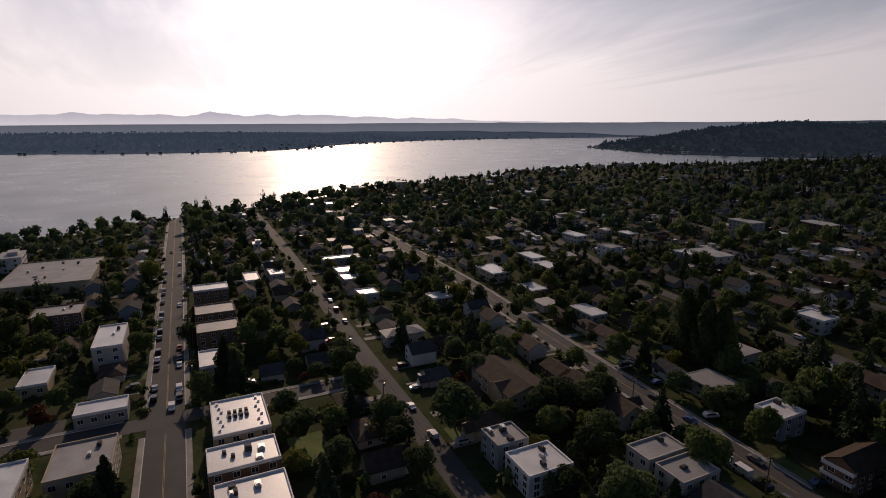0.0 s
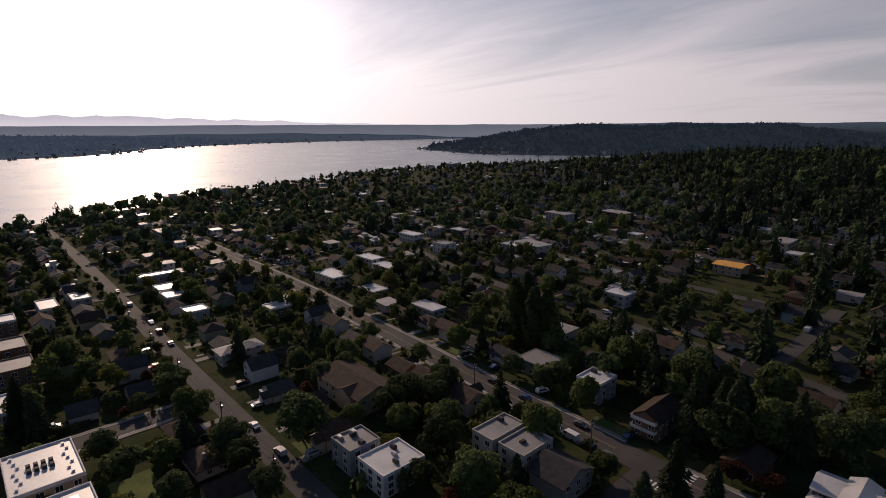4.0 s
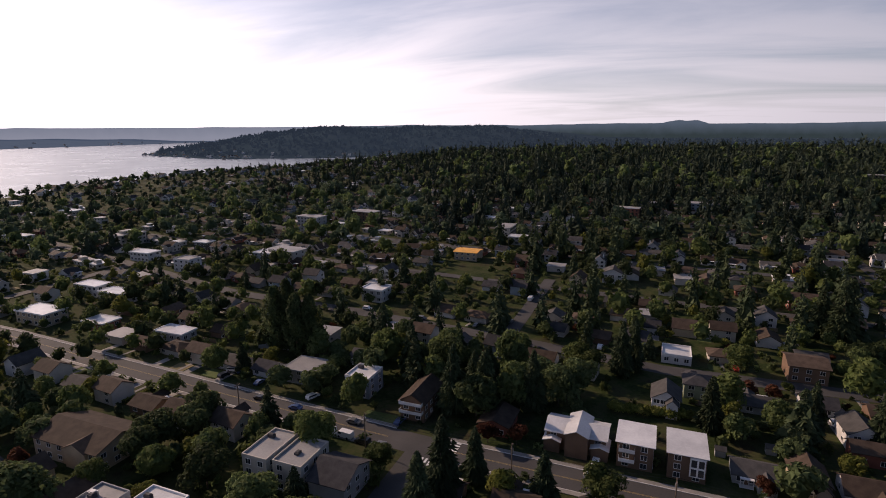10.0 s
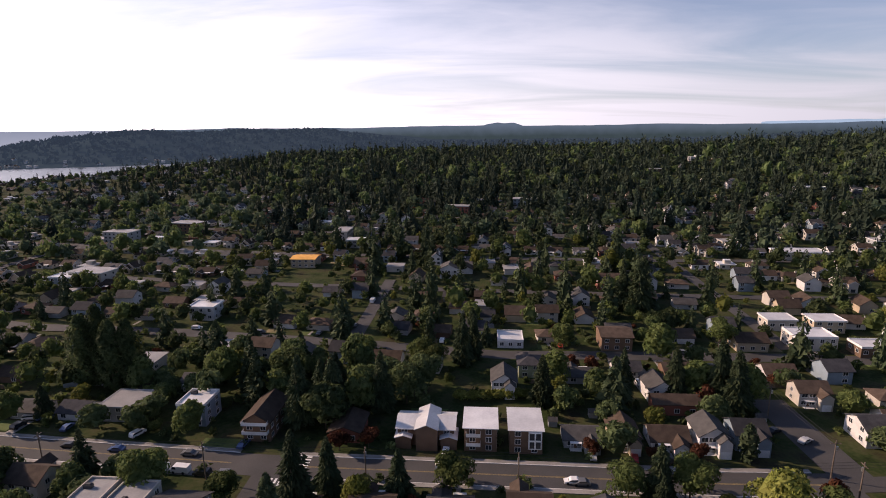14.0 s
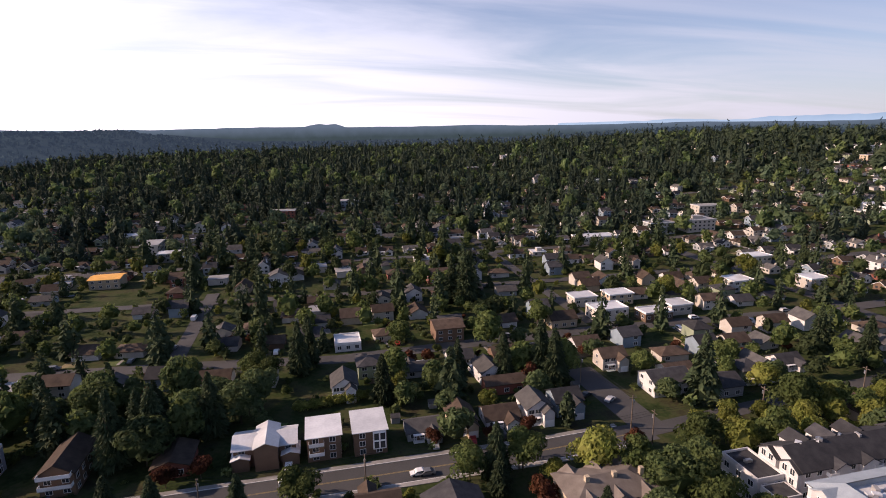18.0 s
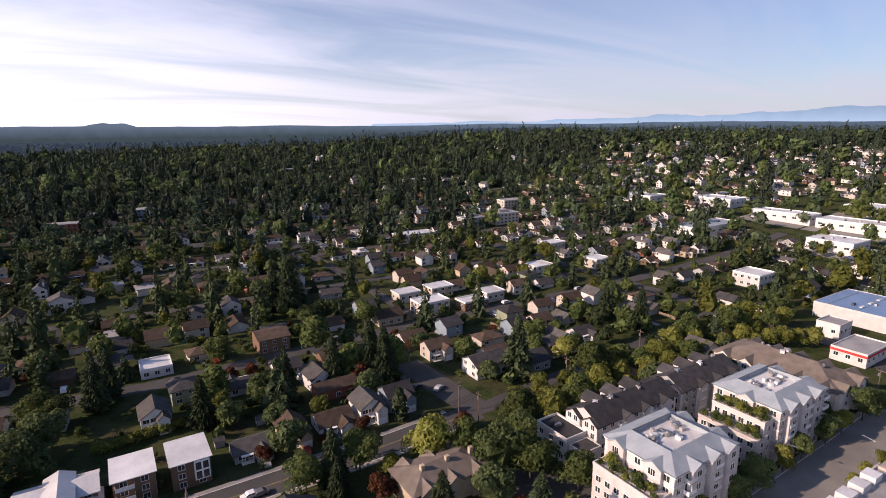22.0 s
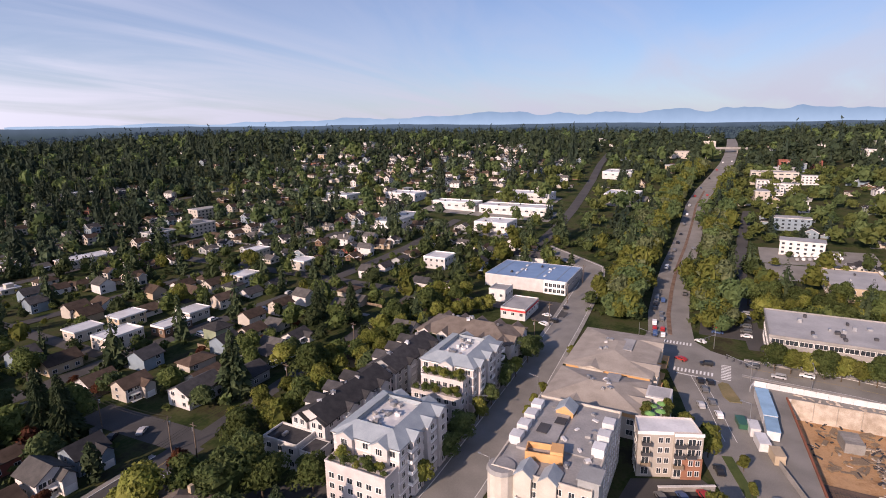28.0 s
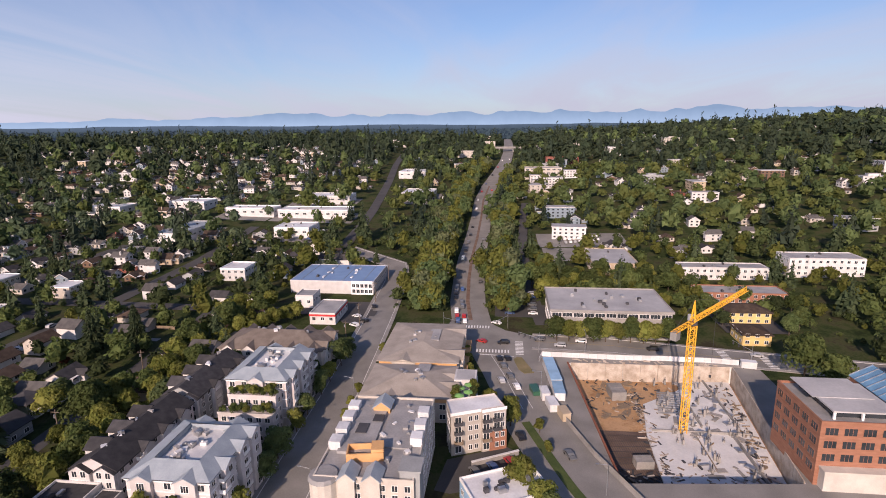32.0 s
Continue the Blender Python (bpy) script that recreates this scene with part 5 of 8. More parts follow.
def corner_apartments():
    root = thing("apartment_building", "pale beige corner apartment building with balconies and a brick base", "apartments")
    P = [(132.6, 13.0), (138.6, -1.2), (145.2, 1.6), (140.2, 15.0)]
    keep(131, 169, -3, 15)
    h = 12.2
    part("wall", Shape().prism(P, -1, h, top=False), BEIGE, root)
    part("roof", Shape().prism(P, h - 0.1, h + 0.1), R_WHITE, root)
    part("parapet", Shape().prism(P, h - 0.2, h + 0.55, top=False), PALE, root)
    (ax, ay), (bx, by) = P[0], P[1]
    L = math.hypot(bx - ax, by - ay)
    ang = math.degrees(math.atan2(by - ay, bx - ax))
    front = pose(ax, ay, 0, 0, 0, ang)
    part("wall_bay", Shape().box(L * 0.56, L + 0.25, -0.8, 0, -1, h + 0.3), BEIGE, root, "projecting corner bay", front)
    part("brick_base", Shape().box(L * 0.70, L + 0.4, -0.95, 3.0, -1, 5.9), BRICK, root, "red brick corner bay", front)
    part("cornice", Shape().box(-0.2, L * 0.56, -0.2, 0.0, h - 0.2, h + 0.65).box(L * 0.56, L + 0.4, -1.0, -0.8, h - 0.2, h + 0.65), TRIM, root, m=front)
    for f, kind, out in ((0.13, "balcony", 0.0), (0.36, "window", 0.0), (0.47, "window", 0.0), (0.64, "balcony", -0.8), (0.84, "balcony", -0.8), (0.95, "window", -0.8)):
        for k, z in enumerate((1.8, 4.7, 7.6, 10.4)):
            o = -0.95 if f > 0.7 and z < 5.9 else out
            if kind == "window" or (f > 0.7 and z < 5.9):
                part("window", window_mesh(1.0, 1.4, 1), [], root, m=front @ pose(L * f, o, z))
                continue
            part("balcony_door", window_mesh(1.7, 1.9, 1), [], root, m=front @ pose(L * f, o, z - 0.1))
            if k:
                part("balcony", balcony_mesh(2.3, 1.1, WOOD if k == 1 else DARK), [], root, m=front @ pose(L * f, o, z - 1.25))
    for k in range(4):
        for z in (1.8, 4.7, 7.6, 10.4):
            part("window", window_mesh(1.3, 1.4), [], root, m=wall_pose("N", 133.6 + 1.6 * k, 13.4 + 0.42 * k, z))
    part("terrace", Shape().prism([(145.3, 6.5), (168, 7.5), (167, 14.9), (145.3, 14.9)], -1, 7.0), WHITE, root, "white lower wing with a roof garden")
    room = part("garden_room", Shape().box(159.5, 167.4, 7.6, 14.6, 7.0, 9.4), WHITE, root, "white parapet box beside the roof garden")
    part("well", Shape().box(160.2, 166.8, 8.2, 14.0, 9.4, 9.45), R_PALE, room)
    for k in range(10):
        x, y = 147 + (k % 5) * 2.6, 8 + (k // 5) * 5.4
        part("planter", Shape().box(-0.6, 0.6, -0.5, 0.5, 0, 0.5), WOOD, root, m=pose(x, y, 7.0))
        BEDS.append((x, y, 7.4))
    for k in range(5):
        part("parasol", Shape().tube((0, 0, 0), (0, 0, 2.2), 0.04, 0.04, 6).tube((0, 0, 2.1), (0, 0, 2.7), 1.6, 0.05, 8), PARASOL, root, "green terrace parasol", pose(147.5 + 2.4 * k, 9.6 + (k % 2) * 2.6, 7.0))


PARASOL = paint("green_parasol_cloth", (0.16, 0.34, 0.10))
corner_apartments()
blue_shop = flat_block("shop", 105.1, 123.8, -7.6, 4.4, 5.0, "low pale blue shop building with a white roof", PLASTIC_B, R_WHITE, 1, "SW", category="shop", units=9, seed=12)
blue_shop.matrix_basis = pose(114.45, -1.6, 0, 0, 0, -64.7)


def parking_wall():
    root = thing("retaining_wall", "low pale concrete wall behind parked cars", "wall", m=pose(131.8, 1.0, 0, 0, 0, -62.5))
    for k in range(5):
        part("wall_section", Shape().box(-7 + 2.8 * k + 0.02, -4.2 + 2.8 * k - 0.02, -0.25, 0.25, -0.3, 1.3), CONCRETE, root)
    part("coping", Shape().box(-7.1, 7.1, -0.35, 0.35, 1.3, 1.45), SLAB, root, "pale coping")


parking_wall()


def brick_office():
    x0, x1, y0, y1, h = 129, 151, -126, -77.5, 16.8
    keep(x0 - 3, x1, y0, y1 + 3)
    root = thing("office_building", "red brick office building with a blue glass gable roof", "office")
    w = Shape()
    w.prism([(x0, y0), (x1, y0), (x1, y1), (x0, y1)], -1, h, top=False)
    part("wall", w, BRICK, root)
    part("roof", Shape().box(x0 + 0.3, x1 - 0.3, y0 + 0.3, y1 - 0.3, h - 0.2, h), R_FLAT, root)
    part("parapet", Shape().box(x0 - 0.06, x0 + 0.3, y0, y1, h, h + 0.6).box(x0 + 0.3, x1 + 0.06, y1 - 0.3, y1 + 0.06, h, h + 0.6).box(x1 - 0.3, x1 + 0.06, y0, y1 - 0.3, h, h + 0.6), BRICK, root)
    part("penthouse", Shape().box(x0 + 3.5, x1 - 2, y1 - 18, y1 - 4.5, h, h + 1.9), GLASS, root, "dark glazed top storey")
    part("penthouse_roof", Shape().box(x0 + 2.0, x1 - 4, y1 - 18.5, y1 - 3.5, h + 1.9, h + 2.3).box(x0 + 9, x1 - 1.5, y1 - 17, y1 - 2.2, h + 2.3, h + 2.45), R_PALE, root, "pale overhanging flat roof")
    for k in range(3):
        part("column", Shape().bar((x0 + 2.3, y1 - 4 - 6.5 * k, h), (x0 + 2.3, y1 - 4 - 6.5 * k, h + 1.9), 0.5), TRIM, root)
    g = Shape()
    gx0, gx1, gy0, gy1 = x0 + 4, x1 + 2, y1 - 31, y1 - 19.5
    g.slab([(gx0, gy0, h + 2), (gx1, gy0, h + 2), (gx1, (gy0 + gy1) / 2, h + 5.2), (gx0, (gy0 + gy1) / 2, h + 5.2)], 0.2)
    g.slab([(gx0, (gy0 + gy1) / 2, h + 5.2), (gx1, (gy0 + gy1) / 2, h + 5.2), (gx1, gy1, h + 2), (gx0, gy1, h + 2)], 0.2)
    part("glass_roof", g, GLASS_B, root, "blue glazed gable roof")
    gw = Shape()
    gable_walls(gw, gx1 - gx0 - 0.4, gy1 - gy0 - 0.4, h + 1.7, 3.2, "x", (gx0 + gx1) / 2, (gy0 + gy1) / 2, h - 1)
    part("gable_wall", gw, BRICK, root)
    for k in range(9):
        xx = gx0 + (gx1 - gx0) * k / 8
        part("glazing_bar", Shape().bar((xx, gy1, h + 2.05), (xx, (gy0 + gy1) / 2, h + 5.3), 0.18), STEEL, root)
    for f, z in enumerate((4.2, 7.7, 11.2, 14.7)):
        for k in range(11):
            if z > 5:
                part("window", window_mesh(2.9, 1.9, 2, BRICK), [], root, m=wall_pose("W", y1 - 2.6 - 4.3 * k, x0, z))
        for k in range(5):
            part("window", window_mesh(2.9, 1.9, 2, BRICK), [], root, m=wall_pose("N", x0 + 2.6 + 4.3 * k, y1, z))
    part("podium", Shape().box(x0 - 2.5, x0 - 0.02, y0, y1 - 1, -1, 5.2).box(x0 - 2.7, x0 - 0.02, y0, y1 - 0.8, 4.9, 5.4), CREAM, root, "pale wrapped lower storey")


brick_office()


def gabled_house(x0, x1, y0, y1, h, rise, along, wall, roof, label, sides="SE", hip=False, category="house", extra=None):
    keep(x0, x1, y0, y1)
    cx, cy, L, d = (x0 + x1) / 2, (y0 + y1) / 2, x1 - x0, y1 - y0
    root = thing("house", label, category, "", pose(cx, cy, gz(cx, cy)))
    w, r = Shape(), Shape()
    if hip:
        w.prism([(-L / 2, -d / 2), (L / 2, -d / 2), (L / 2, d / 2), (-L / 2, d / 2)], -1, h, top=False)
        hip_roof(r, L, d, h, rise, 0.7)
    else:
        gable_walls(w, L, d, h, rise, along)
        gable_slabs(r, L, d, h, rise, 0.6, along)
    for f in extra or ():
        gable_dormer(root, wall, roof, *f)
    part("wall", w, wall, root)
    part("roof", r, roof, root)
    zs = [1.6, 4.4] if h < 7 else [1.6, 4.4, 7.0]
    zs = zs[:1] if h < 4.4 else zs
    for side in sides:
        n = max(2, int((L if side in "SN" else d) / 3.6))
        a = L / 2 if side in "SN" else d / 2
        out = {"S": -d / 2, "N": d / 2, "E": L / 2, "W": -L / 2}[side]
        windows_on(root, side, out, -a, a, n, zs, 1.5, 1.3)
    return root


gabled_house(-156, -131, 84, 99, 5.8, 2.4, "x", TAN, R_BROWN, "long brown-roofed apartment house in shade", "SE", extra=[(5, -8.2, "S", 8, 9, 0, 5.6, 1.9)], category="apartments")
gabled_house(-204, -196, 67, 83, 4.6, 1.8, "y", CREAM, R_FLAT, "long low building with a pale hipped roof", "SE", True)
gabled_house(-70, -62, 138, 153, 6.4, 2.4, "y", BROWN, R_BROWN, "brown two-storey house with front balconies", "SE")
gabled_house(-25, -9, 139, 148, 5.4, 1.5, "x", BROWN, R_WHITE, "dark-walled house with white roofs and a tall centre gable", "SE", extra=[(0.5, -7.2, "S", 6.0, 12, 0, 6.6, 1.3), (-6.2, -6.4, "S", 4.4, 6, 0, 3.4, 0.7), (6.6, -6.4, "S", 4.4, 6, 0, 3.4, 0.7)])
gabled_house(52, 66, 160, 166, 4.0, 1.8, "x", REDBROWN, R_BROWN, "low brown cottage under firs", "S")
gabled_house(-45, -36, 139, 150, 3.4, 1.6, "y", REDBROWN, R_BROWN, "small red-brown bungalow under trees", "S")
gabled_house(46, 58, 210, 222, 6.0, 1.6, "x", BROWN, R_BROWN, "brown two-storey house with tall white window bays", "S")
gabled_house(-127, -111, 336, 349, 5.6, 0.9, "x", TAN, ORANGE_ROOF, "house with a bright orange wrapped roof", "S")
keep(-126, -94, 288, 336)
keep(224, 262, 57, 75)
keep(-133, -114, 208, 236)
gabled_house(244, 257, -119, -101, 5.4, 2.2, "y", YELLOW, R_BROWN, "yellow stucco building with a hipped brown roof", "WN", True, "building")
gabled_house(219, 231, -108, -97, 4.6, 2.0, "x", YELLOW, R_BROWN, "yellow stucco house beside the crossing", "WN", True)
for bx, by, bw, bd, bh, bwall, broof, blb in (
        (-28, 314, 11, 10, 6.2, WHITE, "g", "white two-storey house with a dark gabled roof"), (-77, 482, 10, 9, 6.2, WHITE, "g", "white two-storey house among trees"), (-102, 494, 11, 9, 6.0, WHITE, "g", "white house among dark firs"),
        (82, 445, 11, 9, 5.6, WHITE, "g", "white house with a grey gabled roof"), (42, 436, 10, 9, 5.4, WHITE, "g", "white cottage with a grey gabled roof"), (94, 426, 11, 9, 5.6, WHITE, "g", "white gabled house beside a street"),
        (-151, 469, 14, 10, 5.0, GREY, "w", "house with a bright flat roof among trees"), (-105, 393, 13, 10, 6.0, GREY, "w", "modern house with a bright flat roof"), (186, 356, 30, 13, 5.0, CREAM, "w", "long low building with a pale flat roof"),
        (212, 234, 13, 11, 6.0, WHITE, "w", "white cube house with a flat roof"), (260, 274, 14, 10, 5.0, CREAM, "w", "low cream house with a pale flat roof"), (252, 225, 12, 10, 6.0, CREAM, "w", "cream house with a pale flat roof"),
        (-293, 191, 17, 9, 6.0, WHITE, "w", "long white flat-roofed house above the lake"), (-276, 151, 20, 11, 6.0, TAN, "w", "long tan apartment house with a flat roof"), (-238, 156, 13, 9, 4.0, REDBROWN, "w", "low pinkish house with a flat roof"), (-197, 159, 15, 8, 4.0, GREY, "w", "low house with a bright white roof"), (-250, 283, 13, 10, 7.0, BLUEGREY, "w", "blue-grey modern house with balconies"), (-318, 298, 12, 9, 6.0, DARK, "w", "dark modern house with a white roof edge"), (-482, 265, 22, 10, 6.0, CREAM, "w", "long house with a bright roof above the lake"), (-575, 371, 20, 12, 5.0, CREAM, "w", "pale house by the shore in sunlight"), (-334, 258, 17, 10, 6.0, WHITE, "w", "white flat-roofed house with wide windows"), (-268, 186, 17, 9, 6.0, WHITE, "w", "long white house with a flat roof"),
        (122, 236, 12, 9, 5.0, CREAM, "w", "low cream house with a white flat roof"), (140, 234, 13, 9, 5.5, TAN, "w", "tan house with a wide pale roof"),
        (160, 213, 11, 9, 5.0, CREAM, "w", "modern house with a pale sloping roof"), (61, 296, 12, 10, 5.5, REDBROWN, "b", "red-brown gabled house beside a street"), (-83, 328, 12, 10, 5.5, REDBROWN, "b", "red-brown house with a steep roof"),
        (322, 593, 26, 14, 6.0, CREAM, "w", "pale barn-like hall on the hillside"), (105, 145, 14, 10, 5.0, WHITE, "d", "white gabled house with a charcoal roof"), (121, 139, 13, 10, 4.0, GREY, "d", "grey house with a broad charcoal roof"), (99, 212, 12, 9, 4.2, TAN, "b", "low tan bungalow beside a dry lawn")):
    if broof == "w":
        flat_block("house", bx, bx + bw, by, by + bd, bh, blb, bwall, R_WHITE, 2 if bh > 5 else 1, "SW" if bx > 0 else "SE", (1.8, 1.4), category="house", overhang=0.4, parapet=0.35)
    else:
        gabled_house(bx, bx + bw, by, by + bd, bh, 2.4, "x" if bw > 11 else "y", bwall, {"g": R_GREY, "b": R_BROWN, "d": R_DARK}[broof], blb, "SW" if bx > 0 else "SE")
for hx, hy, st in ((27, 144, 1), (39, 145, 6), (51, 145, 13), (62.5, 145, 3), (73, 146, 4), (144, 150, 10), (150, 152, 3), (166, 155, 0), (104, 172, 12), (122, 158, 13), (-101, 172, 1), (33, 184, 1)):
    house(st, hx, hy, 180 if hy > 175 else 0, True)
for sx, sy in ((20, 152), (83, 158), (33, 158)):
    sh = thing("garden_shed", "small grey garden shed", "shed", m=pose(sx, sy, 0))
    keep(sx - 2, sx + 2, sy - 2, sy + 2)
    part("wall", gable_walls(Shape(), 2.6, 2.2, 2.0, 0.8, "x", z0=-0.3), GREY, sh)
    part("roof", gable_slabs(Shape(), 2.6, 2.2, 2.0, 0.8, 0.2, "x", 0.1), R_GREY, sh)


def triplex(x0, x1, y0, y1):
    root = thing("apartment_building", "grey-brown apartment house with several dormer gables", "apartments")
    keep(x0, x1, y0, y1)
    w, r = Shape(), Shape()
    cx, cy = (x0 + x1) / 2, (y0 + y1) / 2
    w.prism([(x0, y0), (x1, y0), (x1, y1), (x0, y1)], -1, 5.8, top=False)
    hip_roof(r, x1 - x0, y1 - y0, 5.8, 2.8, 0.6, x=cx, y=cy)
    for k in range(3):
        gable_dormer(root, TAN, R_TAUPE, x0 + 4 + 7 * k, y0 - 0.8, "S", 4.4, 5, 0, 5.8, 1.5)
        gable_dormer(root, TAN, R_TAUPE, x0 + 4 + 7 * k, y1 + 0.8, "N", 4.4, 5, 0, 5.8, 1.5)
        part("chimney", Shape().box(-0.5, 0.5, -0.5, 0.5, 6.5, 9.4), TAN, root, m=pose(x0 + 5 + 7 * k, cy - 1, 0))
    part("wall", w, TAN, root)
    part("roof", r, R_TAUPE, root)
    windows_on(root, "N", y1, x0, x1, 6, [1.7, 4.6], 1.3, 1.3)
    windows_on(root, "S", y0, x0, x1, 6, [1.7, 4.6], 1.3, 1.3)


triplex(52, 74, 96, 108)
house(3, 6, 175, 0, True)
gabled_house(20, 33, 98, 109, 5.4, 2.8, "y", GREY, R_DARK, "grey house with a dark roof beside the avenue", "N")
gabled_house(-74, -64, 96, 108, 5.4, 2.6, "x", GREY, R_DARK, "dark-roofed house behind a round tree", "NE")

for ob in list(scene.objects):
    if ob.get("label", "").startswith("three-storey blue-grey cube"):
        for z in (2.4, 4.7):
            part("balcony", balcony_mesh(7.0, 1.6), [], ob, m=wall_pose("S", 0, -5, z))
    if ob.get("label", "").startswith("modern house with a white roof and a bright"):
        part("window_bay", Shape().box(0.6, 4.2, -6.6, -6.0, 1.8, 7.0), TRIM, ob, "white window bay")
        for k in range(4):
            part("window", window_mesh(1.3, 2.0, 0), [], ob, m=wall_pose("S", 1.55 + 1.7 * (k % 2), -6.6, 3.1 + 2.5 * (k // 2)))
    if ob.get("label", "").startswith("modern house with a white sloping"):
        part("balcony", balcony_mesh(4.0, 1.6), [], ob, m=wall_pose("S", -2.0, -5.5, 5.2))
        part("balcony", balcony_mesh(4.0, 1.6), [], ob, m=wall_pose("S", -2.0, -5.5, 2.4))
    if ob.get("label", "").startswith("brown two-storey house with front"):
        part("balcony", balcony_mesh(7.5, 1.6), [], ob, m=wall_pose("S", 0, -7.5, 3.0))
        part("balcony", balcony_mesh(7.5, 1.6), [], ob, m=wall_pose("S", 0, -7.5, 5.8))

# red band and pumps of the filling station, stripes on the blue roof
for ob in list(scene.objects):
    if ob.name.startswith("filling_station"):
        part("red_band", Shape().box(-10.15, 10.15, -6.15, 6.15, 3.9, 4.8), paint("red_fascia", (0.55, 0.05, 0.05)), ob, "red fascia band")
    if ob.name.startswith("warehouse"):
        for k in range(4):
            part("roof_ridge", Shape().box(-17, 17, -0.12, 0.12, 6.72, 6.9), R_METAL, ob, "pale roof seam", pose(0, -17 + 11.5 * k, 0))
        bay = part("white_bay", Shape().box(-18.3, -17.52, -22.6, -11, -1, 7.1), TRIM, ob, "white storefront bay")
        for k in range(5):
            for z in (1.6, 4.6):
                part("window", window_mesh(1.7, 1.9, 1), [], bay, m=wall_pose("W", -21.4 + 2.25 * k, -18.3, z))
        for k in range(6):
            part("skylight", Shape().box(-1.6, 1.6, -0.6, 0.6, 6.7, 7.0), R_WHITE, ob, "pale roof light", pose(-9 + 9 * (k % 3), -9 + 16 * (k // 3), 0))

# ---------------------------------------------------------------- excavation and crane
pit = Shape()
for i in range(4):
    j = (i + 1) % 4
    pit.face([(*PIT[j], 0), (*PIT[i], 0), (*PIT[i], -7), (*PIT[j], -7)])
tagged(part("wall_pit", pit, SLAB), "raw concrete retaining wall of the excavation", "wall", kind="structure")
soil = Shape()
gn = 26
for i in range(gn):
    for j in range(gn):
        def pt(a, b):
            u, v = a / gn, b / gn
            x = (PIT[0][0] * (1 - u) + PIT[1][0] * u) * (1 - v) + (PIT[3][0] * (1 - u) + PIT[2][0] * u) * v
            y = (PIT[0][1] * (1 - u) + PIT[1][1] * u) * (1 - v) + (PIT[3][1] * (1 - u) + PIT[2][1] * u) * v
            return (x, y, -6.6 + 0.35 * noise.noise(Vector((x * 0.16, y * 0.16, 2))))
        soil.face([pt(i, j), pt(i + 1, j), pt(i + 1, j + 1), pt(i, j + 1)])
tagged(part("floor", soil, SOIL), "trampled brown soil floor of the excavation", "ground", kind="structure")
tagged(part("floor", Shape().face([(131, -46.8, -6.12), (160, -46.8, -6.12), (160, -28.5, -6.12), (131, -30.6, -6.12)]), SOIL_DARK), "dark wet soil under reinforcing mats", "ground", kind="structure")
PITW = material("formed_concrete_wall", [(0.30, 0.245, 0.19), (0.54, 0.475, 0.40)], 0.85, 0.35, 0.4)
tagged(part("slab", Shape().prism([(130.5, -75), (196.3, -83.6), (195.8, -70), (187, -62), (177, -48.6), (158, -45.2), (129, -43.4)], -7, -5.5), SLAB), "poured pale concrete slab with formwork debris", "slab")
wallE = thing("shoring_wall", "pale shotcrete shoring wall at the back of the pit", "wall")
for k in range(9):
    y0 = -84 + 6.4 * k
    part("panel", Shape().box(-0.35, 0, 0.05, 6.3, -6.8, 0.25), PITW, wallE, m=pose(197.3 - 0.0167 * (y0 + 85), y0, 0))
wallS = thing("shoring_wall", "grey shoring wall along the south edge of the pit", "wall")
for k in range(10):
    part("panel", Shape().box(0.05, 6.75, 0, 0.3, -6.8, 0.4), PITW, wallS, m=pose(129.3 + 6.8 * k, -76.0 - 0.90 * k, 0, 0, 0, -7.5))
curb = thing("shoring_beam", "rusty red steel beam along the pit edge", "beam")
for k in range(9):
    part("beam", Shape().box(0, 7.9, -0.25, 0.25, -2.4, 0.5), paint("rusty_steel", (0.24, 0.09, 0.05)) if k == 0 else bpy.data.materials["rusty_steel"], curb, m=pose(125.2 + 7.92 * k, -30.7 + 0.61 * k, 0, 0, 0, 4.4))
rebar = thing("rebar_mat", "tied reinforcing bars on the pit floor", "rebar")
for k in range(22):
    part("bar", Shape().bar((0, 0, 0), (24, 2.6, 0), 0.07), DARK, rebar, m=pose(134, -46.5 + k * 0.66, -5.98))
for k in range(9):
    part("bar", Shape().bar((0, 0, 0), (-1.0, 15, 0), 0.07), DARK, rebar, m=pose(135 + k * 2.8, -46.0 + 0.1 * k, -5.9))
col_rng = random.Random(21)
for k in range(70):
    x, y = col_rng.uniform(136, 193), col_rng.uniform(-80, -53)
    if y < -76 - (x - 131) * 0.13 + 2.5:
        continue
    st = thing("column_stub", "freshly cast concrete column stub with starter bars", "column", "column stubs on the slab", pose(x, y, -5.5, 0, 0, col_rng.uniform(-6, 6)))
    hh = col_rng.uniform(0.6, 2.6)
    part("stub", Shape().box(-0.3, 0.3, -0.3, 0.3, 0, hh), CONCRETE, st)
    part("starter_bar", Shape().box(-0.08, 0.08, -0.08, 0.08, hh, hh + 1.0), DARK, st, "dark starter bars")
for k in range(95):
    on_slab = k % 3 != 0
    x, y = (col_rng.uniform(136, 193), col_rng.uniform(-78, -54)) if on_slab else (col_rng.uniform(168, 194), col_rng.uniform(-48, -32))
    if y < -76 - (x - 131) * 0.13 + 3:
        continue
    z = -5.5 if on_slab else -6.35
    w_, d_, h_ = col_rng.uniform(0.6, 2.4), col_rng.uniform(0.3, 1.0), col_rng.uniform(0.2, 0.9)
    pile = thing("material_stack", ["stack of timber formwork boards", "bundle of steel props on the slab", "grey stack of formwork panels"][k % 3], "building material", "stacks on the site", pose(x, y, z, 0, 0, col_rng.uniform(0, 180)))
    for q in range(2):
        part("board", Shape().box(-w_ + 0.1 * q, w_ - 0.15 * q, -d_, d_ - 0.1 * q, h_ * q / 3, h_ * (q + 0.9) / 3), [WOOD, STEEL, CONCRETE][k % 3], pile)
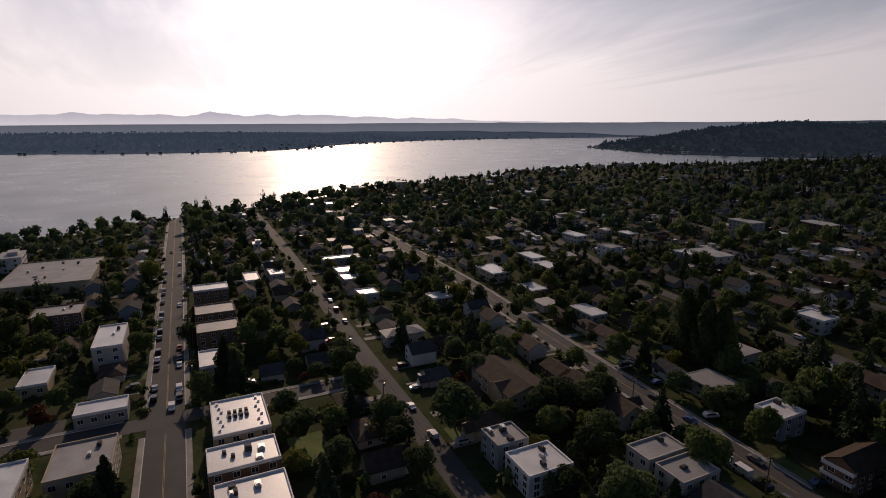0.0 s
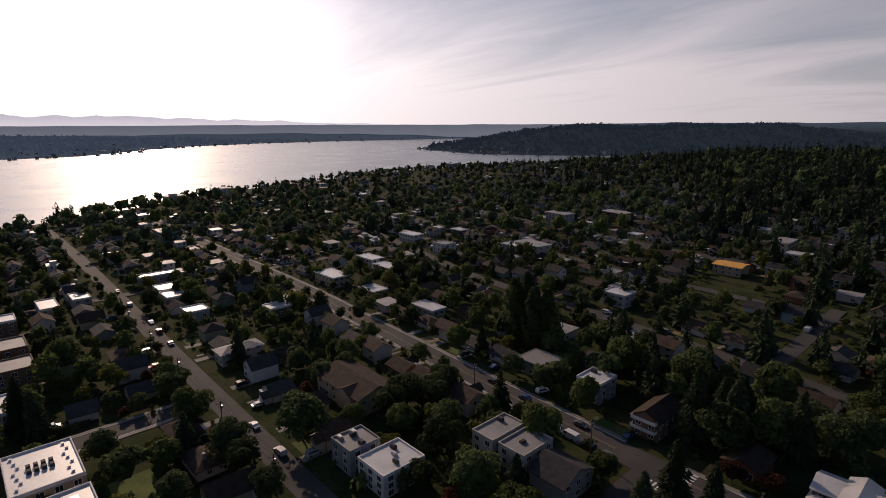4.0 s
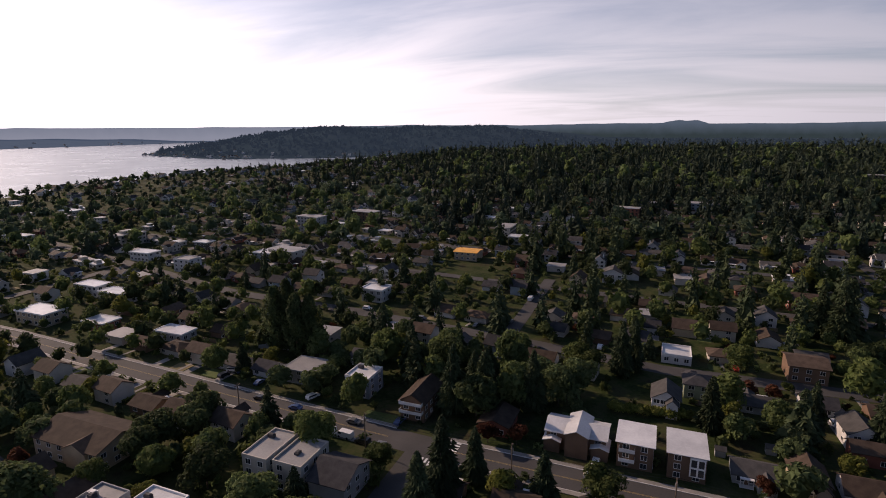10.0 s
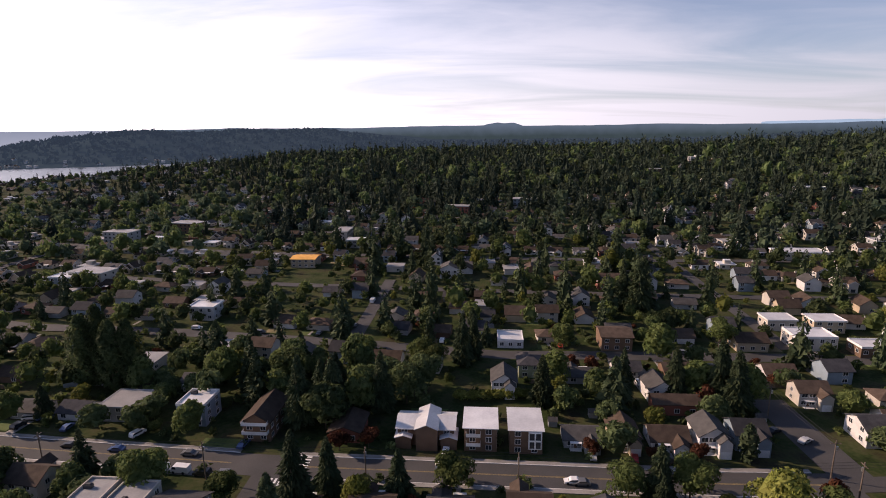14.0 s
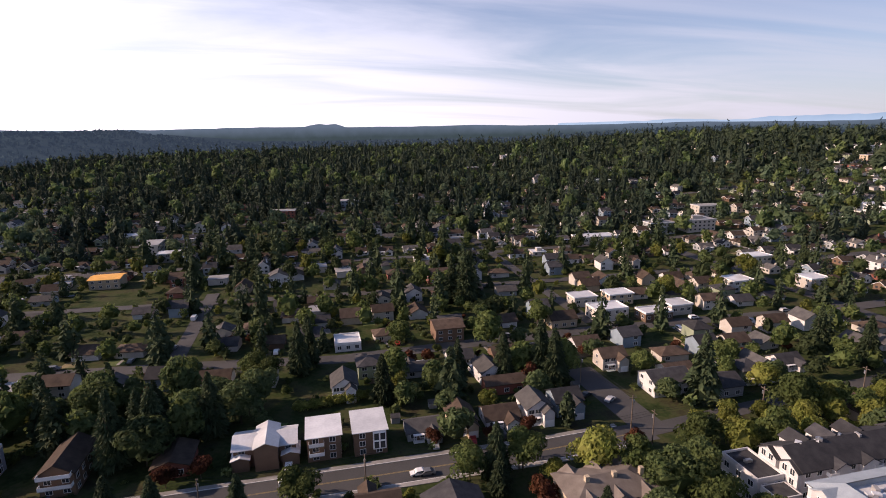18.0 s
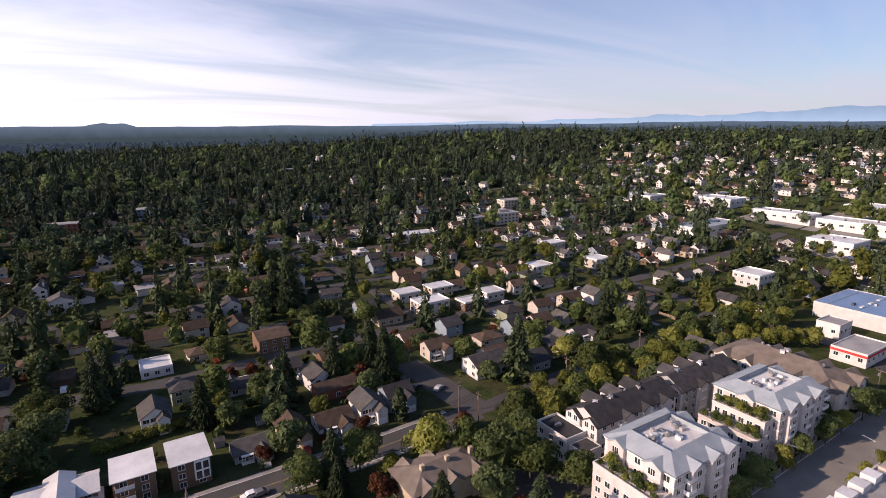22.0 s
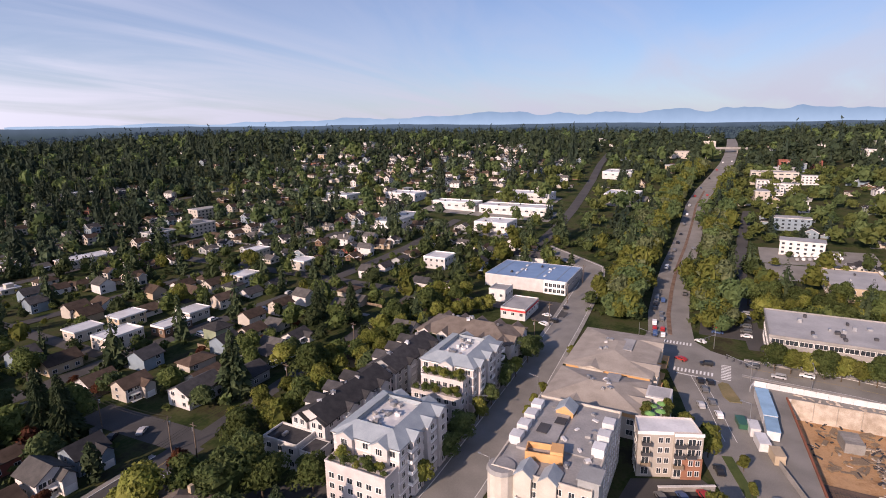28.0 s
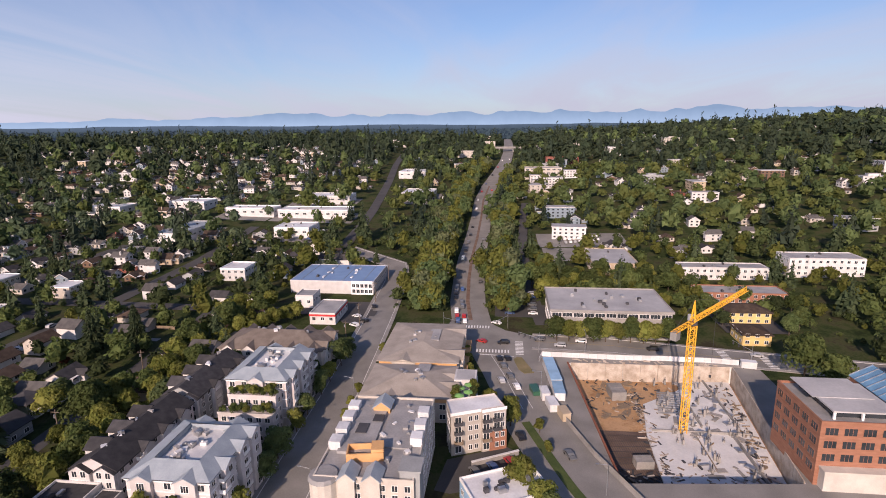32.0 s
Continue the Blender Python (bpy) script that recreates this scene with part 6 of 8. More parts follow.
for (x, y, wd, dp, hh) in ((184, -41, 7.5, 5.0, 3.2), (142, -40.3, 3.5, 5.0, 2.8)):
    core_box = thing("formwork_box", "grey formwork box for a lift core", "formwork", m=pose(x, y, -6.4, 0, 0, 6))
    for k in range(4):
        part("panel", Shape().box(-wd / 2 + wd * k / 4 + 0.04, -wd / 2 + wd * (k + 1) / 4 - 0.04, -dp / 2, dp / 2, 0, hh), CONCRETE, core_box)
shores = thing("slab_shoring", "row of timber joists over the pit", "shoring")
for k in range(10):
    part("joist", Shape().box(-0.15, 0.15, -4, 4, 0, 0.5), STEEL, shores, m=pose(171 + 1.6 * k, -56 - 0.35 * k, -5.45))

for x0_, x1_, y0_, y1_, h_, lb_ in ((159.8, 160.2, -76.5, -47.2, 0.7, "long cast kerb across the slab"), (133, 159.7, -71, -70.6, 1.1, "low concrete wall on the slab"), (163, 176, -63.4, -63, 1.0, "low concrete wall beside the crane"), (166, 196, -74.6, -74.2, 0.8, "low concrete wall on the slab"), (141, 159, -59.9, -59.7, 0.3, "construction joint timber on the slab")):
    tagged(part("low_wall", Shape().box(x0_, x1_, y0_, y1_, -5.52, -5.5 + h_), CONCRETE if h_ > 0.5 else WOOD), lb_, "wall")
deb = random.Random(63)
for mat_, lb_, spread in ((WOOD, "scattered timber offcuts and formwork boards", 0), (DARK, "scattered dark pipes and steel on the site", 1), (PITW, "pale rubble and broken concrete", 2)):
    s_ = Shape()
    for k in range(170):
        q = deb.random() * 0.92
        if q < 0.30:
            x, y, z = deb.uniform(131, 186), -46.5 + deb.gauss(0, 1.0), -5.75
        elif q < 0.45:
            x = deb.uniform(132, 193)
            y, z = -75.5 - 0.125 * (x - 131) + deb.uniform(1.5, 5.5), -5.5
        elif q < 0.60:
            x, y, z = deb.uniform(131, 139), deb.uniform(-72, -34), -5.6
        elif q < 0.80:
            x, y, z = deb.uniform(168, 197), deb.uniform(-62, -30), -6.3
        else:
            x, y, z = deb.uniform(138, 196), deb.uniform(-78, -50), -5.5
        if y < -76 - (x - 131) * 0.13 + 1.5:
            continue
        if spread == 2 and q > 0.6 and deb.random() < 0.7:
            x, y, z = deb.uniform(198, 200), deb.uniform(-80, -28), 0.0
        a, L, w_, h_ = deb.uniform(0, math.pi), deb.uniform(0.3, 1.3), deb.uniform(0.1, 0.32), deb.uniform(0.1, 0.4)
        c_, n_ = math.cos(a), math.sin(a)
        s_.prism([(x + c_ * u - n_ * v, y + n_ * u + c_ * v) for u, v in ((-L, -w_), (L, -w_), (L, w_), (-L, w_))], z, z + h_)
    tagged(part("construction_debris", s_, mat_), lb_, "debris", kind="stuff")

# tower crane
crane = thing("tower_crane", "yellow tower crane standing in the excavation", "crane", m=pose(160.2, -56.5, -6.5))
part("base", Shape().box(-2.2, 2.2, -2.2, 2.2, -0.3, 0.9), CONCRETE, crane)
MH, MW = 36.3, 0.9
for a, b in ((-MW, -MW), (MW, -MW), (MW, MW), (-MW, MW)):
    part("mast_leg", Shape().bar((a, b, 0.9), (a, b, MH), 0.22), CRANE_Y, crane)
lat = Shape()
z = 0.9
corners = [(-MW, -MW), (MW, -MW), (MW, MW), (-MW, MW)]
k = 0
while z < MH - 1:
    z2 = min(MH, z + 1.9)
    for i in range(4):
        a, b = corners[i], corners[(i + 1) % 4]
        lat.bar((*a, z), (*b, z), 0.11)
        p, q = (a, b) if (k + i) % 2 else (b, a)
        lat.bar((*p, z), (*q, z2), 0.12)
    z, k = z2, k + 1
part("mast_lattice", lat, CRANE_Y, crane)
part("slewing_ring", Shape().tube((0, 0, MH), (0, 0, MH + 1.0), 1.3, 1.3, 14), DARK, crane)
cab = part("cab", Shape().box(0.9, 2.6, -1.0, 0.8, MH + 0.4, MH + 2.4), R_WHITE, crane, "white operator cab")
part("cab_window", Shape().box(1.2, 2.64, -0.8, 0.6, MH + 1.2, MH + 2.1), GLASS, cab)


def truss(L, w, h, zb, sign):
    s = Shape()
    n = int(L / 2.0)
    for i in range(n):
        x0, x1 = sign * L * i / n, sign * L * (i + 1) / n
        A, B, C = (x0, -w, zb), (x0, w, zb), (x0, 0, zb + h)
        A2, B2, C2 = (x1, -w, zb), (x1, w, zb), (x1, 0, zb + h)
        for p, q, t in ((A, A2, 0.2), (B, B2, 0.2), (C, C2, 0.22), (A, B2, 0.1), (A, C2, 0.11), (B, C2, 0.11), (A, B, 0.1), (A, C, 0.1), (B, C, 0.1)):
            s.bar(p, q, t)
    return s


jib_turn = -40.5
JIB_M = pose(0, 0, 0, 0, 0, jib_turn)
part("jib", truss(44, 0.7, 1.3, MH + 1.0, 1), CRANE_Y, crane, "lattice jib", JIB_M)
part("counter_jib", truss(13, 0.8, 0.9, MH + 1.0, -1), CRANE_Y, crane, "short counter jib", JIB_M)
part("counterweight", Shape().box(-13, -10.5, -0.9, 0.9, MH - 1.4, MH + 1.0), CONCRETE, crane, "concrete counterweights", JIB_M)
top = Shape().bar((-0.6, -0.6, MH + 1), (0, 0, MH + 7.5), 0.2).bar((0.6, -0.6, MH + 1), (0, 0, MH + 7.5), 0.2).bar((-0.6, 0.6, MH + 1), (0, 0, MH + 7.5), 0.2).bar((0.6, 0.6, MH + 1), (0, 0, MH + 7.5), 0.2)
for zz in (2.4, 3.9, 5.3):
    q = 0.6 * (1 - zz / 7.5)
    top.bar((-q, -q, MH + zz), (q, q, MH + zz), 0.09).bar((q, -q, MH + zz), (-q, q, MH + zz), 0.09)
part("tower_top", top, CRANE_Y, crane, m=JIB_M)
part("stay", Shape().bar((0, 0, MH + 7.5), (28, 0, MH + 2.2), 0.07), DARK, crane, m=JIB_M)
part("stay", Shape().bar((0, 0, MH + 7.5), (-12, 0, MH + 1.9), 0.07), DARK, crane, m=JIB_M)
part("hook_rope", Shape().bar((18, 0, MH + 1.0), (18, 0, 14), 0.06).box(17.7, 18.3, -0.3, 0.3, 13.2, 14), DARK, crane, m=JIB_M)

# site fence, trailers and containers
fence = thing("site_fence", "white printed hoarding along the street", "fence")
FP = dense([(196.5, -14.6), (201.5, -16), (201.2, -27), (200.4, -47), (201, -60), (200.6, -76), (199.5, -88)], 3.0)
for (ax, ay), (bx, by) in zip(FP, FP[1:]):
    L = math.hypot(bx - ax, by - ay)
    part("fence_panel", Shape().box(0.03, L - 0.03, -0.05, 0.05, 0.1, 2.1), R_WHITE, fence, m=pose(ax, ay, 0, 0, 0, math.degrees(math.atan2(by - ay, bx - ax))))
fence2 = thing("site_fence", "chain-link site fence beside the arterial road", "fence")
FP = dense([(100, -42), (124, -31), (136, -25.6), (150, -20.9), (159, -18.2)], 3.0)
for (ax, ay), (bx, by) in zip(FP, FP[1:]):
    L = math.hypot(bx - ax, by - ay)
    part("fence_panel", Shape().box(0.03, L - 0.03, -0.03, 0.03, 0.1, 1.9), CONCRETE, fence2, m=pose(ax, ay, 0, 0, 0, math.degrees(math.atan2(by - ay, bx - ax))))
for x, y, L, w_, h_, rz, mt, lb in ((184.4, -18.3, 18.6, 3.7, 3.2, 5, PLASTIC_B, "long site trailer with a blue-grey roof"), (170.2, -19.2, 8.8, 3.4, 3, 2, PLASTIC_B, "site trailer with a blue-grey roof"), (168.4, -14.6, 5.5, 2.6, 2.7, 8, R_WHITE, "white site office container"),
                                    (161.4, -16.4, 6.0, 2.8, 2.6, 12, R_WHITE, "white steel storage container"), (155.6, -19.6, 5.0, 2.6, 2.8, 14, TAN, "beige steel storage container"), (171.5, -11.6, 5.6, 2.4, 1.7, 12, CAR["green"], "green open waste skip"), (197.5, -90.5, 5, 2.5, 2.6, 80, R_WHITE, "white site storage container")):
    t_ = thing("site_container", lb, "container", "site containers", pose(x, y, 0, 0, 0, rz))
    keep(x - L / 2, x + L / 2, y - w_, y + w_)
    part("body", Shape().box(-L / 2, L / 2, -w_ / 2, w_ / 2, 0.25, h_), R_WHITE if mt is PLASTIC_B else mt, t_)
    part("roof", Shape().box(-L / 2 - 0.1, L / 2 + 0.1, -w_ / 2 - 0.1, w_ / 2 + 0.1, h_, h_ + 0.15), mt, t_)
    for k in (-1, 1):
        part("skid", Shape().box(-0.2, 0.2, -w_ / 2, w_ / 2, 0, 0.25), DARK, t_, m=pose(k * L * 0.35, 0, 0))
    part("door", door_mesh(0.9, 2.0 if h_ > 2.2 else 1.1), [], t_, m=pose(-L * 0.2, -w_ / 2, 0.3))

# overpass and water tower
ovp = thing("overpass", "grey concrete overpass across the arterial road", "bridge", m=pose(985, -5, gz(985, -5)))
part("deck", Shape().box(-7, 7, -26, 26, 6.5, 8.2), CONCRETE, ovp)
part("rail", Shape().box(-7, -6.6, -26, 26, 8.2, 9.3), CONCRETE, ovp)
part("rail", Shape().box(6.6, 7, -26, 26, 8.2, 9.3), CONCRETE, ovp)
for yy in (-24, -12, 12, 24):
    part("pier", Shape().box(-5, 5, yy - 1, yy + 1, -3, 6.5), CONCRETE, ovp)
keep(930, 1030, -44, 34)
for a in ((1090, 1112, 16, 48), (1150, 1172, -78, -36), (1240, 1262, 14, 62), (1300, 1330, -84, -34), (1420, 1450, 20, 60), (900, 925, 40, 74)):
    flat_block("building", *a, 9, "pale roadside building with a flat roof beyond the overpass", CREAM, R_FLAT, 2, "W", bay=6, category="building", group="buildings beyond the overpass")
wt_x, wt_y = 1500 * math.sin(radians(55.0)), 1500 * math.cos(radians(55.0))
tower = thing("water_tower", "white funnel-shaped water tower above the woods", "water tower", m=pose(wt_x, wt_y, gz(wt_x, wt_y)))
part("stem", Shape().tube((0, 0, -2), (0, 0, 14), 2.0, 1.6, 12), WHITE, tower)
part("tank", Shape().tube((0, 0, 14), (0, 0, 23), 2.0, 9.5, 16).tube((0, 0, 23), (0, 0, 26), 9.5, 8.5, 16), WHITE, tower)

# ---------------------------------------------------------------- rows of houses
hr = random.Random(11)
SPOTS = []


def house_row(road, side, off, x0, x1, step=16.0, skip=0.10):
    P = dense(road, 2.0)
    N = normals(P)
    last = -1e9
    for (x, y), (nx, ny) in zip(P, N):
        if not (x0 <= x <= x1) or x - last < step:
            continue
        last = x + hr.uniform(-1, 1.5)
        hx, hy = x + nx * off * side, y + ny * off * side + hr.uniform(-1.5, 1.5)
        if hr.random() < skip or in_foot(hx, hy, 7.0) or on_road(hx, hy, 4.5) or (20 < hx < 260 and hy < 108):
            continue
        rz = math.degrees(math.atan2(ny, nx)) - 90 + (0 if side > 0 else 180) + hr.uniform(-3, 3)
        keep(hx - 6, hx + 6, hy - 5.5, hy + 5.5)
        SPOTS.append((hx, hy, rz))


for side in (-1, 1):
    house_row(AVE_A, side, 18, -560, -185)
    house_row(AVE_B, side, 17, -560, -120)
    house_row(AVE_C, side, 18, -560, 235)
    house_row(AVE_D, side, 17, -420, 400)
house_row([(-420, 178), (-190, 180)], 1, 0.1, -420, -150, 19, 0.4)
house_row([(-420, 24), (-190, 22)], 1, 0.1, -420, -190, 18, 0.35)
house_row([(-420, 96), (-190, 96)], 1, 0.1, -420, -190, 18, 0.35)
house_row([(-420, -48), (-190, -48)], 1, 0.1, -420, -190, 20, 0.4)
for k, y in enumerate(FAR_ROWS):
    for side in (-1, 1):
        house_row([(-420 + 25 * k, y + 40), (-180, y + 12), (0, y), (230, y - 12), (360 + 10 * k, y - 20)], side, 16, -420, 400, 15.0, 0.15 + 0.06 * k)
# small lots filled in between the avenues
for i in range(-26, 46):
    for j in range(4, 46):
        x, y = 14.4 * i + hr.uniform(-1.8, 1.8), 14.4 * j + hr.uniform(-1.8, 1.8)
        r = math.hypot(x, y)
        c = math.degrees(math.atan2(x, y)) % 360
        c = c + 360 if c < 180 else c
        if not 175 < r < 640 or not 285 < c < 442 or (20 < x < 262 and y < 108) or (360 < x < 600 and 60 < y < 260) or (225 < x < 700 and y < 58):
            continue
        want = 0.56 if c > 377 else 0.42 if r < 400 else 0.12
        if c > 377 and r > 440:
            want = 0.10 if c < 402 else 0.34
        if hr.random() < want and not in_foot(x, y, 6.0) and not on_road(x, y, 5.0):
            keep(x - 5.5, x + 5.5, y - 5, y + 5)
            SPOTS.append((x, y, hr.choice((0, 0, 90, 180, 270)) + hr.uniform(-4, 4)))
# looser settlement over the slopes
for i in range(-58, 58):
    for j in range(-40, 58):
        x, y = (i + hr.uniform(-0.4, 0.4)) * 21, (j + hr.uniform(-0.4, 0.4)) * 21
        r = math.hypot(x, y)
        c = math.degrees(math.atan2(x, y)) % 360
        c = c + 360 if c < 180 else c
        if not 330 < r < 1150 or not 238 < c < 490:
            continue
        want = 0.40 if c < 335 else 0.10 if c < 402 else 0.42 if c < 447 else 0.30
        if r > 800:
            want *= 0.6
        if 408 < c < 432 and 640 < r < 1050:
            want = 0.95
        if 225 < x < 700 and -15 < y < 58 or c > 447 and r < 380 or (360 < x < 600 and 60 < y < 260):
            want *= 0.08
        if hr.random() < want and not in_foot(x, y, 7) and not on_road(x, y, 6) and gz(x, y) > -3:
            keep(x - 6, x + 6, y - 5.5, y + 5.5)
            SPOTS.append((x, y, hr.choice((0, 90, 180, 270)) + hr.uniform(-8, 8)))
SPOTS.sort(key=lambda q: math.hypot(q[0], q[1]))
NEAR_N = 196
W_PICK = [0, 1, 2, 5, 9, 9, 6, 13, 7, 9, 1, 12, 8]
LIGHT = [0, 3, 13, 11, 12, 2, 4, 0, 13, 6, 1, 10]
PICK = [0, 1, 2, 3, 4, 5, 6, 7, 10, 11, 12, 13, 5, 1, 2, 13, 9]
for x, y, rz in SPOTS[:NEAR_N]:
    house(hr.choice(PICK if x < 80 else LIGHT), x, y, rz, math.hypot(x, y) < 190)
joined = {}


def join(mat, verts, m):
    if verts:
        q = np.array(m)
        joined.setdefault(mat.name, []).append(np.array(verts) @ q[:3, :3].T + q[:3, 3])


def far_house(st, m, big, rng):
    """Walls, roof with a cross gable, chimney, porch, windows and rake boards of a house seen from far away."""
    w_, d_, h_, roof_, rise_ = st[0], st[1], st[2], st[3], st[4]
    if big:
        w_, d_, h_, roof_ = 24, 13, 9, "flat"
    k = rng.uniform(0.84, 1.04)
    a, b = w_ / 2 * k, d_ / 2 * k
    o, t = 0.5, 0.22
    walls, rq, gl, tr = [], [], [], []

    def block(x0, x1, y0, y1, z1, z0=-2.0):
        P = [(x0, y0), (x1, y0), (x1, y1), (x0, y1)]
        for i in range(4):
            p, q = P[i], P[(i + 1) % 4]
            walls.extend([(*p, z0), (*q, z0), (*q, z1), (*p, z1)])

    def gable(x0, x1, y0, y1, z, rise, along):
        """A pitched roof over a rectangle, its gable walls and its white rake boards."""
        if along == "x":
            f = lambda u, v, q: (u, v, q)
        else:
            x0, x1, y0, y1 = y0, y1, x0, x1
            f = lambda u, v, q: (v, u, q)
        ym, zr, zo = (y0 + y1) / 2, z + rise, z - rise * o / ((y1 - y0) / 2)
        rq.extend([f(x0 - o, y0 - o, zo + t), f(x1 + o, y0 - o, zo + t), f(x1 + o, ym, zr + t), f(x0 - o, ym, zr + t)])
        rq.extend([f(x0 - o, ym, zr + t), f(x1 + o, ym, zr + t), f(x1 + o, y1 + o, zo + t), f(x0 - o, y1 + o, zo + t)])
        for x, s in ((x0, -1), (x1, 1)):
            walls.extend([f(x, y0, z), f(x, y1, z), f(x, ym + 0.02, zr), f(x, ym - 0.02, zr)])
            for yy in (y0 - o, y1 + o):
                tr.extend([f(x + s * (o + 0.01), yy, zo - 0.06), f(x + s * (o + 0.01), yy, zo + t), f(x + s * (o + 0.01), ym, zr + t), f(x + s * (o + 0.01), ym, zr - 0.06)])
        for yy in (y0 - o - 0.01, y1 + o + 0.01):
            tr.extend([f(x0 - o, yy, zo), f(x1 + o, yy, zo), f(x1 + o, yy, zo + t), f(x0 - o, yy, zo + t)])

    block(-a, a, -b, b, h_)
    if roof_ == "flat":
        z = h_ + 0.3
        rq += [(-a - o, -b - o, z), (a + o, -b - o, z), (a + o, b + o, z), (-a - o, b + o, z)]
        P = [(-a - o, -b - o), (a + o, -b - o), (a + o, b + o), (-a - o, b + o)]
        for i in range(4):
            p, q = P[i], P[(i + 1) % 4]
            tr += [(*p, h_ - 0.05), (*q, h_ - 0.05), (*q, z), (*p, z)]
        if rng.random() < 0.25:
            block(-a * 0.5, a * 0.3, -b * 0.3, b * 0.6, h_ + 2.4, h_)
            rq += [(-a * 0.55, -b * 0.35, h_ + 2.42), (a * 0.35, -b * 0.35, h_ + 2.42), (a * 0.35, b * 0.65, h_ + 2.42), (-a * 0.55, b * 0.65, h_ + 2.42)]
    elif roof_ == "hip":
        e, zr, zo = max(0.5, a - b * 0.8), h_ + rise_, h_ - 0.1
        A, B, C, D, r0, r1 = (-a - o, -b - o, zo), (a + o, -b - o, zo), (a + o, b + o, zo), (-a - o, b + o, zo), (-e, 0, zr), (e, 0, zr)
        rq += [A, B, r1, r0, C, D, r0, r1, B, C, r1, r1, D, A, r0, r0]
    else:
        gable(-a, a, -b, b, h_, rise_, "x" if roof_ == "gx" else "y")
    if roof_ != "flat":
        s, wx = rng.choice((-1, 1)), rng.uniform(1.7, 2.6)
        cx, dep = s * a * rng.uniform(0.3, 0.55), rng.uniform(1.5, 3.5)
        hh = h_ * rng.choice((0.8, 0.92, 1.0))
        block(cx - wx, cx + wx, -b - dep, -b * 0.2, hh)
        gable(cx - wx, cx + wx, -b - dep, -b * 0.15, hh, rise_ * 0.62, "y")
        gl += [(cx - 1.1, -b - dep - 0.04, 0.4), (cx + 1.1, -b - dep - 0.04, 0.4), (cx + 1.1, -b - dep - 0.04, 2.1), (cx - 1.1, -b - dep - 0.04, 2.1)]
        px = -s * a * 0.4
        tr += [(px - 1.8, -b - 1.7, 2.5), (px + 1.8, -b - 1.7, 2.5), (px + 1.8, -b, 2.8), (px - 1.8, -b, 2.8)]
        if rng.random() < 0.55:
            qx = -s * a * 0.55
            block(qx - 0.45, qx + 0.45, b * 0.1, b * 0.1 + 0.8, h_ + rise_ + 0.8, h_)
        if rng.random() < 0.4:
            block(-s * a * 1.05 - 2.8, -s * a * 1.05 + 2.8, b + 1.5, b + 6.5, 2.4)
            gable(-s * a * 1.05 - 2.8, -s * a * 1.05 + 2.8, b + 1.5, b + 6.5, 2.4, 1.2, "x")
    for fz in ([1.5] if h_ < 4.2 else [1.4, 3.9] if h_ < 8 else [1.6, 4.4, 7.2]):
        n = max(2, int(w_ / 4))
        for i in range(n):
            xx = -a + 2 * a * (i + 0.5) / n
            for yy in (-b - 0.04, b + 0.04):
                gl += [(xx - 0.8, yy, fz - 0.6), (xx + 0.8, yy, fz - 0.6), (xx + 0.8, yy, fz + 0.7), (xx - 0.8, yy, fz + 0.7)]
        for yy in (-b * 0.45, b * 0.45):
            for xx in (-a - 0.04, a + 0.04):
                gl += [(xx, yy - 0.6, fz - 0.5), (xx, yy + 0.6, fz - 0.5), (xx, yy + 0.6, fz + 0.7), (xx, yy - 0.6, fz + 0.7)]
    join(st[5], walls, m)
    join(st[6] if roof_ != "flat" else (R_FLAT if big else R_WHITE if rng.random() < 0.45 else R_FLAT), rq, m)
    join(GLASS, gl, m)
    join(TRIM, tr, m)


for x, y, rz in SPOTS[NEAR_N:]:
    c = math.degrees(math.atan2(x, y)) % 360
    big = (85 < c < 150 and hr.random() < 0.22) or hr.random() < 0.02
    far_house(STYLES[hr.choice(W_PICK if x < -150 and y < 420 else PICK if x < 60 or hr.random() < 0.5 else LIGHT)], pose(x, y, gz(x, y), 0, 0, rz), big, hr)
for x, y, rz in SPOTS[NEAR_N:]:
    if math.hypot(x, y) > 480:
        continue
    q = pose(x, y, 0, 0, 0, rz)
    s_ = hr.choice((-1, 1))
    for mt, u0, u1, v0, v1, chance in ((CONCRETE, 1.5 * s_, 4.4 * s_, -11.5, -5.2, 0.7), (LAWN, -5.5 * s_, 0.9 * s_, -10.5, -5.6, 0.3), (DRY, -5.0 * s_, 3.0 * s_, 5.4, 9.5, 0.3), (WOOD, -1.0 * s_, 3.0 * s_, 5.0, 7.5, 0.25)):
        if hr.random() < chance:
            P = [q @ Vector((u, v, 0)) for u, v in ((min(u0, u1), v0), (max(u0, u1), v0), (max(u0, u1), v1), (min(u0, u1), v1))]
            if not any(on_road(p.x, p.y, 0.5) for p in P):
                joined.setdefault(mt.name, []).append(np.array([(p.x, p.y, gz(p.x, p.y) + 0.3) for p in P]))
sh = random.Random(71)
for poly, span, count, deep in ((WEST, (2, 12), 130, 520), (NORTH, (0, 5), 70, 260)):
    made = 0
    while made < count:
        k = sh.randrange(*span)
        u, off = sh.random(), sh.uniform(14, deep) * sh.random()
        (ax, ay), (bx, by) = poly[k], poly[k + 1]
        L = math.hypot(bx - ax, by - ay)
        x, y = ax + (bx - ax) * u, ay + (by - ay) * u
        for sg in (1, -1):
            hx, hy = x - (by - ay) / L * off * sg, y + (bx - ax) / L * off * sg
            if float(inland(poly, hx, hy)) > 30:
                break
        else:
            made += 1
            continue
        far_house(STYLES[sh.choice((0, 3, 8, 11, 12, 13))], pose(hx, hy, gz(hx, hy) + 3, 0, 0, sh.choice((0, 90)) + sh.uniform(-20, 20)), False, sh)
        made += 1
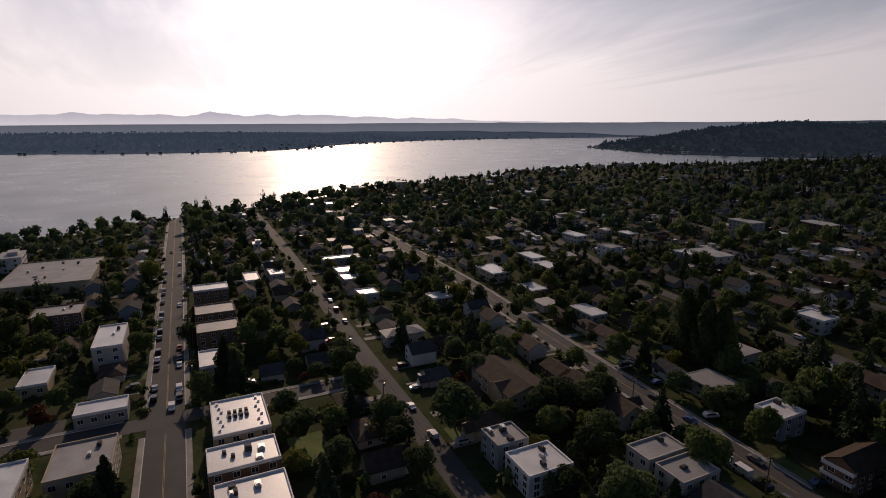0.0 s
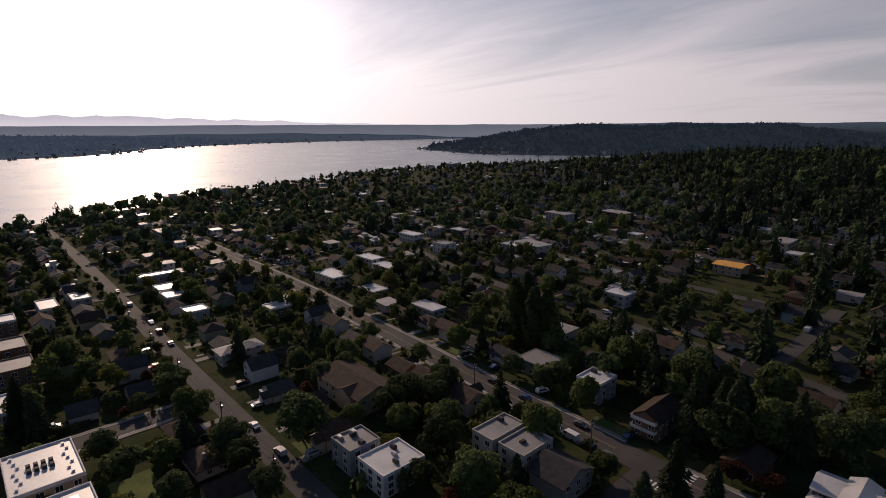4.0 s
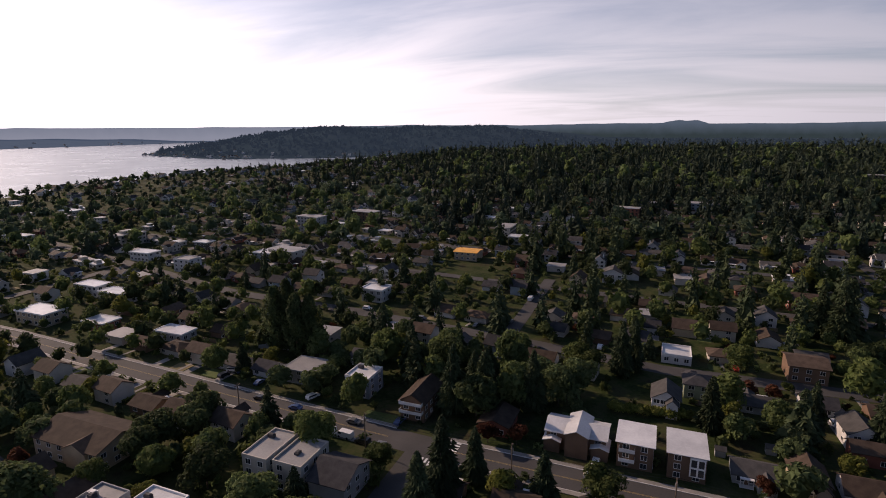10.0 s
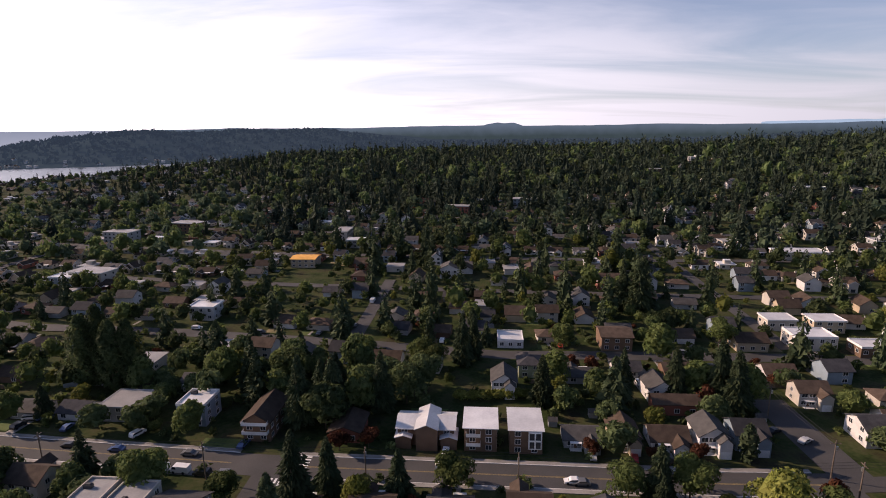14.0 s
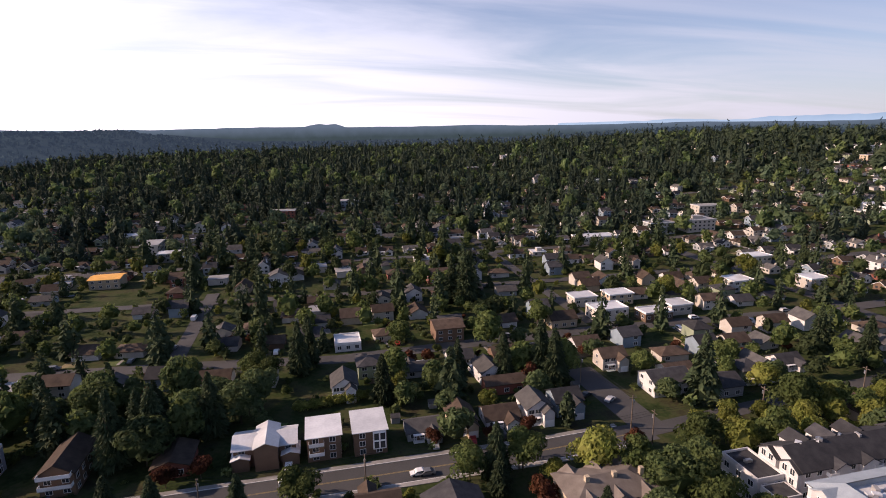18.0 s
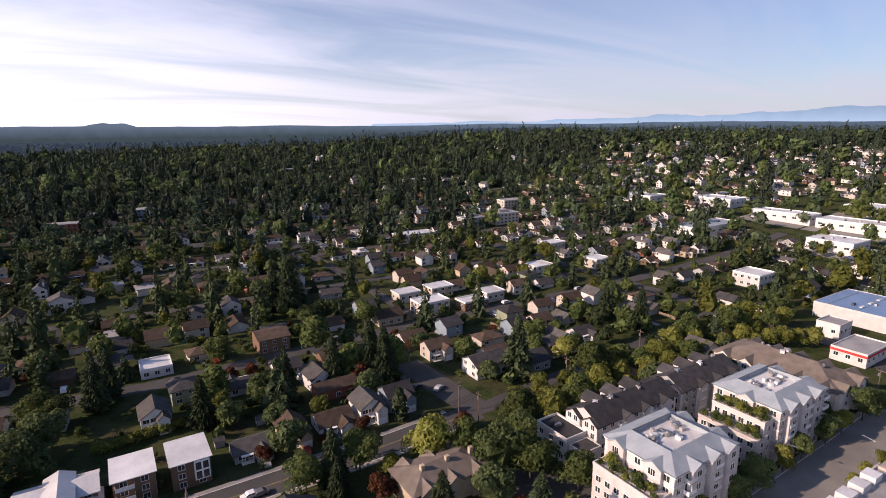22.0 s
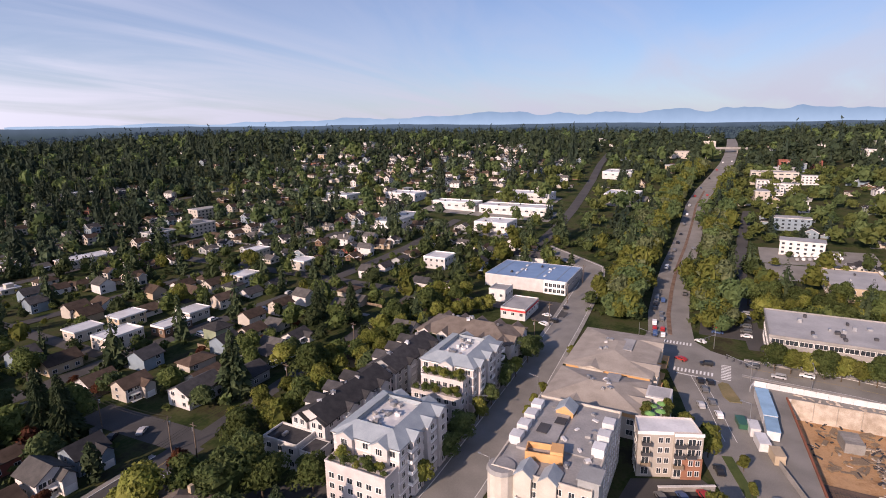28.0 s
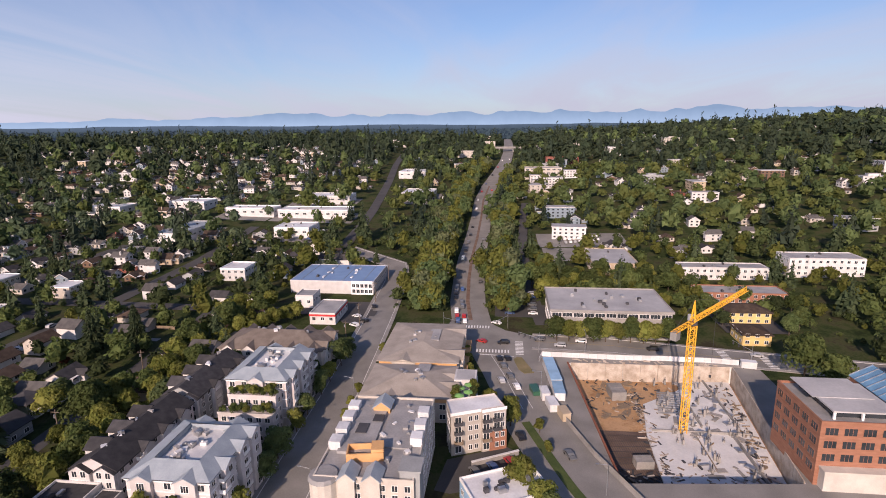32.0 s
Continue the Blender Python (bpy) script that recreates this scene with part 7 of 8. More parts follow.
WORDS = {CONCRETE.name: "concrete drives of the farther houses", LAWN.name: "front lawns of the farther houses", DRY.name: "dry back lawns of the farther houses", WOOD.name: "timber decks behind the farther houses", GLASS.name: "windows of the distant houses"}
for key, chunks in joined.items():
    nm = "far_roofs" if "shingle" in key or "roof" in key else "far_windows" if key == GLASS.name else "far_plots" if key in (CONCRETE.name, LAWN.name, DRY.name, WOOD.name) else "far_houses"
    tagged(new(nm, soup(nm, np.concatenate(chunks), 4, [bpy.data.materials[key]])), WORDS.get(key, ("roofs" if nm == "far_roofs" else "walls") + " of distant houses on the wooded slopes"), "houses", kind="stuff")

# ---------------------------------------------------------------- trees
def plates(cen, nrm, size, rng):
    """Small three-cornered leaf plates round points, square to nrm with much scatter."""
    n = len(cen)
    nrm = nrm + rng.normal(0, 0.38, (n, 3))
    nrm /= np.linalg.norm(nrm, axis=1)[:, None] + 1e-9
    u = np.cross(nrm, rng.normal(0, 1, (n, 3)))
    u /= np.linalg.norm(u, axis=1)[:, None] + 1e-9
    v = np.cross(nrm, u)
    out = []
    for k in range(3):
        a = (k * 2 * np.pi / 3 + rng.uniform(-0.5, 0.5, n))[:, None]
        out.append(cen + (u * np.cos(a) + v * np.sin(a)) * (size * rng.uniform(0.75, 1.6, n))[:, None])
    return np.stack(out, 1)


def broadleaf(seed, h, r, n, size, tall=1.0):
    """Crown plates of a rounded tree made of several lobes, foot at z = 0."""
    rng = np.random.default_rng(seed)
    k = 13
    base = h * 0.16
    ang = rng.uniform(0, 2 * np.pi, k)
    far = r * 0.62 * rng.uniform(0.3, 1, k)
    lob = np.stack([np.cos(ang) * far, np.sin(ang) * far, base + (h - base) * rng.uniform(0.22, 0.74, k)], 1)
    lob[0] = (0, 0, base + (h - base) * 0.74)
    rad = r * rng.uniform(0.30, 0.52, k)
    pick = rng.choice(k, n, p=rad ** 2 / (rad ** 2).sum())
    d = rng.normal(0, 1, (n, 3))
    d /= np.linalg.norm(d, axis=1)[:, None]
    d[:, 2] = np.where(d[:, 2] < -0.45, -d[:, 2], d[:, 2])
    cen = lob[pick] + d * (rad[pick] * rng.uniform(0.78, 1.08, n))[:, None] * np.array([1, 1, 0.85 * tall])
    cen[:, 2] = np.clip(cen[:, 2], base * 0.8, h)
    return plates(cen, d, size, rng)


def conifer(seed, h, r, n, size):
    """Boughs in ragged tufts: each plate runs from near the stem out to a drooping tip."""
    rng = np.random.default_rng(seed)
    u = rng.uniform(0, 1, n) ** 1.35
    a = rng.uniform(0, 2 * np.pi, n)
    z = h * (0.06 + 0.94 * u)
    tuft = rng.uniform(0.55, 1.12, (12, 9))
    R = r * (1 - u) ** 0.66 * np.minimum(1, 0.62 + 2.6 * u) * tuft[(u * 11.9).astype(int), (a / (2 * np.pi) * 8.99).astype(int)] + 0.2
    rad = np.stack([np.cos(a), np.sin(a), np.zeros(n)], 1)
    side = np.stack([-np.sin(a), np.cos(a), np.zeros(n)], 1)
    q0 = rng.uniform(0.15, 0.75, n)
    L = np.minimum(1.0, q0 + rng.uniform(0.25, 0.55, n))
    foot = rad * (R * q0)[:, None]
    foot[:, 2] = z + R * (0.12 - 0.22 * q0)
    tip = rad * (R * L)[:, None]
    tip[:, 2] = z + R * (0.12 - 0.22 * L) - R * rng.uniform(-0.10, 0.26, n)
    W = (size * (0.4 + 0.6 * (1 - u)) * rng.uniform(0.6, 1.3, n))[:, None]
    tilt = rng.normal(0, 0.55, (n, 1)) * W * np.array([[0, 0, 1.0]])
    return np.stack([foot - side * W * 0.6 + tilt, tip + side * W * rng.normal(0, 0.4, (n, 1)), foot + side * W * 0.6 - tilt], 1)


def poplar(seed, h, r, n, size):
    rng = np.random.default_rng(seed)
    u = rng.uniform(0, 1, n)
    a = rng.uniform(0, 2 * np.pi, n)
    R = r * np.sin(np.pi * (0.12 + 0.86 * u)) ** 0.7 * (1 + 0.2 * np.sin(a * 4 + u * 14)) * rng.uniform(0.7, 1.05, n)
    rad = np.stack([np.cos(a), np.sin(a), np.full(n, 0.5)], 1)
    cen = rad * R[:, None]
    cen[:, 2] = h * (0.07 + 0.93 * u)
    return plates(cen, rad, size, rng)


def core(h, r, pointed, n=6, rings=3):
    """A rough inner body of three-cornered faces, so that no sky shows through the middle of a crown."""
    R = []
    z0 = h * (0.12 if pointed else 0.3)
    for k in range(rings):
        t = k / (rings - 1)
        rr = r * (0.42 * (1 - t) + 0.02 if pointed else 0.62 * math.sin(math.pi * (0.22 + 0.60 * t)))
        z = z0 + (h * 0.80 - z0) * t
        R.append([(rr * (1 + 0.2 * math.sin(i * 2.4 + k * 1.7 + h)) * math.cos(i * 2 * math.pi / n + k * 0.3), rr * (1 + 0.2 * math.sin(i * 2.4 + k * 1.7 + h)) * math.sin(i * 2 * math.pi / n + k * 0.3), z + 0.04 * h * math.sin(i * 3.1 + k)) for i in range(n)])
    s = []
    for k in range(rings - 1):
        for i in range(n):
            j = (i + 1) % n
            s += [R[k][i], R[k][j], R[k + 1][j], R[k][i], R[k + 1][j], R[k + 1][i]]
    return np.array(s)


def crown_array(kind, seed, h, r, n, size, n_core=6, rings=3):
    q = {"broad": broadleaf, "conifer": conifer, "poplar": poplar}[kind](seed, h, r, n, size).reshape(-1, 3)
    return np.concatenate([q, core(h, r, kind == "conifer", n_core, rings)]) if n_core else q


TREES = {}


def tree_proto(key, kind, seed, h, r, n, size, mat, label, category):
    TREES[key] = dict(kind=kind, seed=seed, h=h, r=r, n=n, size=size, mat=mat, label=label, category=category, ob=None)


tree_proto("maple", "broad", 1, 11, 5.4, 2500, 0.36, LEAF, "green broadleaf garden tree with a rounded crown", "tree")
tree_proto("maple2", "broad", 2, 9, 4.6, 2000, 0.34, LEAF_D, "deep green broadleaf tree with an uneven crown", "tree")
tree_proto("lime", "broad", 3, 8, 3.9, 1700, 0.31, LEAF_Y, "yellow-green broadleaf tree in sunlight", "tree")
tree_proto("plum", "broad", 4, 6, 3.0, 1000, 0.32, LEAF_R, "dark red plum tree", "tree")
tree_proto("olive", "broad", 5, 12, 5.2, 2400, 0.36, LEAF_O, "tall olive-coloured broadleaf tree", "tree")
tree_proto("shrub", "broad", 6, 2.6, 1.9, 420, 0.26, LEAF, "rounded green garden shrub", "shrub")
tree_proto("shrub2", "broad", 7, 3.2, 2.2, 480, 0.27, LEAF_Y, "bright green garden shrub", "shrub")
tree_proto("fir", "conifer", 8, 20, 5.6, 3200, 0.85, NEEDLE, "tall dark conifer with drooping branches", "conifer")
tree_proto("fir2", "conifer", 9, 15, 4.7, 2500, 0.78, NEEDLE, "dark pointed garden conifer tree", "conifer")
tree_proto("cypress", "poplar", 10, 8, 1.5, 700, 0.30, NEEDLE, "narrow columnar dark evergreen tree", "conifer")
tree_proto("poplar", "poplar", 11, 25, 4.0, 2300, 0.48, LEAF_D, "very tall dense poplar", "tree")
tree_proto("street", "broad", 12, 7, 2.5, 1100, 0.27, LEAF_Y, "slender yellow-green street tree", "tree")
NEAR_TREES = []


def tree(key, x, y, sc=1.0, rz=None, group="garden trees", up=0.0):
    t = TREES[key]
    if rz is None:
        rz = (x * 37.1 + y * 91.7) % 360
    m = pose(x, y, gz(x, y) + up, 0, 0, rz)
    NEAR_TREES.append((x, y, t["r"] * sc * 0.7))
    if t["ob"] is None:
        root = thing("shrub" if t["category"] == "shrub" else "tree", t["label"], t["category"], group, m)
        h, r = t["h"], t["r"]
        tr = Shape().tube((0, 0, -0.6), (0.1, 0, h * 0.4), 0.035 * h * 0.6, 0.022 * h * 0.6, 7)
        for k in range(4):
            a = k * 1.7 + t["seed"]
            tr.tube((0.1, 0, h * (0.26 + 0.04 * k)), (math.cos(a) * r * 0.5, math.sin(a) * r * 0.5, h * (0.5 + 0.07 * k)), 0.010 * h, 0.003 * h, 5)
        tr.tube((0.1, 0, h * 0.4), (0, 0, h * 0.88), 0.022 * h * 0.6, 0.002 * h, 6)
        part("trunk", tr, TRUNK, root)
        part("crown", soup("crown", crown_array(t["kind"], t["seed"], h, r, t["n"], t["size"]), 3, [t["mat"]]), [], root)
        t["ob"] = root
        root.scale = (sc, sc, sc)
        t["sc"] = sc
        return root
    ob = copy_thing(t["ob"], m)
    ob.scale = (sc, sc, sc * (0.92 + 0.16 * ((x * 7.3 + y * 3.1) % 1)))
    return ob


# trees with a place of their own
for x, y, s in ((-139, 166, 1.1), (-134, 168, 1.2), (-128, 165, 1.12), (-123, 167, 1.0)):
    tree("poplar", x, y, s, group="row of tall poplars")


def planted(rows):
    for key, x, y, h in rows:
        tree(key, x, y, h / TREES[key]["h"])


planted([("maple", -160, 44, 14), ("fir", -188, 6, 19), ("fir2", -184, 9, 15), ("maple", -229, 22, 15), ("lime", -203, 33, 10), ("maple", 259.5, -135, 10), ("maple2", 259.5, -127, 9), ("maple", 238, -128, 11), ("olive", 232, -121, 10), ("maple", 260, -97, 10), ("maple2", 240, -97, 8), ("maple2", -131, 65, 16), ("maple", -126, 78, 10),
         ("maple2", -136, 46, 12), ("maple2", -128, 46, 11), ("maple2", -114, 47, 9), ("maple2", -126, 99, 13), ("maple2", -121, 106, 12), ("maple2", -124, 91, 11), ("fir2", -139, 147, 12), ("maple2", -100, 90, 13),
         ("fir2", -138, -24, 13), ("maple", -229, -22, 12), ("lime", -345, -23, 14), ("maple", -261, -70, 14)])
planted([("fir", -44, 108, 22), ("fir", -47, 152, 23), ("fir", -52, 156, 20), ("olive", -65, 168, 18), ("fir2", -21, 116, 14), ("maple", -63, 112, 9), ("lime", -31, 113, 9), ("maple2", -123, 113, 12),
         ("fir", -9, 194, 20), ("maple", -21, 187, 14), ("fir2", 18, 165, 16), ("fir", 44, 168, 16), ("fir", 61, 169, 20), ("fir2", -6, 222, 14), ("maple", 31, 211, 12), ("maple", 95, 218, 13), ("fir", 82, 284, 24)])
planted([("lime", 66, 113, 15), ("olive", 78, 98, 17), ("maple", 84, 93, 14), ("maple", 75, 108, 13), ("maple2", 70, 90, 12), ("olive", 88, 103, 13), ("fir2", 40, 112, 12), ("fir", 74, 167, 22), ("fir", 77, 162, 22), ("fir", 72, 256, 28), ("fir", 66, 262, 24),
         ("olive", -70, 179, 15), ("maple", -24, 190, 12), ("fir", -5, 200, 18), ("olive", 70, 222, 12), ("lime", 172, 233, 13), ("lime", 238, 254, 14), ("maple", 143, 158, 12), ("fir", 65, 181, 14),
         ("fir", 191, 164, 18), ("fir", 193, 146, 20), ("lime", 143, 141, 11), ("plum", 29, 137, 5), ("plum", 45, 135, 5), ("plum", -41, 135, 7), ("plum", 57, 136, 5), ("plum", -33, 137, 6)])
for k in range(40):
    tree(["lime", "maple", "street", "lime", "lime"][k % 5], 95 + 3.9 * k, 109 + (k % 3) * 6.5 + 0.12 * k, 1.0 + 0.12 * (k % 4), group="trees behind the apartments")
for k in range(9):
    tree("olive" if k % 3 else "street", 104 + 11.5 * k + (k % 2) * 2, 59.8, 0.68 + 0.07 * (k % 4) if k % 3 else 1.25, group="street trees")
for k in range(5):
    tree("lime", 214 + 5.5 * k, 96 - 3.0 * k + 12, 1.0 + 0.08 * (k % 3), group="yellow-green trees beside the shops")
for k in range(10):
    tree("lime" if k % 3 else "maple", 217.5 + 0.6 * (k % 2), -68 + 5.0 * k, 1.0 + 0.1 * (k % 3), group="trees before the office")
for k in range(16):
    tree(["lime", "lime", "maple"][k % 3], 262 + (k % 4) * 11, -78 + 6.2 * k * 0.9, 1.05 + 0.1 * (k % 3), group="yellow-green trees behind the office")
for k in range(22):
    x, y = 288 + (k % 4) * 8.5 + (k % 3), -20 - 3.4 * k
    if not in_foot(x, y, 2.0):
        tree(["lime", "lime", "maple"][k % 3], x, y, 0.95 + 0.1 * (k % 3), group="yellow-green trees behind the office")
for key, x, y, h in (("maple2", -48, 146, 16), ("maple2", -40, 151, 17), ("fir", -33, 157, 20), ("maple2", -26, 163, 14), ("olive", -41, 163, 15), ("maple2", -33, 170, 14), ("fir", -56, 147, 22), ("maple2", -21, 172, 13), ("fir2", -50, 166, 16)):
    if not in_foot(x, y, 2.0) and not on_road(x, y, 1.0):
        tree(key, x, y, h / TREES[key]["h"], group="dark trees between two avenues")
for k, (x, y, z) in enumerate(BEDS):
    tree(["shrub", "shrub2", "shrub"][k % 3], x, y, 0.55 + 0.16 * (k % 4), group="terrace planting", up=z)
for key, x, y, sc in (("lime", 118.6, -5.6, 1.25), ("lime", 113.5, -9.5, 1.1), ("maple", 108, -12, 0.8), ("street", 149.4, -3.2, 1.45), ("street", 146.6, -11.6, 0.75), ("cypress", 151, -1.6, 1.1), ("street", 160, 3.4, 1.0), ("street", 136, -13.2, 0.6)):
    tree(key, x, y, sc, group="trees beside the arterial road")
for k in range(12):
    tree("shrub2", -9 + 2.0 * k, 166 + 0.25 * k, 1.1, group="clipped yellow-green hedge")
for x, y in ((176, 11), (184, 11), (192, 12), (200, 13), (148, 47), (156, 47.5), (164, 47), (200, 46.5), (207, 44), (150, 8)):
    tree("street", x, y, 0.7, group="street trees")
for x, y, s in ((192, -107, 1.5), (184, -112, 1.3), (160, -138, 1.6), (172, -150, 1.5), (178, -132, 1.2)):
    tree("maple", x, y, s, group="large trees behind the brick office")

tr_rng = random.Random(5)


def wooded(x, y):
    """Share of tree cover and of conifers by place."""
    r = math.hypot(x, y)
    c = math.degrees(math.atan2(x, y)) % 360
    c = c + 360 if c < 180 else c
    if 20 < x < 250 and -140 < y < 60:
        return 0.0, 0.0
    if -100 < x < 60 and -80 < y < 60:
        return 0.0, 0.0
    if 200 < x < 276 and 56 < y < 112:
        return 0.0, 0.0
    if 385 < x < 620 and 118 < y < 262:
        return 0.34, 0.06                    # open yards round the workshops
    if 384 < x < 428 and -92 < y < -24 or 348 < x < 390 and -52 < y < -24:
        return 0.04, 0.0                     # asphalt yards with parked vans
    if 225 < x < 640 and -9 < y < 54:
        return 1.0, 0.1                      # wooded banks of the arterial road
    if -120 < x < 90 and 150 < y < 206:
        return (0.25 if -18 < x < 22 and y < 200 else 1.0), 0.13   # thick garden belt between two avenues
    dens, con = 0.74, 0.14
    if x > 85 and y > 128 and r < 345:
        dens, con = 0.54, 0.16
        if r > 215:
            return dens, con
    if r > 215:
        dens, con = 0.66, 0.18
    if 336 < c < 402 and r > 400:
        dens, con = 0.76 + 0.24 * min(1, (r - 400) / 200), 0.30 + 0.40 * min(1, (r - 400) / 150)
    if c < 336 and r > 215:
        dens, con = 0.86, 0.08
    if 396 <= c < 447 and r > 330:
        dens, con = 0.57, 0.24
    if c >= 447:
        dens, con = 0.72, 0.08
        if 255 < x < 382 and -98 < y < -2:
            dens = 0.92 if x < 318 or y > -28 else 0.2
    if r > 700:
        dens, con = max(dens, 0.55 if c < 320 else 0.8), (0.16 if c < 320 else 0.62 if c < 402 else 0.45) if c < 440 else 0.24
    if 408 < c < 432 and 640 < r < 1050:
        dens, con = 0.5, 0.3
    return dens, con


def free(x, y, pad):
    return not (on_road(x, y, pad) or in_foot(x, y, pad) or (PIT_BOX[0] - 6 < x < PIT_BOX[1] + 6 and PIT_BOX[2] - 6 < y < PIT_BOX[3] + 6))


def scatter(r0, r1, step, c0=236.0, c1=492.0):
    out = []
    n = int(r1 / step) + 1
    for i in range(-n, n + 1):
        for j in range(-n, n + 1):
            x, y = (i + tr_rng.uniform(-0.45, 0.45)) * step, (j + tr_rng.uniform(-0.45, 0.45)) * step
            r = math.hypot(x, y)
            if not r0 <= r < r1:
                continue
            c = math.degrees(math.atan2(x, y)) % 360
            c = c + 360 if c < 180 else c
            if not c0 < c < c1:
                continue
            dens, con = wooded(x, y)
            if tr_rng.random() < dens:
                out.append((x, y, con))
    return out


def stand(name, label, spots, protos, mat, big=1.0, category="trees"):
    """Many trees joined into one, for woods and gardens that nobody could count."""
    rng = np.random.default_rng(len(spots) + 3)
    if not spots:
        return
    chunks = []
    sp = np.array(spots)
    pick = rng.integers(0, len(protos), len(sp))
    zz = land(sp[:, 0], sp[:, 1])
    for k, base in enumerate(protos):
        idx = np.where(pick == k)[0]
        a = rng.uniform(0, 2 * np.pi, len(idx))
        sc = sp[idx, 2] * rng.uniform(0.75, 1.25, len(idx)) * big
        sz = sc * rng.uniform(0.85, 1.2, len(idx))
        ca, sa = np.cos(a) * sc, np.sin(a) * sc
        X = base[None, :, 0] * ca[:, None] - base[None, :, 1] * sa[:, None] + sp[idx, 0][:, None]
        Y = base[None, :, 0] * sa[:, None] + base[None, :, 1] * ca[:, None] + sp[idx, 1][:, None]
        Zc = base[None, :, 2] * sz[:, None] + zz[idx][:, None] - 0.3
        chunks.append(np.stack([X, Y, Zc], -1).reshape(-1, 3))
    me = soup(name, np.concatenate(chunks), 3, [mat])
    tagged(new(name, me), label, category, kind="stuff")


# shrubs and small red-leaved trees round the nearest houses
gr = random.Random(91)
planted_n = 0
for hx, hy, _ in SPOTS[:120]:
    if hx < -130 or hy < 60 or planted_n >= 84:
        continue
    a = gr.uniform(0, 6.28)
    for q in (0, 1):
        x, y = hx + 9.0 * math.cos(a + q * 2.2), hy + 8.5 * math.sin(a + q * 2.2)
        if on_road(x, y, 1.0) or in_foot(x, y, 0.5):
            continue
        k = gr.choice(["shrub", "shrub2", "shrub", "plum"])
        tree(k, x, y, gr.uniform(0.6, 1.1) if k != "plum" else gr.uniform(0.4, 0.75), group="garden shrubs")
        planted_n += 1

spill = {}
near_spots = sorted(scatter(92, 215, 7.4), key=lambda q: math.hypot(q[0], q[1]))
count = {"tree": sum(1 for o in scene.objects if o.name.split(".")[0] == "tree")}
for x, y, con in near_spots:
    q = tr_rng.random()
    if q < con:
        k = tr_rng.choice(["fir", "fir2", "fir2", "cypress"])
    else:
        k = tr_rng.choice(["maple", "maple2", "maple2", "lime", "maple2", "olive", "shrub", "plum", "shrub", "maple"])
    if not free(x, y, min(2.2, TREES[k]["r"] * 0.4)) or any(math.hypot(x - a, y - b) < q + 2.0 for a, b, q in NEAR_TREES):
        continue
    sc = tr_rng.uniform(0.75, 1.15) if x < -100 else tr_rng.uniform(0.85, 1.3)
    if count["tree"] < 290 or k == "shrub":
        tree(k, x, y, sc)
        count["tree"] += k != "shrub"
    else:
        spill.setdefault(k, []).append((x, y, sc))
        NEAR_TREES.append((x, y, TREES[k]["r"] * sc * 0.7))
for k, spots in spill.items():
    t = TREES[k]
    stand("garden_trees", t["label"] + "s between the houses", spots, [crown_array(t["kind"], t["seed"] + 20 + j, t["h"], t["r"], int(t["n"] * 0.36), t["size"] * 1.7) for j in range(2)], t["mat"])


def woods(r0, r1, step, nb, nc, sb, sc_, tag, pad, thin=0.0, shrubs=0.2, big=1.0, n_core=5):
    sets = {"g": [], "y": [], "d": [], "o": [], "n": []}
    for x, y, con in scatter(r0, r1, step):
        if tr_rng.random() < thin or gz(x, y) < LAKE_Z + 2.0:
            continue
        if not free(x, y, pad):
            continue
        lakeside = math.degrees(math.atan2(x, y)) % 360
        low_ = (0.82 if r0 < 700 else 0.5) if 240 < lakeside < 325 else (0.92 if r0 < 700 else 0.75) if 325 <= lakeside < 338 else 1.0
        if tr_rng.random() < con:
            sets["n"].append((x, y, tr_rng.choice([0.6, 0.8, 0.95, 1.15]) * low_))
        else:
            sunny = x > 225 and -0.85 * x < y < 0.42 * x and r0 < 700
            sets[tr_rng.choice("gyyogy" if sunny else "ddgdddgo" if x < 0.9 * y and r0 > 400 else "ggggdddoy" if r0 < 700 else "dddddddgo")].append((x, y, tr_rng.choice([0.4, 0.55, 0.7, 0.85, 1.0] if r0 < 400 else [0.55, 0.7, 0.85, 1.0, 1.2]) if tr_rng.random() > shrubs else 0.3))
            key_ = next(k for k in sets if sets[k] and sets[k][-1][:2] == (x, y))
            sets[key_][-1] = (x, y, sets[key_][-1][2] * low_)
    B = [crown_array("broad", 40 + k, 11, 5.0, nb, sb, n_core) for k in range(5)]
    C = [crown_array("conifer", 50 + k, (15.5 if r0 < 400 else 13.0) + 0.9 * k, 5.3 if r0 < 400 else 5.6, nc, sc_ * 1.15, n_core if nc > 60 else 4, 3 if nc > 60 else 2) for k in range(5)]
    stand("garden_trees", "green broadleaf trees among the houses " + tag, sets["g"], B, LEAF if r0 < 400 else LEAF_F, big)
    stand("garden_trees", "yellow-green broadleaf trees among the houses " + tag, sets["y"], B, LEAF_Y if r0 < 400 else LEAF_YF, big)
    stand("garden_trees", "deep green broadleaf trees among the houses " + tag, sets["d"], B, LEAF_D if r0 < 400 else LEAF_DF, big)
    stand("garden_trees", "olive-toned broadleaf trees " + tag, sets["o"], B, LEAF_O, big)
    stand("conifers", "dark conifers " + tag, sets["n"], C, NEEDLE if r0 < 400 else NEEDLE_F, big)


woods(215, 420, 9.0, 170, 215, 0.80, 1.6, "in the middle distance", -0.8, 0.0, big=1.15)
woods(420, 760, 12.4, 76, 92, 1.25, 2.4, "farther up the slope", -0.8, 0.0, big=1.3, n_core=4)
woods(760, 1500, 16.5, 34, 40, 1.9, 3.4, "on the wooded hill", 0.0, 0.0, shrubs=0.05, big=1.6, n_core=4)

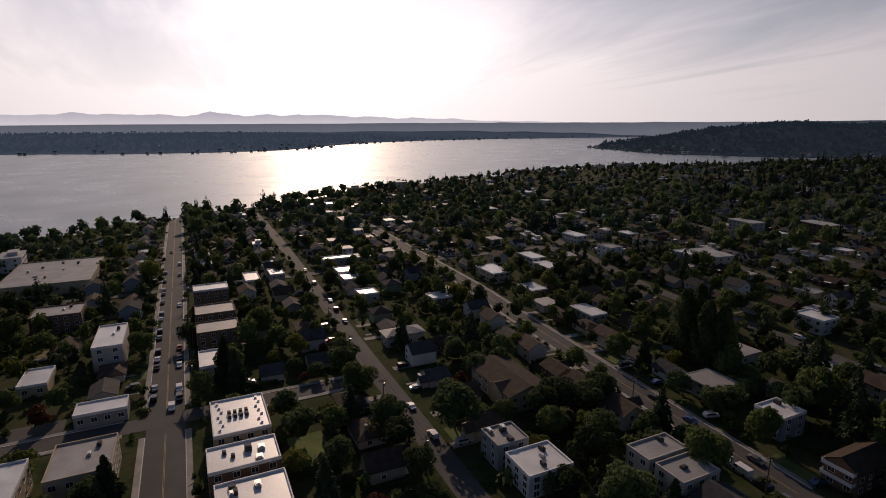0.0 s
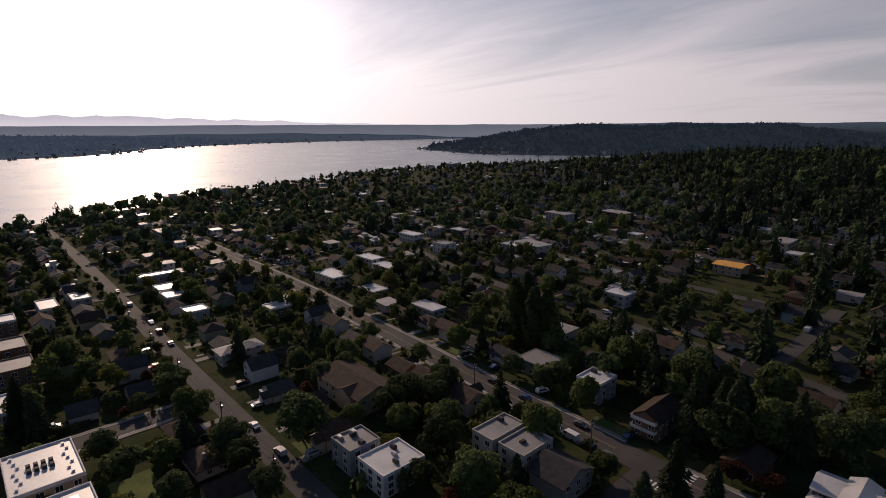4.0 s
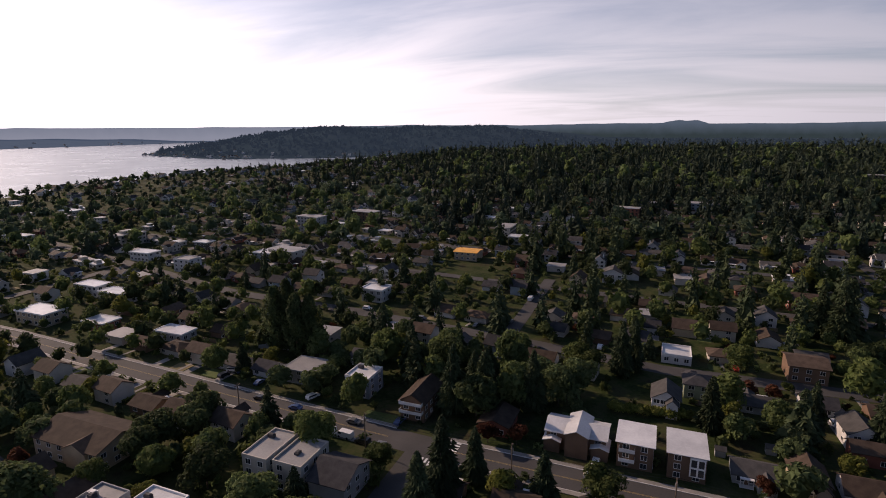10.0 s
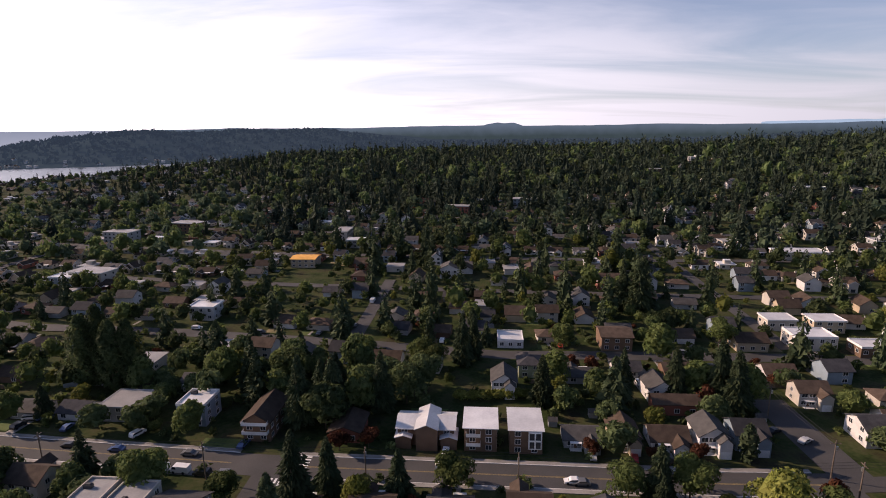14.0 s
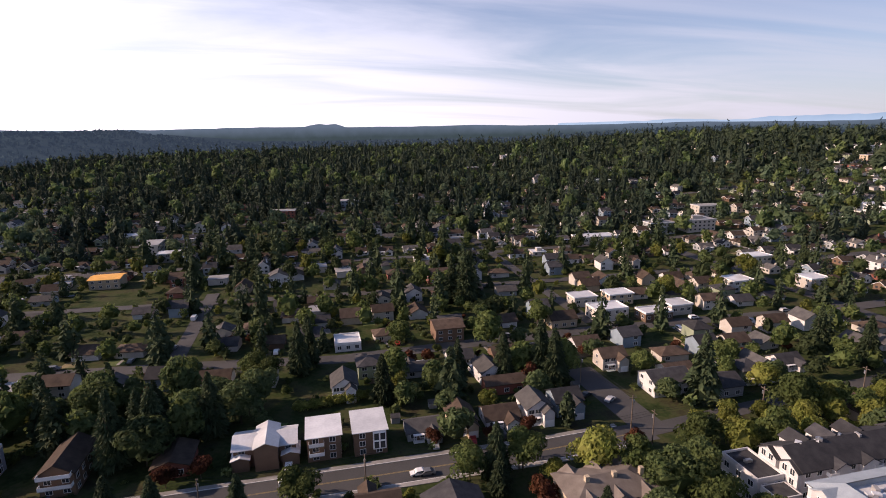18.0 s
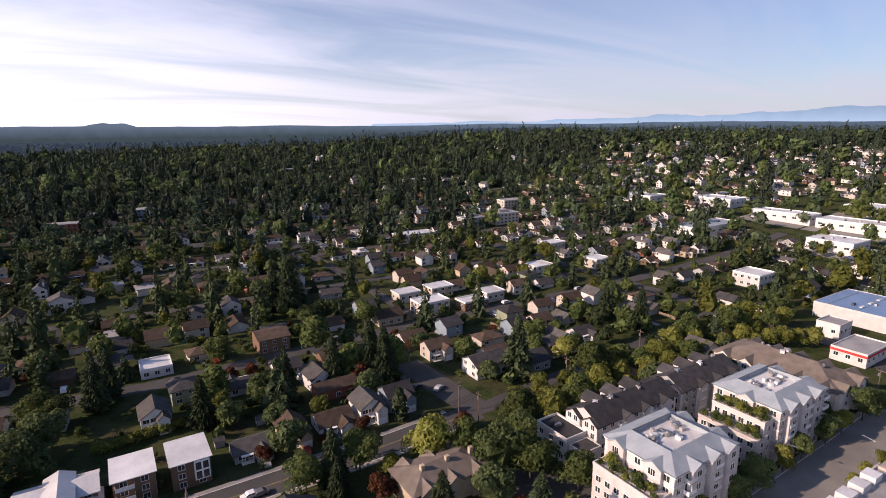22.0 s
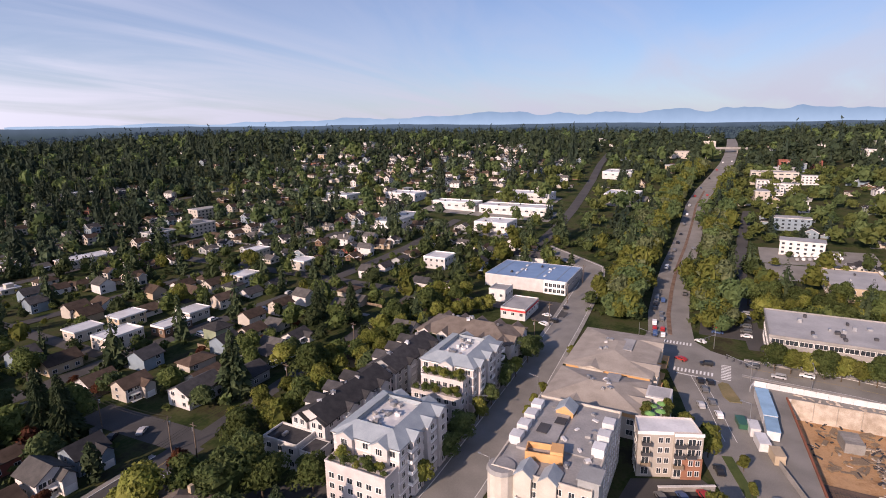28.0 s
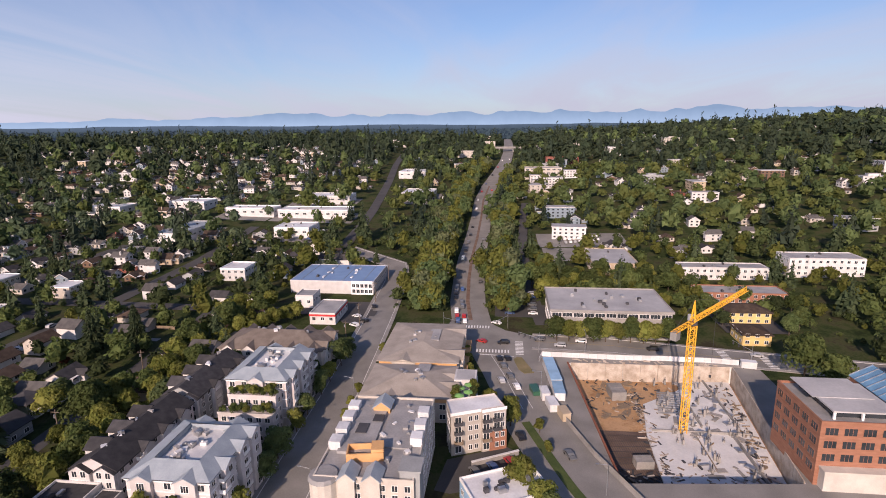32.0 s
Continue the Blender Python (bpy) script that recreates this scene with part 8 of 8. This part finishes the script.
# low garden shrubs and hedges that fill the plots between the houses
under = {"g": [], "d": [], "y": []}
for x, y, con in scatter(95, 620, 5.4):
    if (math.hypot(x, y) < 430 or x < -0.45 * y) and tr_rng.random() < 0.56 and free(x, y, -0.6):
        under[tr_rng.choice("gdddggy")].append((x, y, tr_rng.choice([0.5, 0.7, 0.9, 1.2])))
US = [crown_array("broad", 140 + k, 2.6, 2.1, 24, 0.65, 4, 2) for k in range(4)]
for k, mt, lb in (("g", LEAF, "green garden shrubs between the houses"), ("d", LEAF_D, "deep green shrubs and hedges on the plots"), ("y", LEAF_O, "olive-toned garden shrubs on the plots")):
    stand("garden_shrubs", lb, under[k], US, mt, 1.0, "shrubs")


def far_woods():
    rng = random.Random(8)
    spots = []
    for k in range(26000):
        c, r = rng.uniform(240, 490), math.sqrt(rng.uniform(1450 ** 2, 3700 ** 2))
        spots.append((r * math.sin(radians(c)), r * math.cos(radians(c))))
    a = np.array(spots)
    z = land(a[:, 0], a[:, 1])
    good = [(x, y, rng.choice([0.7, 0.9, 1.15])) for (x, y), h in zip(spots, z) if h > LAKE_Z + 1.5]
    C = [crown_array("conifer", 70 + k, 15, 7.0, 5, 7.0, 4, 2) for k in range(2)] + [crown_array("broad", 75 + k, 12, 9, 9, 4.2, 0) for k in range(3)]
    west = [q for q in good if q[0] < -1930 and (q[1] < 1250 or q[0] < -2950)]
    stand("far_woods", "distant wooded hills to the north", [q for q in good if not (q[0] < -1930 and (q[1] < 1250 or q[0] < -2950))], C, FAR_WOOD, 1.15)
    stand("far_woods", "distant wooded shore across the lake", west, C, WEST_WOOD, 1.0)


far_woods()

# wooded banks of the arterial road
bk = random.Random(31)
bank = {"g": [], "d": [], "o": []}
for k in range(700):
    x = bk.uniform(246, 800)
    u = bk.random()
    top, foot = np.interp(x, [246, 290, 345, 420, 560, 650, 800], [14.5, 18, 20, 19, 20, 16, 2]), 0
    y = top + bk.choice((-1, 1)) * (14.0 + 20 * u * (1 if x > 330 else 0.75))
    if 246 < x < 470 and -26 < y < 9 - 0.03 * x and y < top - 25:
        continue
    if in_foot(x, y, 1.0) or seg_d(x, y, HIGHWAY) < 14.0 or seg_d(x, y, CENTRAL) < 8 or seg_d(x, y, FRONTAGE) < 7.5 or y < -10:
        continue
    bank[bk.choice("ggodd")].append((x, y, bk.uniform(0.75, 1.35)))
BP = [crown_array("broad", 90 + k, 12, 4.8, 210, 0.78) for k in range(4)]
stand("bank_trees", "dense green trees on the banks of the arterial road", bank["g"], BP, LEAF_F)
stand("bank_trees", "yellow-green trees on the banks of the arterial road", bank["d"], BP, LEAF_Y)
stand("bank_trees", "dry olive trees on the banks of the arterial road", bank["o"], BP, LEAF_B)

# ---------------------------------------------------------------- vehicles
CAR_PROTO = {}
SHAPES = {
    "sedan": ([(-2.25, 0.32), (2.25, 0.32), (2.28, 0.72), (1.25, 0.92), (0.55, 1.40), (-1.0, 1.42), (-1.75, 1.0), (-2.28, 0.9)], [(1.08, 0.96), (0.5, 1.34), (-0.95, 1.36), (-1.6, 1.0)], 0.88),
    "suv": ([(-2.3, 0.38), (2.3, 0.38), (2.33, 0.9), (1.3, 1.05), (0.75, 1.66), (-1.9, 1.70), (-2.28, 1.05)], [(1.15, 1.08), (0.7, 1.58), (-1.85, 1.62), (-2.15, 1.1)], 0.94),
    "van": ([(-2.7, 0.4), (2.6, 0.4), (2.65, 1.0), (2.0, 1.25), (1.5, 2.1), (-2.65, 2.15)], [(1.9, 1.3), (1.48, 1.95), (0.6, 1.98), (0.6, 1.3)], 1.0),
}


def car(kind, colour, x, y, rz):
    m = pose(x, y, gz(x, y) + lift(x, y) + 0.03, 0, 0, rz)
    key = (kind, colour)
    if key in CAR_PROTO:
        return copy_thing(CAR_PROTO[key], m)
    body, win, hw = SHAPES[kind]
    root = thing("van" if kind == "van" else "car", {"sedan": "%s saloon car with dark windows", "suv": "%s sport utility car on the asphalt", "van": "%s delivery van on the street"}[kind] % colour, "van" if kind == "van" else "car", "cars on the streets", m)
    s = Shape()

    def side(poly, half, sh):
        n = len(poly)
        sh.face([(a, -half, b) for a, b in poly])
        sh.face([(a, half, b) for a, b in reversed(poly)])
        for i in range(n):
            (a, b), (c, d) = poly[i], poly[(i + 1) % n]
            sh.face([(a, half, b), (c, half, d), (c, -half, d), (a, -half, b)])
    side(body, hw, s)
    part("body", s, CAR[colour], root)
    g = Shape()
    side(win, hw + 0.012, g)
    (a, b), (c, d) = win[0], win[1]
    g.face([(a + 0.12, -hw + 0.12, b), (a + 0.12, hw - 0.12, b), (c + 0.09, hw - 0.16, d), (c + 0.09, -hw + 0.16, d)])
    part("glazing", g, GLASS, root, "dark glass")
    r = 0.34 if kind != "van" else 0.38
    for wx in (-1.4, 1.42):
        for wy in (-hw + 0.06, hw - 0.06):
            part("wheel", Shape().tube((wx, wy - 0.12, r - 0.02), (wx, wy + 0.12, r - 0.02), r, r, 10), RUBBER, root)
    CAR_PROTO[key] = root
    return root


cr = random.Random(77)
COLS = ["white", "silver", "black", "grey", "white", "black", "red", "blue", "grey"]


def cars_at(spots, rz, kinds=("sedan", "suv")):
    for x, y in spots:
        car(cr.choice(kinds), cr.choice(COLS), x, y, rz + cr.uniform(-2, 2))


cars_at([(-189, -16.4), (-197, -16.4), (-215, -16.4), (-223, -16.4), (-231, -16.4), (-247, -16.4), (-255, -16.4), (-271, -16.5), (-279, -16.4), (-298, -16.5), (-314, -16.5), (-322, -16.5), (-340, -16.4), (-360, -16.4)], 180)
cars_at([(-214, -8.8), (-221, -8.8), (-232, -8.8), (-252, -8.7), (-186, -8.8), (-193, -8.8), (-290, -8.7), (-352, -8.7), (-380, -8.7)], 0)
cars_at([(-180, -11), (-420, -14)], 0)
cars_at([(-265, 60.5), (-251, 60), (-233, 59.5), (-148, 58), (-130, 57.5), (-300, 60), (-330, 61)], 180)
cars_at([(-119, 132), (22, 124.5), (24, 124), (-104, 131)], 180, ("sedan",))
car("van", "white", -86.5, 122.8, 176)
car("van", "white", -80.5, 122.6, 176)
car("suv", "black", -74, 121.8, 178)
car("suv", "grey", -68.5, 121.6, 178)
car("sedan", "grey", -82, 130.2, 0)
car("suv", "white", -11, 128.8, 0)
for x, y, a in ((-69, 135.5, 80), (-103, 139, 70), (-143, 146, 20), (-149, 147, 15), (-138, 146, 25), (-11, 139 - 3, 85), (84, 152, 30), (90, 147, 30), (-60, 233, 88), (29, 136, 85), (49, 136, 85), (40, 135.5, 80)):
    car(cr.choice(("sedan", "suv")), cr.choice(COLS), x, y, a)
car("van", "white", -59, 268, 88)
cars_at([(-61, 215), (77, 208.5), (167, 206.5), (128, 209), (150, 208.6), (-100, 222), (-131, 225), (214, 203)], 2)
# the arterial road and its crossing
for x, y, a in ((197.3, 0.6, 195), (197.5, -2.6, 195), (191, -1.0, 195), (182.5, -3.4, 195), (178.7, -0.4, 195), (174.4, -5.6, 195), (143.5, -6.0, 20), (135.3, -19.0, 22), (112, -20.5, 24), (104, -34, 24)):
    car(cr.choice(("sedan", "suv")), cr.choice(COLS), x, y, a + 180)
for k in range(9):
    for lane in (3.2, 6.4):
        if cr.random() < 0.72:
            xx = 237 + 6.8 * k
            car(cr.choice(("sedan", "suv", "suv", "van")), cr.choice(COLS), xx, float(np.interp(xx, [231, 266, 308], [12.6, 17, 19])) + lane, 185)
for x in (350, 372, 395, 418, 446, 480, 520, 560, 610, 660, 720, 790, 860):
    yy = float(np.interp(x, [345, 420, 500, 566, 647, 748, 861], [20, 19, 19, 20, 16, 5.5, -4]))
    car(cr.choice(("sedan", "suv", "van")), cr.choice(COLS), x, yy + 5.5, 180)
    if cr.random() < 0.6:
        car(cr.choice(("sedan", "suv")), cr.choice(COLS), x + 9, yy - 5.5, 0)
for x, y, a in ((218, -16, 84), (217, -33, 80), (214, 8, 60), (213, -1, 100), (212, -24, 84), (211, -60, 84), (208, -98, 80), (300, 12, 0), (236, 2, 60)):
    car(cr.choice(("sedan", "suv")), cr.choice(COLS), x, y, a)
for x, y, a in ((228, 66, 60), (234, 63, 60), (240, 68, 70), (254, 63, 20), (130.5, -3.0, 30), (128.0, 1.6, 30), (125.6, 6.2, 30)):
    car(cr.choice(("sedan", "suv")), cr.choice(COLS), x, y, a)
for k in range(16):
    car(cr.choice(("suv", "van", "sedan")), "white" if k % 4 else "silver", 396 + 9.0 * (k % 2) + 1.2 * (k // 2), -46 - 3.4 * (k // 2), 0)
for k in range(10):
    car(cr.choice(("suv", "van", "sedan")), cr.choice(COLS), 390 + 3.4 * k, 145.5 - 0.1 * k, 90)
for k in range(12):
    car(cr.choice(("suv", "sedan")), cr.choice(COLS), 250 + 6 * (k % 6), -15 + 11 * (k // 6), 90)

# ---------------------------------------------------------------- poles, wires, lamps, signals
POLES = {}


def utility_pole(x, y, rz=0.0, h=11.0):
    m = pose(x, y, gz(x, y), 0, 0, rz)
    if "p" in POLES:
        return copy_thing(POLES["p"], m)
    root = thing("utility_pole", "wooden utility pole with crossarm and transformer", "utility pole", "utility poles", m)
    part("pole", Shape().tube((0, 0, -1), (0, 0, h), 0.2, 0.14, 8), POLE, root)
    part("crossarm", Shape().box(-1.3, 1.3, -0.08, 0.08, h - 0.9, h - 0.72), POLE, root)
    part("transformer", Shape().tube((0.38, 0, h - 2.6), (0.38, 0, h - 1.6), 0.28, 0.28, 9), STEEL, root)
    POLES["p"] = root
    return root


def wires(points, h=10.4):
    """Three sagging wires along a row of poles."""
    for k in (-1.1, 0.0, 1.1):
        root = thing("overhead_wire", "thin dark overhead power line", "power line", "power lines")
        for (ax, ay), (bx, by) in zip(points, points[1:]):
            s = Shape()
            n = 6
            dx, dy = bx - ax, by - ay
            L = math.hypot(dx, dy)
            ox, oy = -dy / L * k, dx / L * k
            q = [(ax + ox + dx * i / n, ay + oy + dy * i / n, gz(ax, ay) * (1 - i / n) + gz(bx, by) * i / n + h - 3.6 * (i / n) * (1 - i / n)) for i in range(n + 1)]
            e = 0.025
            for a, b in zip(q, q[1:]):
                for (u0, w0), (u1, w1) in (((-e, -e), (e, -e)), ((e, -e), (0, e)), ((0, e), (-e, -e))):
                    s.face([(a[0] - dy / L * u0, a[1] + dx / L * u0, a[2] + w0), (b[0] - dy / L * u0, b[1] + dx / L * u0, b[2] + w0), (b[0] - dy / L * u1, b[1] + dx / L * u1, b[2] + w1), (a[0] - dy / L * u1, a[1] + dx / L * u1, a[2] + w1)])
            part("wire", s, RUBBER, root)


ROW1 = [(-118, 121.5), (-72, 119.8), (-30, 120), (8, 120), (48, 120.2), (88, 121), (128, 125), (170, 128)]
ROW2 = [(87, 130), (86, 160), (85, 196)]
ROW3 = [(-260, 51), (-225, 50.5), (-190, 50), (-150, 49.5), (-115, 49)]
ROW4 = [(-190, -4.5), (-240, -4.5), (-290, -4.5), (-350, -4.5)]
ROW5 = [(205, 63), (228, 63.5), (262, 64), (300, 65)]
for row, a in ((ROW1, 90), (ROW2, 0), (ROW3, 90), (ROW4, 90), (ROW5, 90)):
    for x, y in row:
        utility_pole(x, y, a)
    wires(row)


def lamp_post(x, y, rz, label="grey steel street lamp with a long arm", signal=False):
    m = pose(x, y, gz(x, y), 0, 0, rz)
    key = "signal" if signal else "lamp"
    if key in POLES:
        return copy_thing(POLES[key], m)
    root = thing("traffic_signal" if signal else "street_lamp", label, "traffic signal" if signal else "street lamp", "traffic signals" if signal else "street lamps", m)
    part("pole", Shape().tube((0, 0, -0.5), (0, 0, 8.5), 0.12, 0.08, 8), STEEL, root)
    if signal:
        part("mast_arm", Shape().tube((0, 0, 6.0), (10, 0, 6.4), 0.1, 0.06, 7), STEEL, root)
        for k in (4, 6.6, 9.4):
            hd = part("signal_head", Shape().box(-0.2, 0.2, -0.18, 0.18, -1.1, 0), DARK, root, "black signal head", pose(k, 0, 6.1))
            for z in (-0.2, -0.55, -0.9):
                part("lens", Shape().tube((0, -0.2, z), (0, -0.18, z), 0.11, 0.11, 8), RUBBER, hd)
    else:
        part("arm", Shape().tube((0, 0, 8.3), (2.6, 0, 8.8), 0.06, 0.05, 6), STEEL, root)
        part("lamp_head", Shape().box(2.3, 3.1, -0.16, 0.16, 8.7, 8.88), STEEL, root)
    POLES[key] = root
    return root


lamp_post(205, -15, 55, "grey mast-arm traffic signal", True)
lamp_post(226, 25, 235, "grey mast-arm traffic signal", True)
lamp_post(231, -3, 150, "grey mast-arm traffic signal", True)
lamp_post(199, -92, 20, "grey mast-arm traffic signal", True)
for x, y, a in ((120, -26, 100), (150, 4, -80), (170, -13.5, 100), (206, -33, 5), (227, -60, 180), (290, 32, -90), (330, 10, 90), (380, 36, -90), (112, 45, 90), (160, 47.5, 90), (140, 60, -90), (190, 61.5, -90)):
    lamp_post(x, y, a)

# ---------------------------------------------------------------- lawns, drives, verges
for pts, mt, lb in (([(-565, -40), (-470, -108), (-455, -90), (-530, -22)], LAWN, "sunlit park lawn beside the lake"), ([(-147, 19), (-131, 19), (-131, 29), (-147, 29)], LAWN, "small lawn between garden fences"),
                    ([(-82, 131.8), (-71, 131.8), (-71, 139), (-82, 139)], LAWN, "green front lawn beside the avenue"), ([(100, 213), (117, 213), (117, 222), (100, 222)], DRY, "dry front lawn"),
                    ([(141, 200), (158, 200), (158, 206), (141, 206)], LAWN, "green front lawn"), ([(-24, 152), (-12, 152), (-12, 160), (-24, 160)], LAWN, "shaded back lawn"),
                    ([(232, 62), (262, 63), (262, 92), (250, 92), (232, 72)], ASPHALT, "asphalt forecourt of the filling station"), ([(246, -22), (264, -22), (264, 3), (246, 3)], ASPHALT, "asphalt car park beside the office"),
                    ([(232, -122), (262, -122), (262, -96), (232, -96)], ASPHALT, "asphalt parking yard"),
                    ([(300, 30), (322, 32), (322, 46), (300, 44)], DRY, "dry grass verge beside the road"), ([(117, 12), (124, -8), (136, -5), (138.5, -2), (131, 14), (118, 16)], ASPHALT, "asphalt yard between buildings"),
                    ([(-187, -75), (-176, -75), (-176, -40), (-187, -40)], ASPHALT, "narrow asphalt lane"), ([(82, 100), (95, 86), (95, 61), (80, 61), (74, 90)], ASPHALT, "shaded entrance court"),
                    ([(226, -76), (222, -20), (226, -20), (229, -76)], LAWN, "grassy strip before the office")):
    z = max(gz(x, y) for x, y in pts) + 0.035
    if math.hypot(*pts[0]) > 250:
        s = Shape().face([(x, y, gz(x, y) + 0.5) for x, y in pts])
    else:
        s = Shape().prism(pts, z - 0.5, z)
    tagged(part("lawn" if mt in (LAWN, DRY) else "yard", s, mt), lb, "lawn" if mt in (LAWN, DRY) else "yard", kind="structure")
for x0, x1, y0, y1 in ((452, 492, 130, 204), (452, 488, 206, 256), (516, 560, 146, 212), (386, 429, 142, 180), (350, 424, 226, 258), (540, 598, 66, 108), (300, 330, 66, 108), (350, 384, -50, -28), (386, 426, -90, -26)):
    n = 6
    P = [[(x0 + (x1 - x0) * i / n, y0 + (y1 - y0) * j / n) for i in range(n + 1)] for j in range(n + 1)]
    s = Shape()
    for j in range(n):
        for i in range(n):
            s.face([(x, y, gz(x, y) + 0.12) for x, y in (P[j][i], P[j][i + 1], P[j + 1][i + 1], P[j + 1][i])])
    tagged(part("yard", s, ASPHALT_PALE), "pale worn asphalt yard beside a building", "yard", kind="structure")
dv = random.Random(3)
for x, y, rz in SPOTS[:130]:
    a = radians(rz)
    fx, fy = math.sin(a), -math.cos(a)
    rx, ry = math.cos(a), math.sin(a)
    if math.hypot(x, y) > 275:
        continue

    def q(u, v):
        return (x + rx * u + fx * v, y + ry * u + fy * v)
    z = gz(x, y) + 0.03
    if dv.random() < 0.75 and not on_road(*q(2.6, 8.5), 0):
        tagged(part("driveway", Shape().prism([q(1.2, 12), q(4.2, 12), q(4.2, 4.4), q(1.2, 4.4)], z - 0.4, z), CONCRETE), "short concrete drive before a house", "driveway", kind="structure")
    if dv.random() < 0.45 and not on_road(*q(-3, 8), 0):
        mt = LAWN if dv.random() < 0.65 else DRY
        tagged(part("lawn", Shape().prism([q(-6.5, 10.5), q(0.6, 10.5), q(0.6, 5), q(-6.5, 5)], z - 0.4, z - 0.008), mt), "small front lawn before a house" if mt is LAWN else "dry front lawn before a house", "lawn", kind="structure")
# clipped hedges, paved paths and parked cars on the nearest plots
gd = random.Random(58)
hedge_n = car_n = 0
for x, y, rz in SPOTS[:170]:
    if math.hypot(x, y) > 300:
        continue
    m = pose(x, y, gz(x, y), 0, 0, rz)
    if hedge_n < 60 and gd.random() < 0.5:
        u = gd.choice((-6.6, 6.6))
        p = m @ Vector((u, -3.0, 0))
        if not on_road(p.x, p.y, 2.0) and not in_foot(p.x, p.y, 0.4):
            Lh, hh = gd.uniform(6, 10), gd.uniform(0.9, 1.7)
            rg = np.random.default_rng(hedge_n + 300)
            n = 260
            side = rg.integers(0, 3, n)
            cen = np.stack([np.where(side == 0, -0.55, np.where(side == 1, 0.55, rg.uniform(-0.5, 0.5, n))), rg.uniform(-Lh / 2, Lh / 2, n), np.where(side == 2, hh, rg.uniform(0.05, hh, n))], 1)
            nrm = np.stack([np.where(side == 0, -1.0, np.where(side == 1, 1.0, 0.0)), np.zeros(n), np.where(side == 2, 1.0, 0.0)], 1)
            hedge = thing("hedge", "clipped green garden hedge beside a house", "hedge", "garden hedges", m @ pose(u, -3.0, 0))
            part("foliage", soup("foliage", plates(cen, nrm, 0.34, rg).reshape(-1, 3), 3, [gd.choice((LEAF, LEAF_D, LEAF_Y))]), [], hedge)
            part("stem_block", Shape().box(-0.42, 0.42, -Lh / 2, Lh / 2, -0.2, hh - 0.12), LEAF_D, hedge, "dense inner twigs")
            hedge_n += 1
    p = m @ Vector((2.7, -8.2, 0))
    if car_n < 45 and gd.random() < 0.5 and not on_road(p.x, p.y, 1.2) and not in_foot(p.x, p.y, 1.0):
        car(gd.choice(("sedan", "suv", "suv")), gd.choice(COLS), p.x, p.y, rz + 90 + gd.uniform(-4, 4))
        car_n += 1
    p = m @ Vector((-1.6, -7.0, 0))
    if gd.random() < 0.5 and not on_road(p.x, p.y, 1.0):
        tagged(part("garden_path", Shape().box(-0.6, 0.6, -3.2, 3.2, -0.3, 0.05), CONCRETE, m=m @ pose(-1.6, -7.0, 0)), "straight concrete garden path", "path", kind="structure")
# timber garden fences
fr = random.Random(14)
for k in range(34):
    hx, hy, rz = SPOTS[k * 4]
    L = fr.uniform(8, 14)
    root = thing("garden_fence", "weathered timber garden fence", "fence", "garden fences", pose(hx + fr.uniform(-3, 3), hy + math.copysign(8.5, math.cos(radians(rz))), gz(hx, hy), 0, 0, fr.choice((0, 0, 90))))
    n = int(L / 2.4)
    for i in range(n):
        part("fence_panel", Shape().box(-L / 2 + 2.4 * i + 0.03, -L / 2 + 2.4 * i + 2.37, -0.03, 0.03, 0.0, 1.6), WOOD, root)
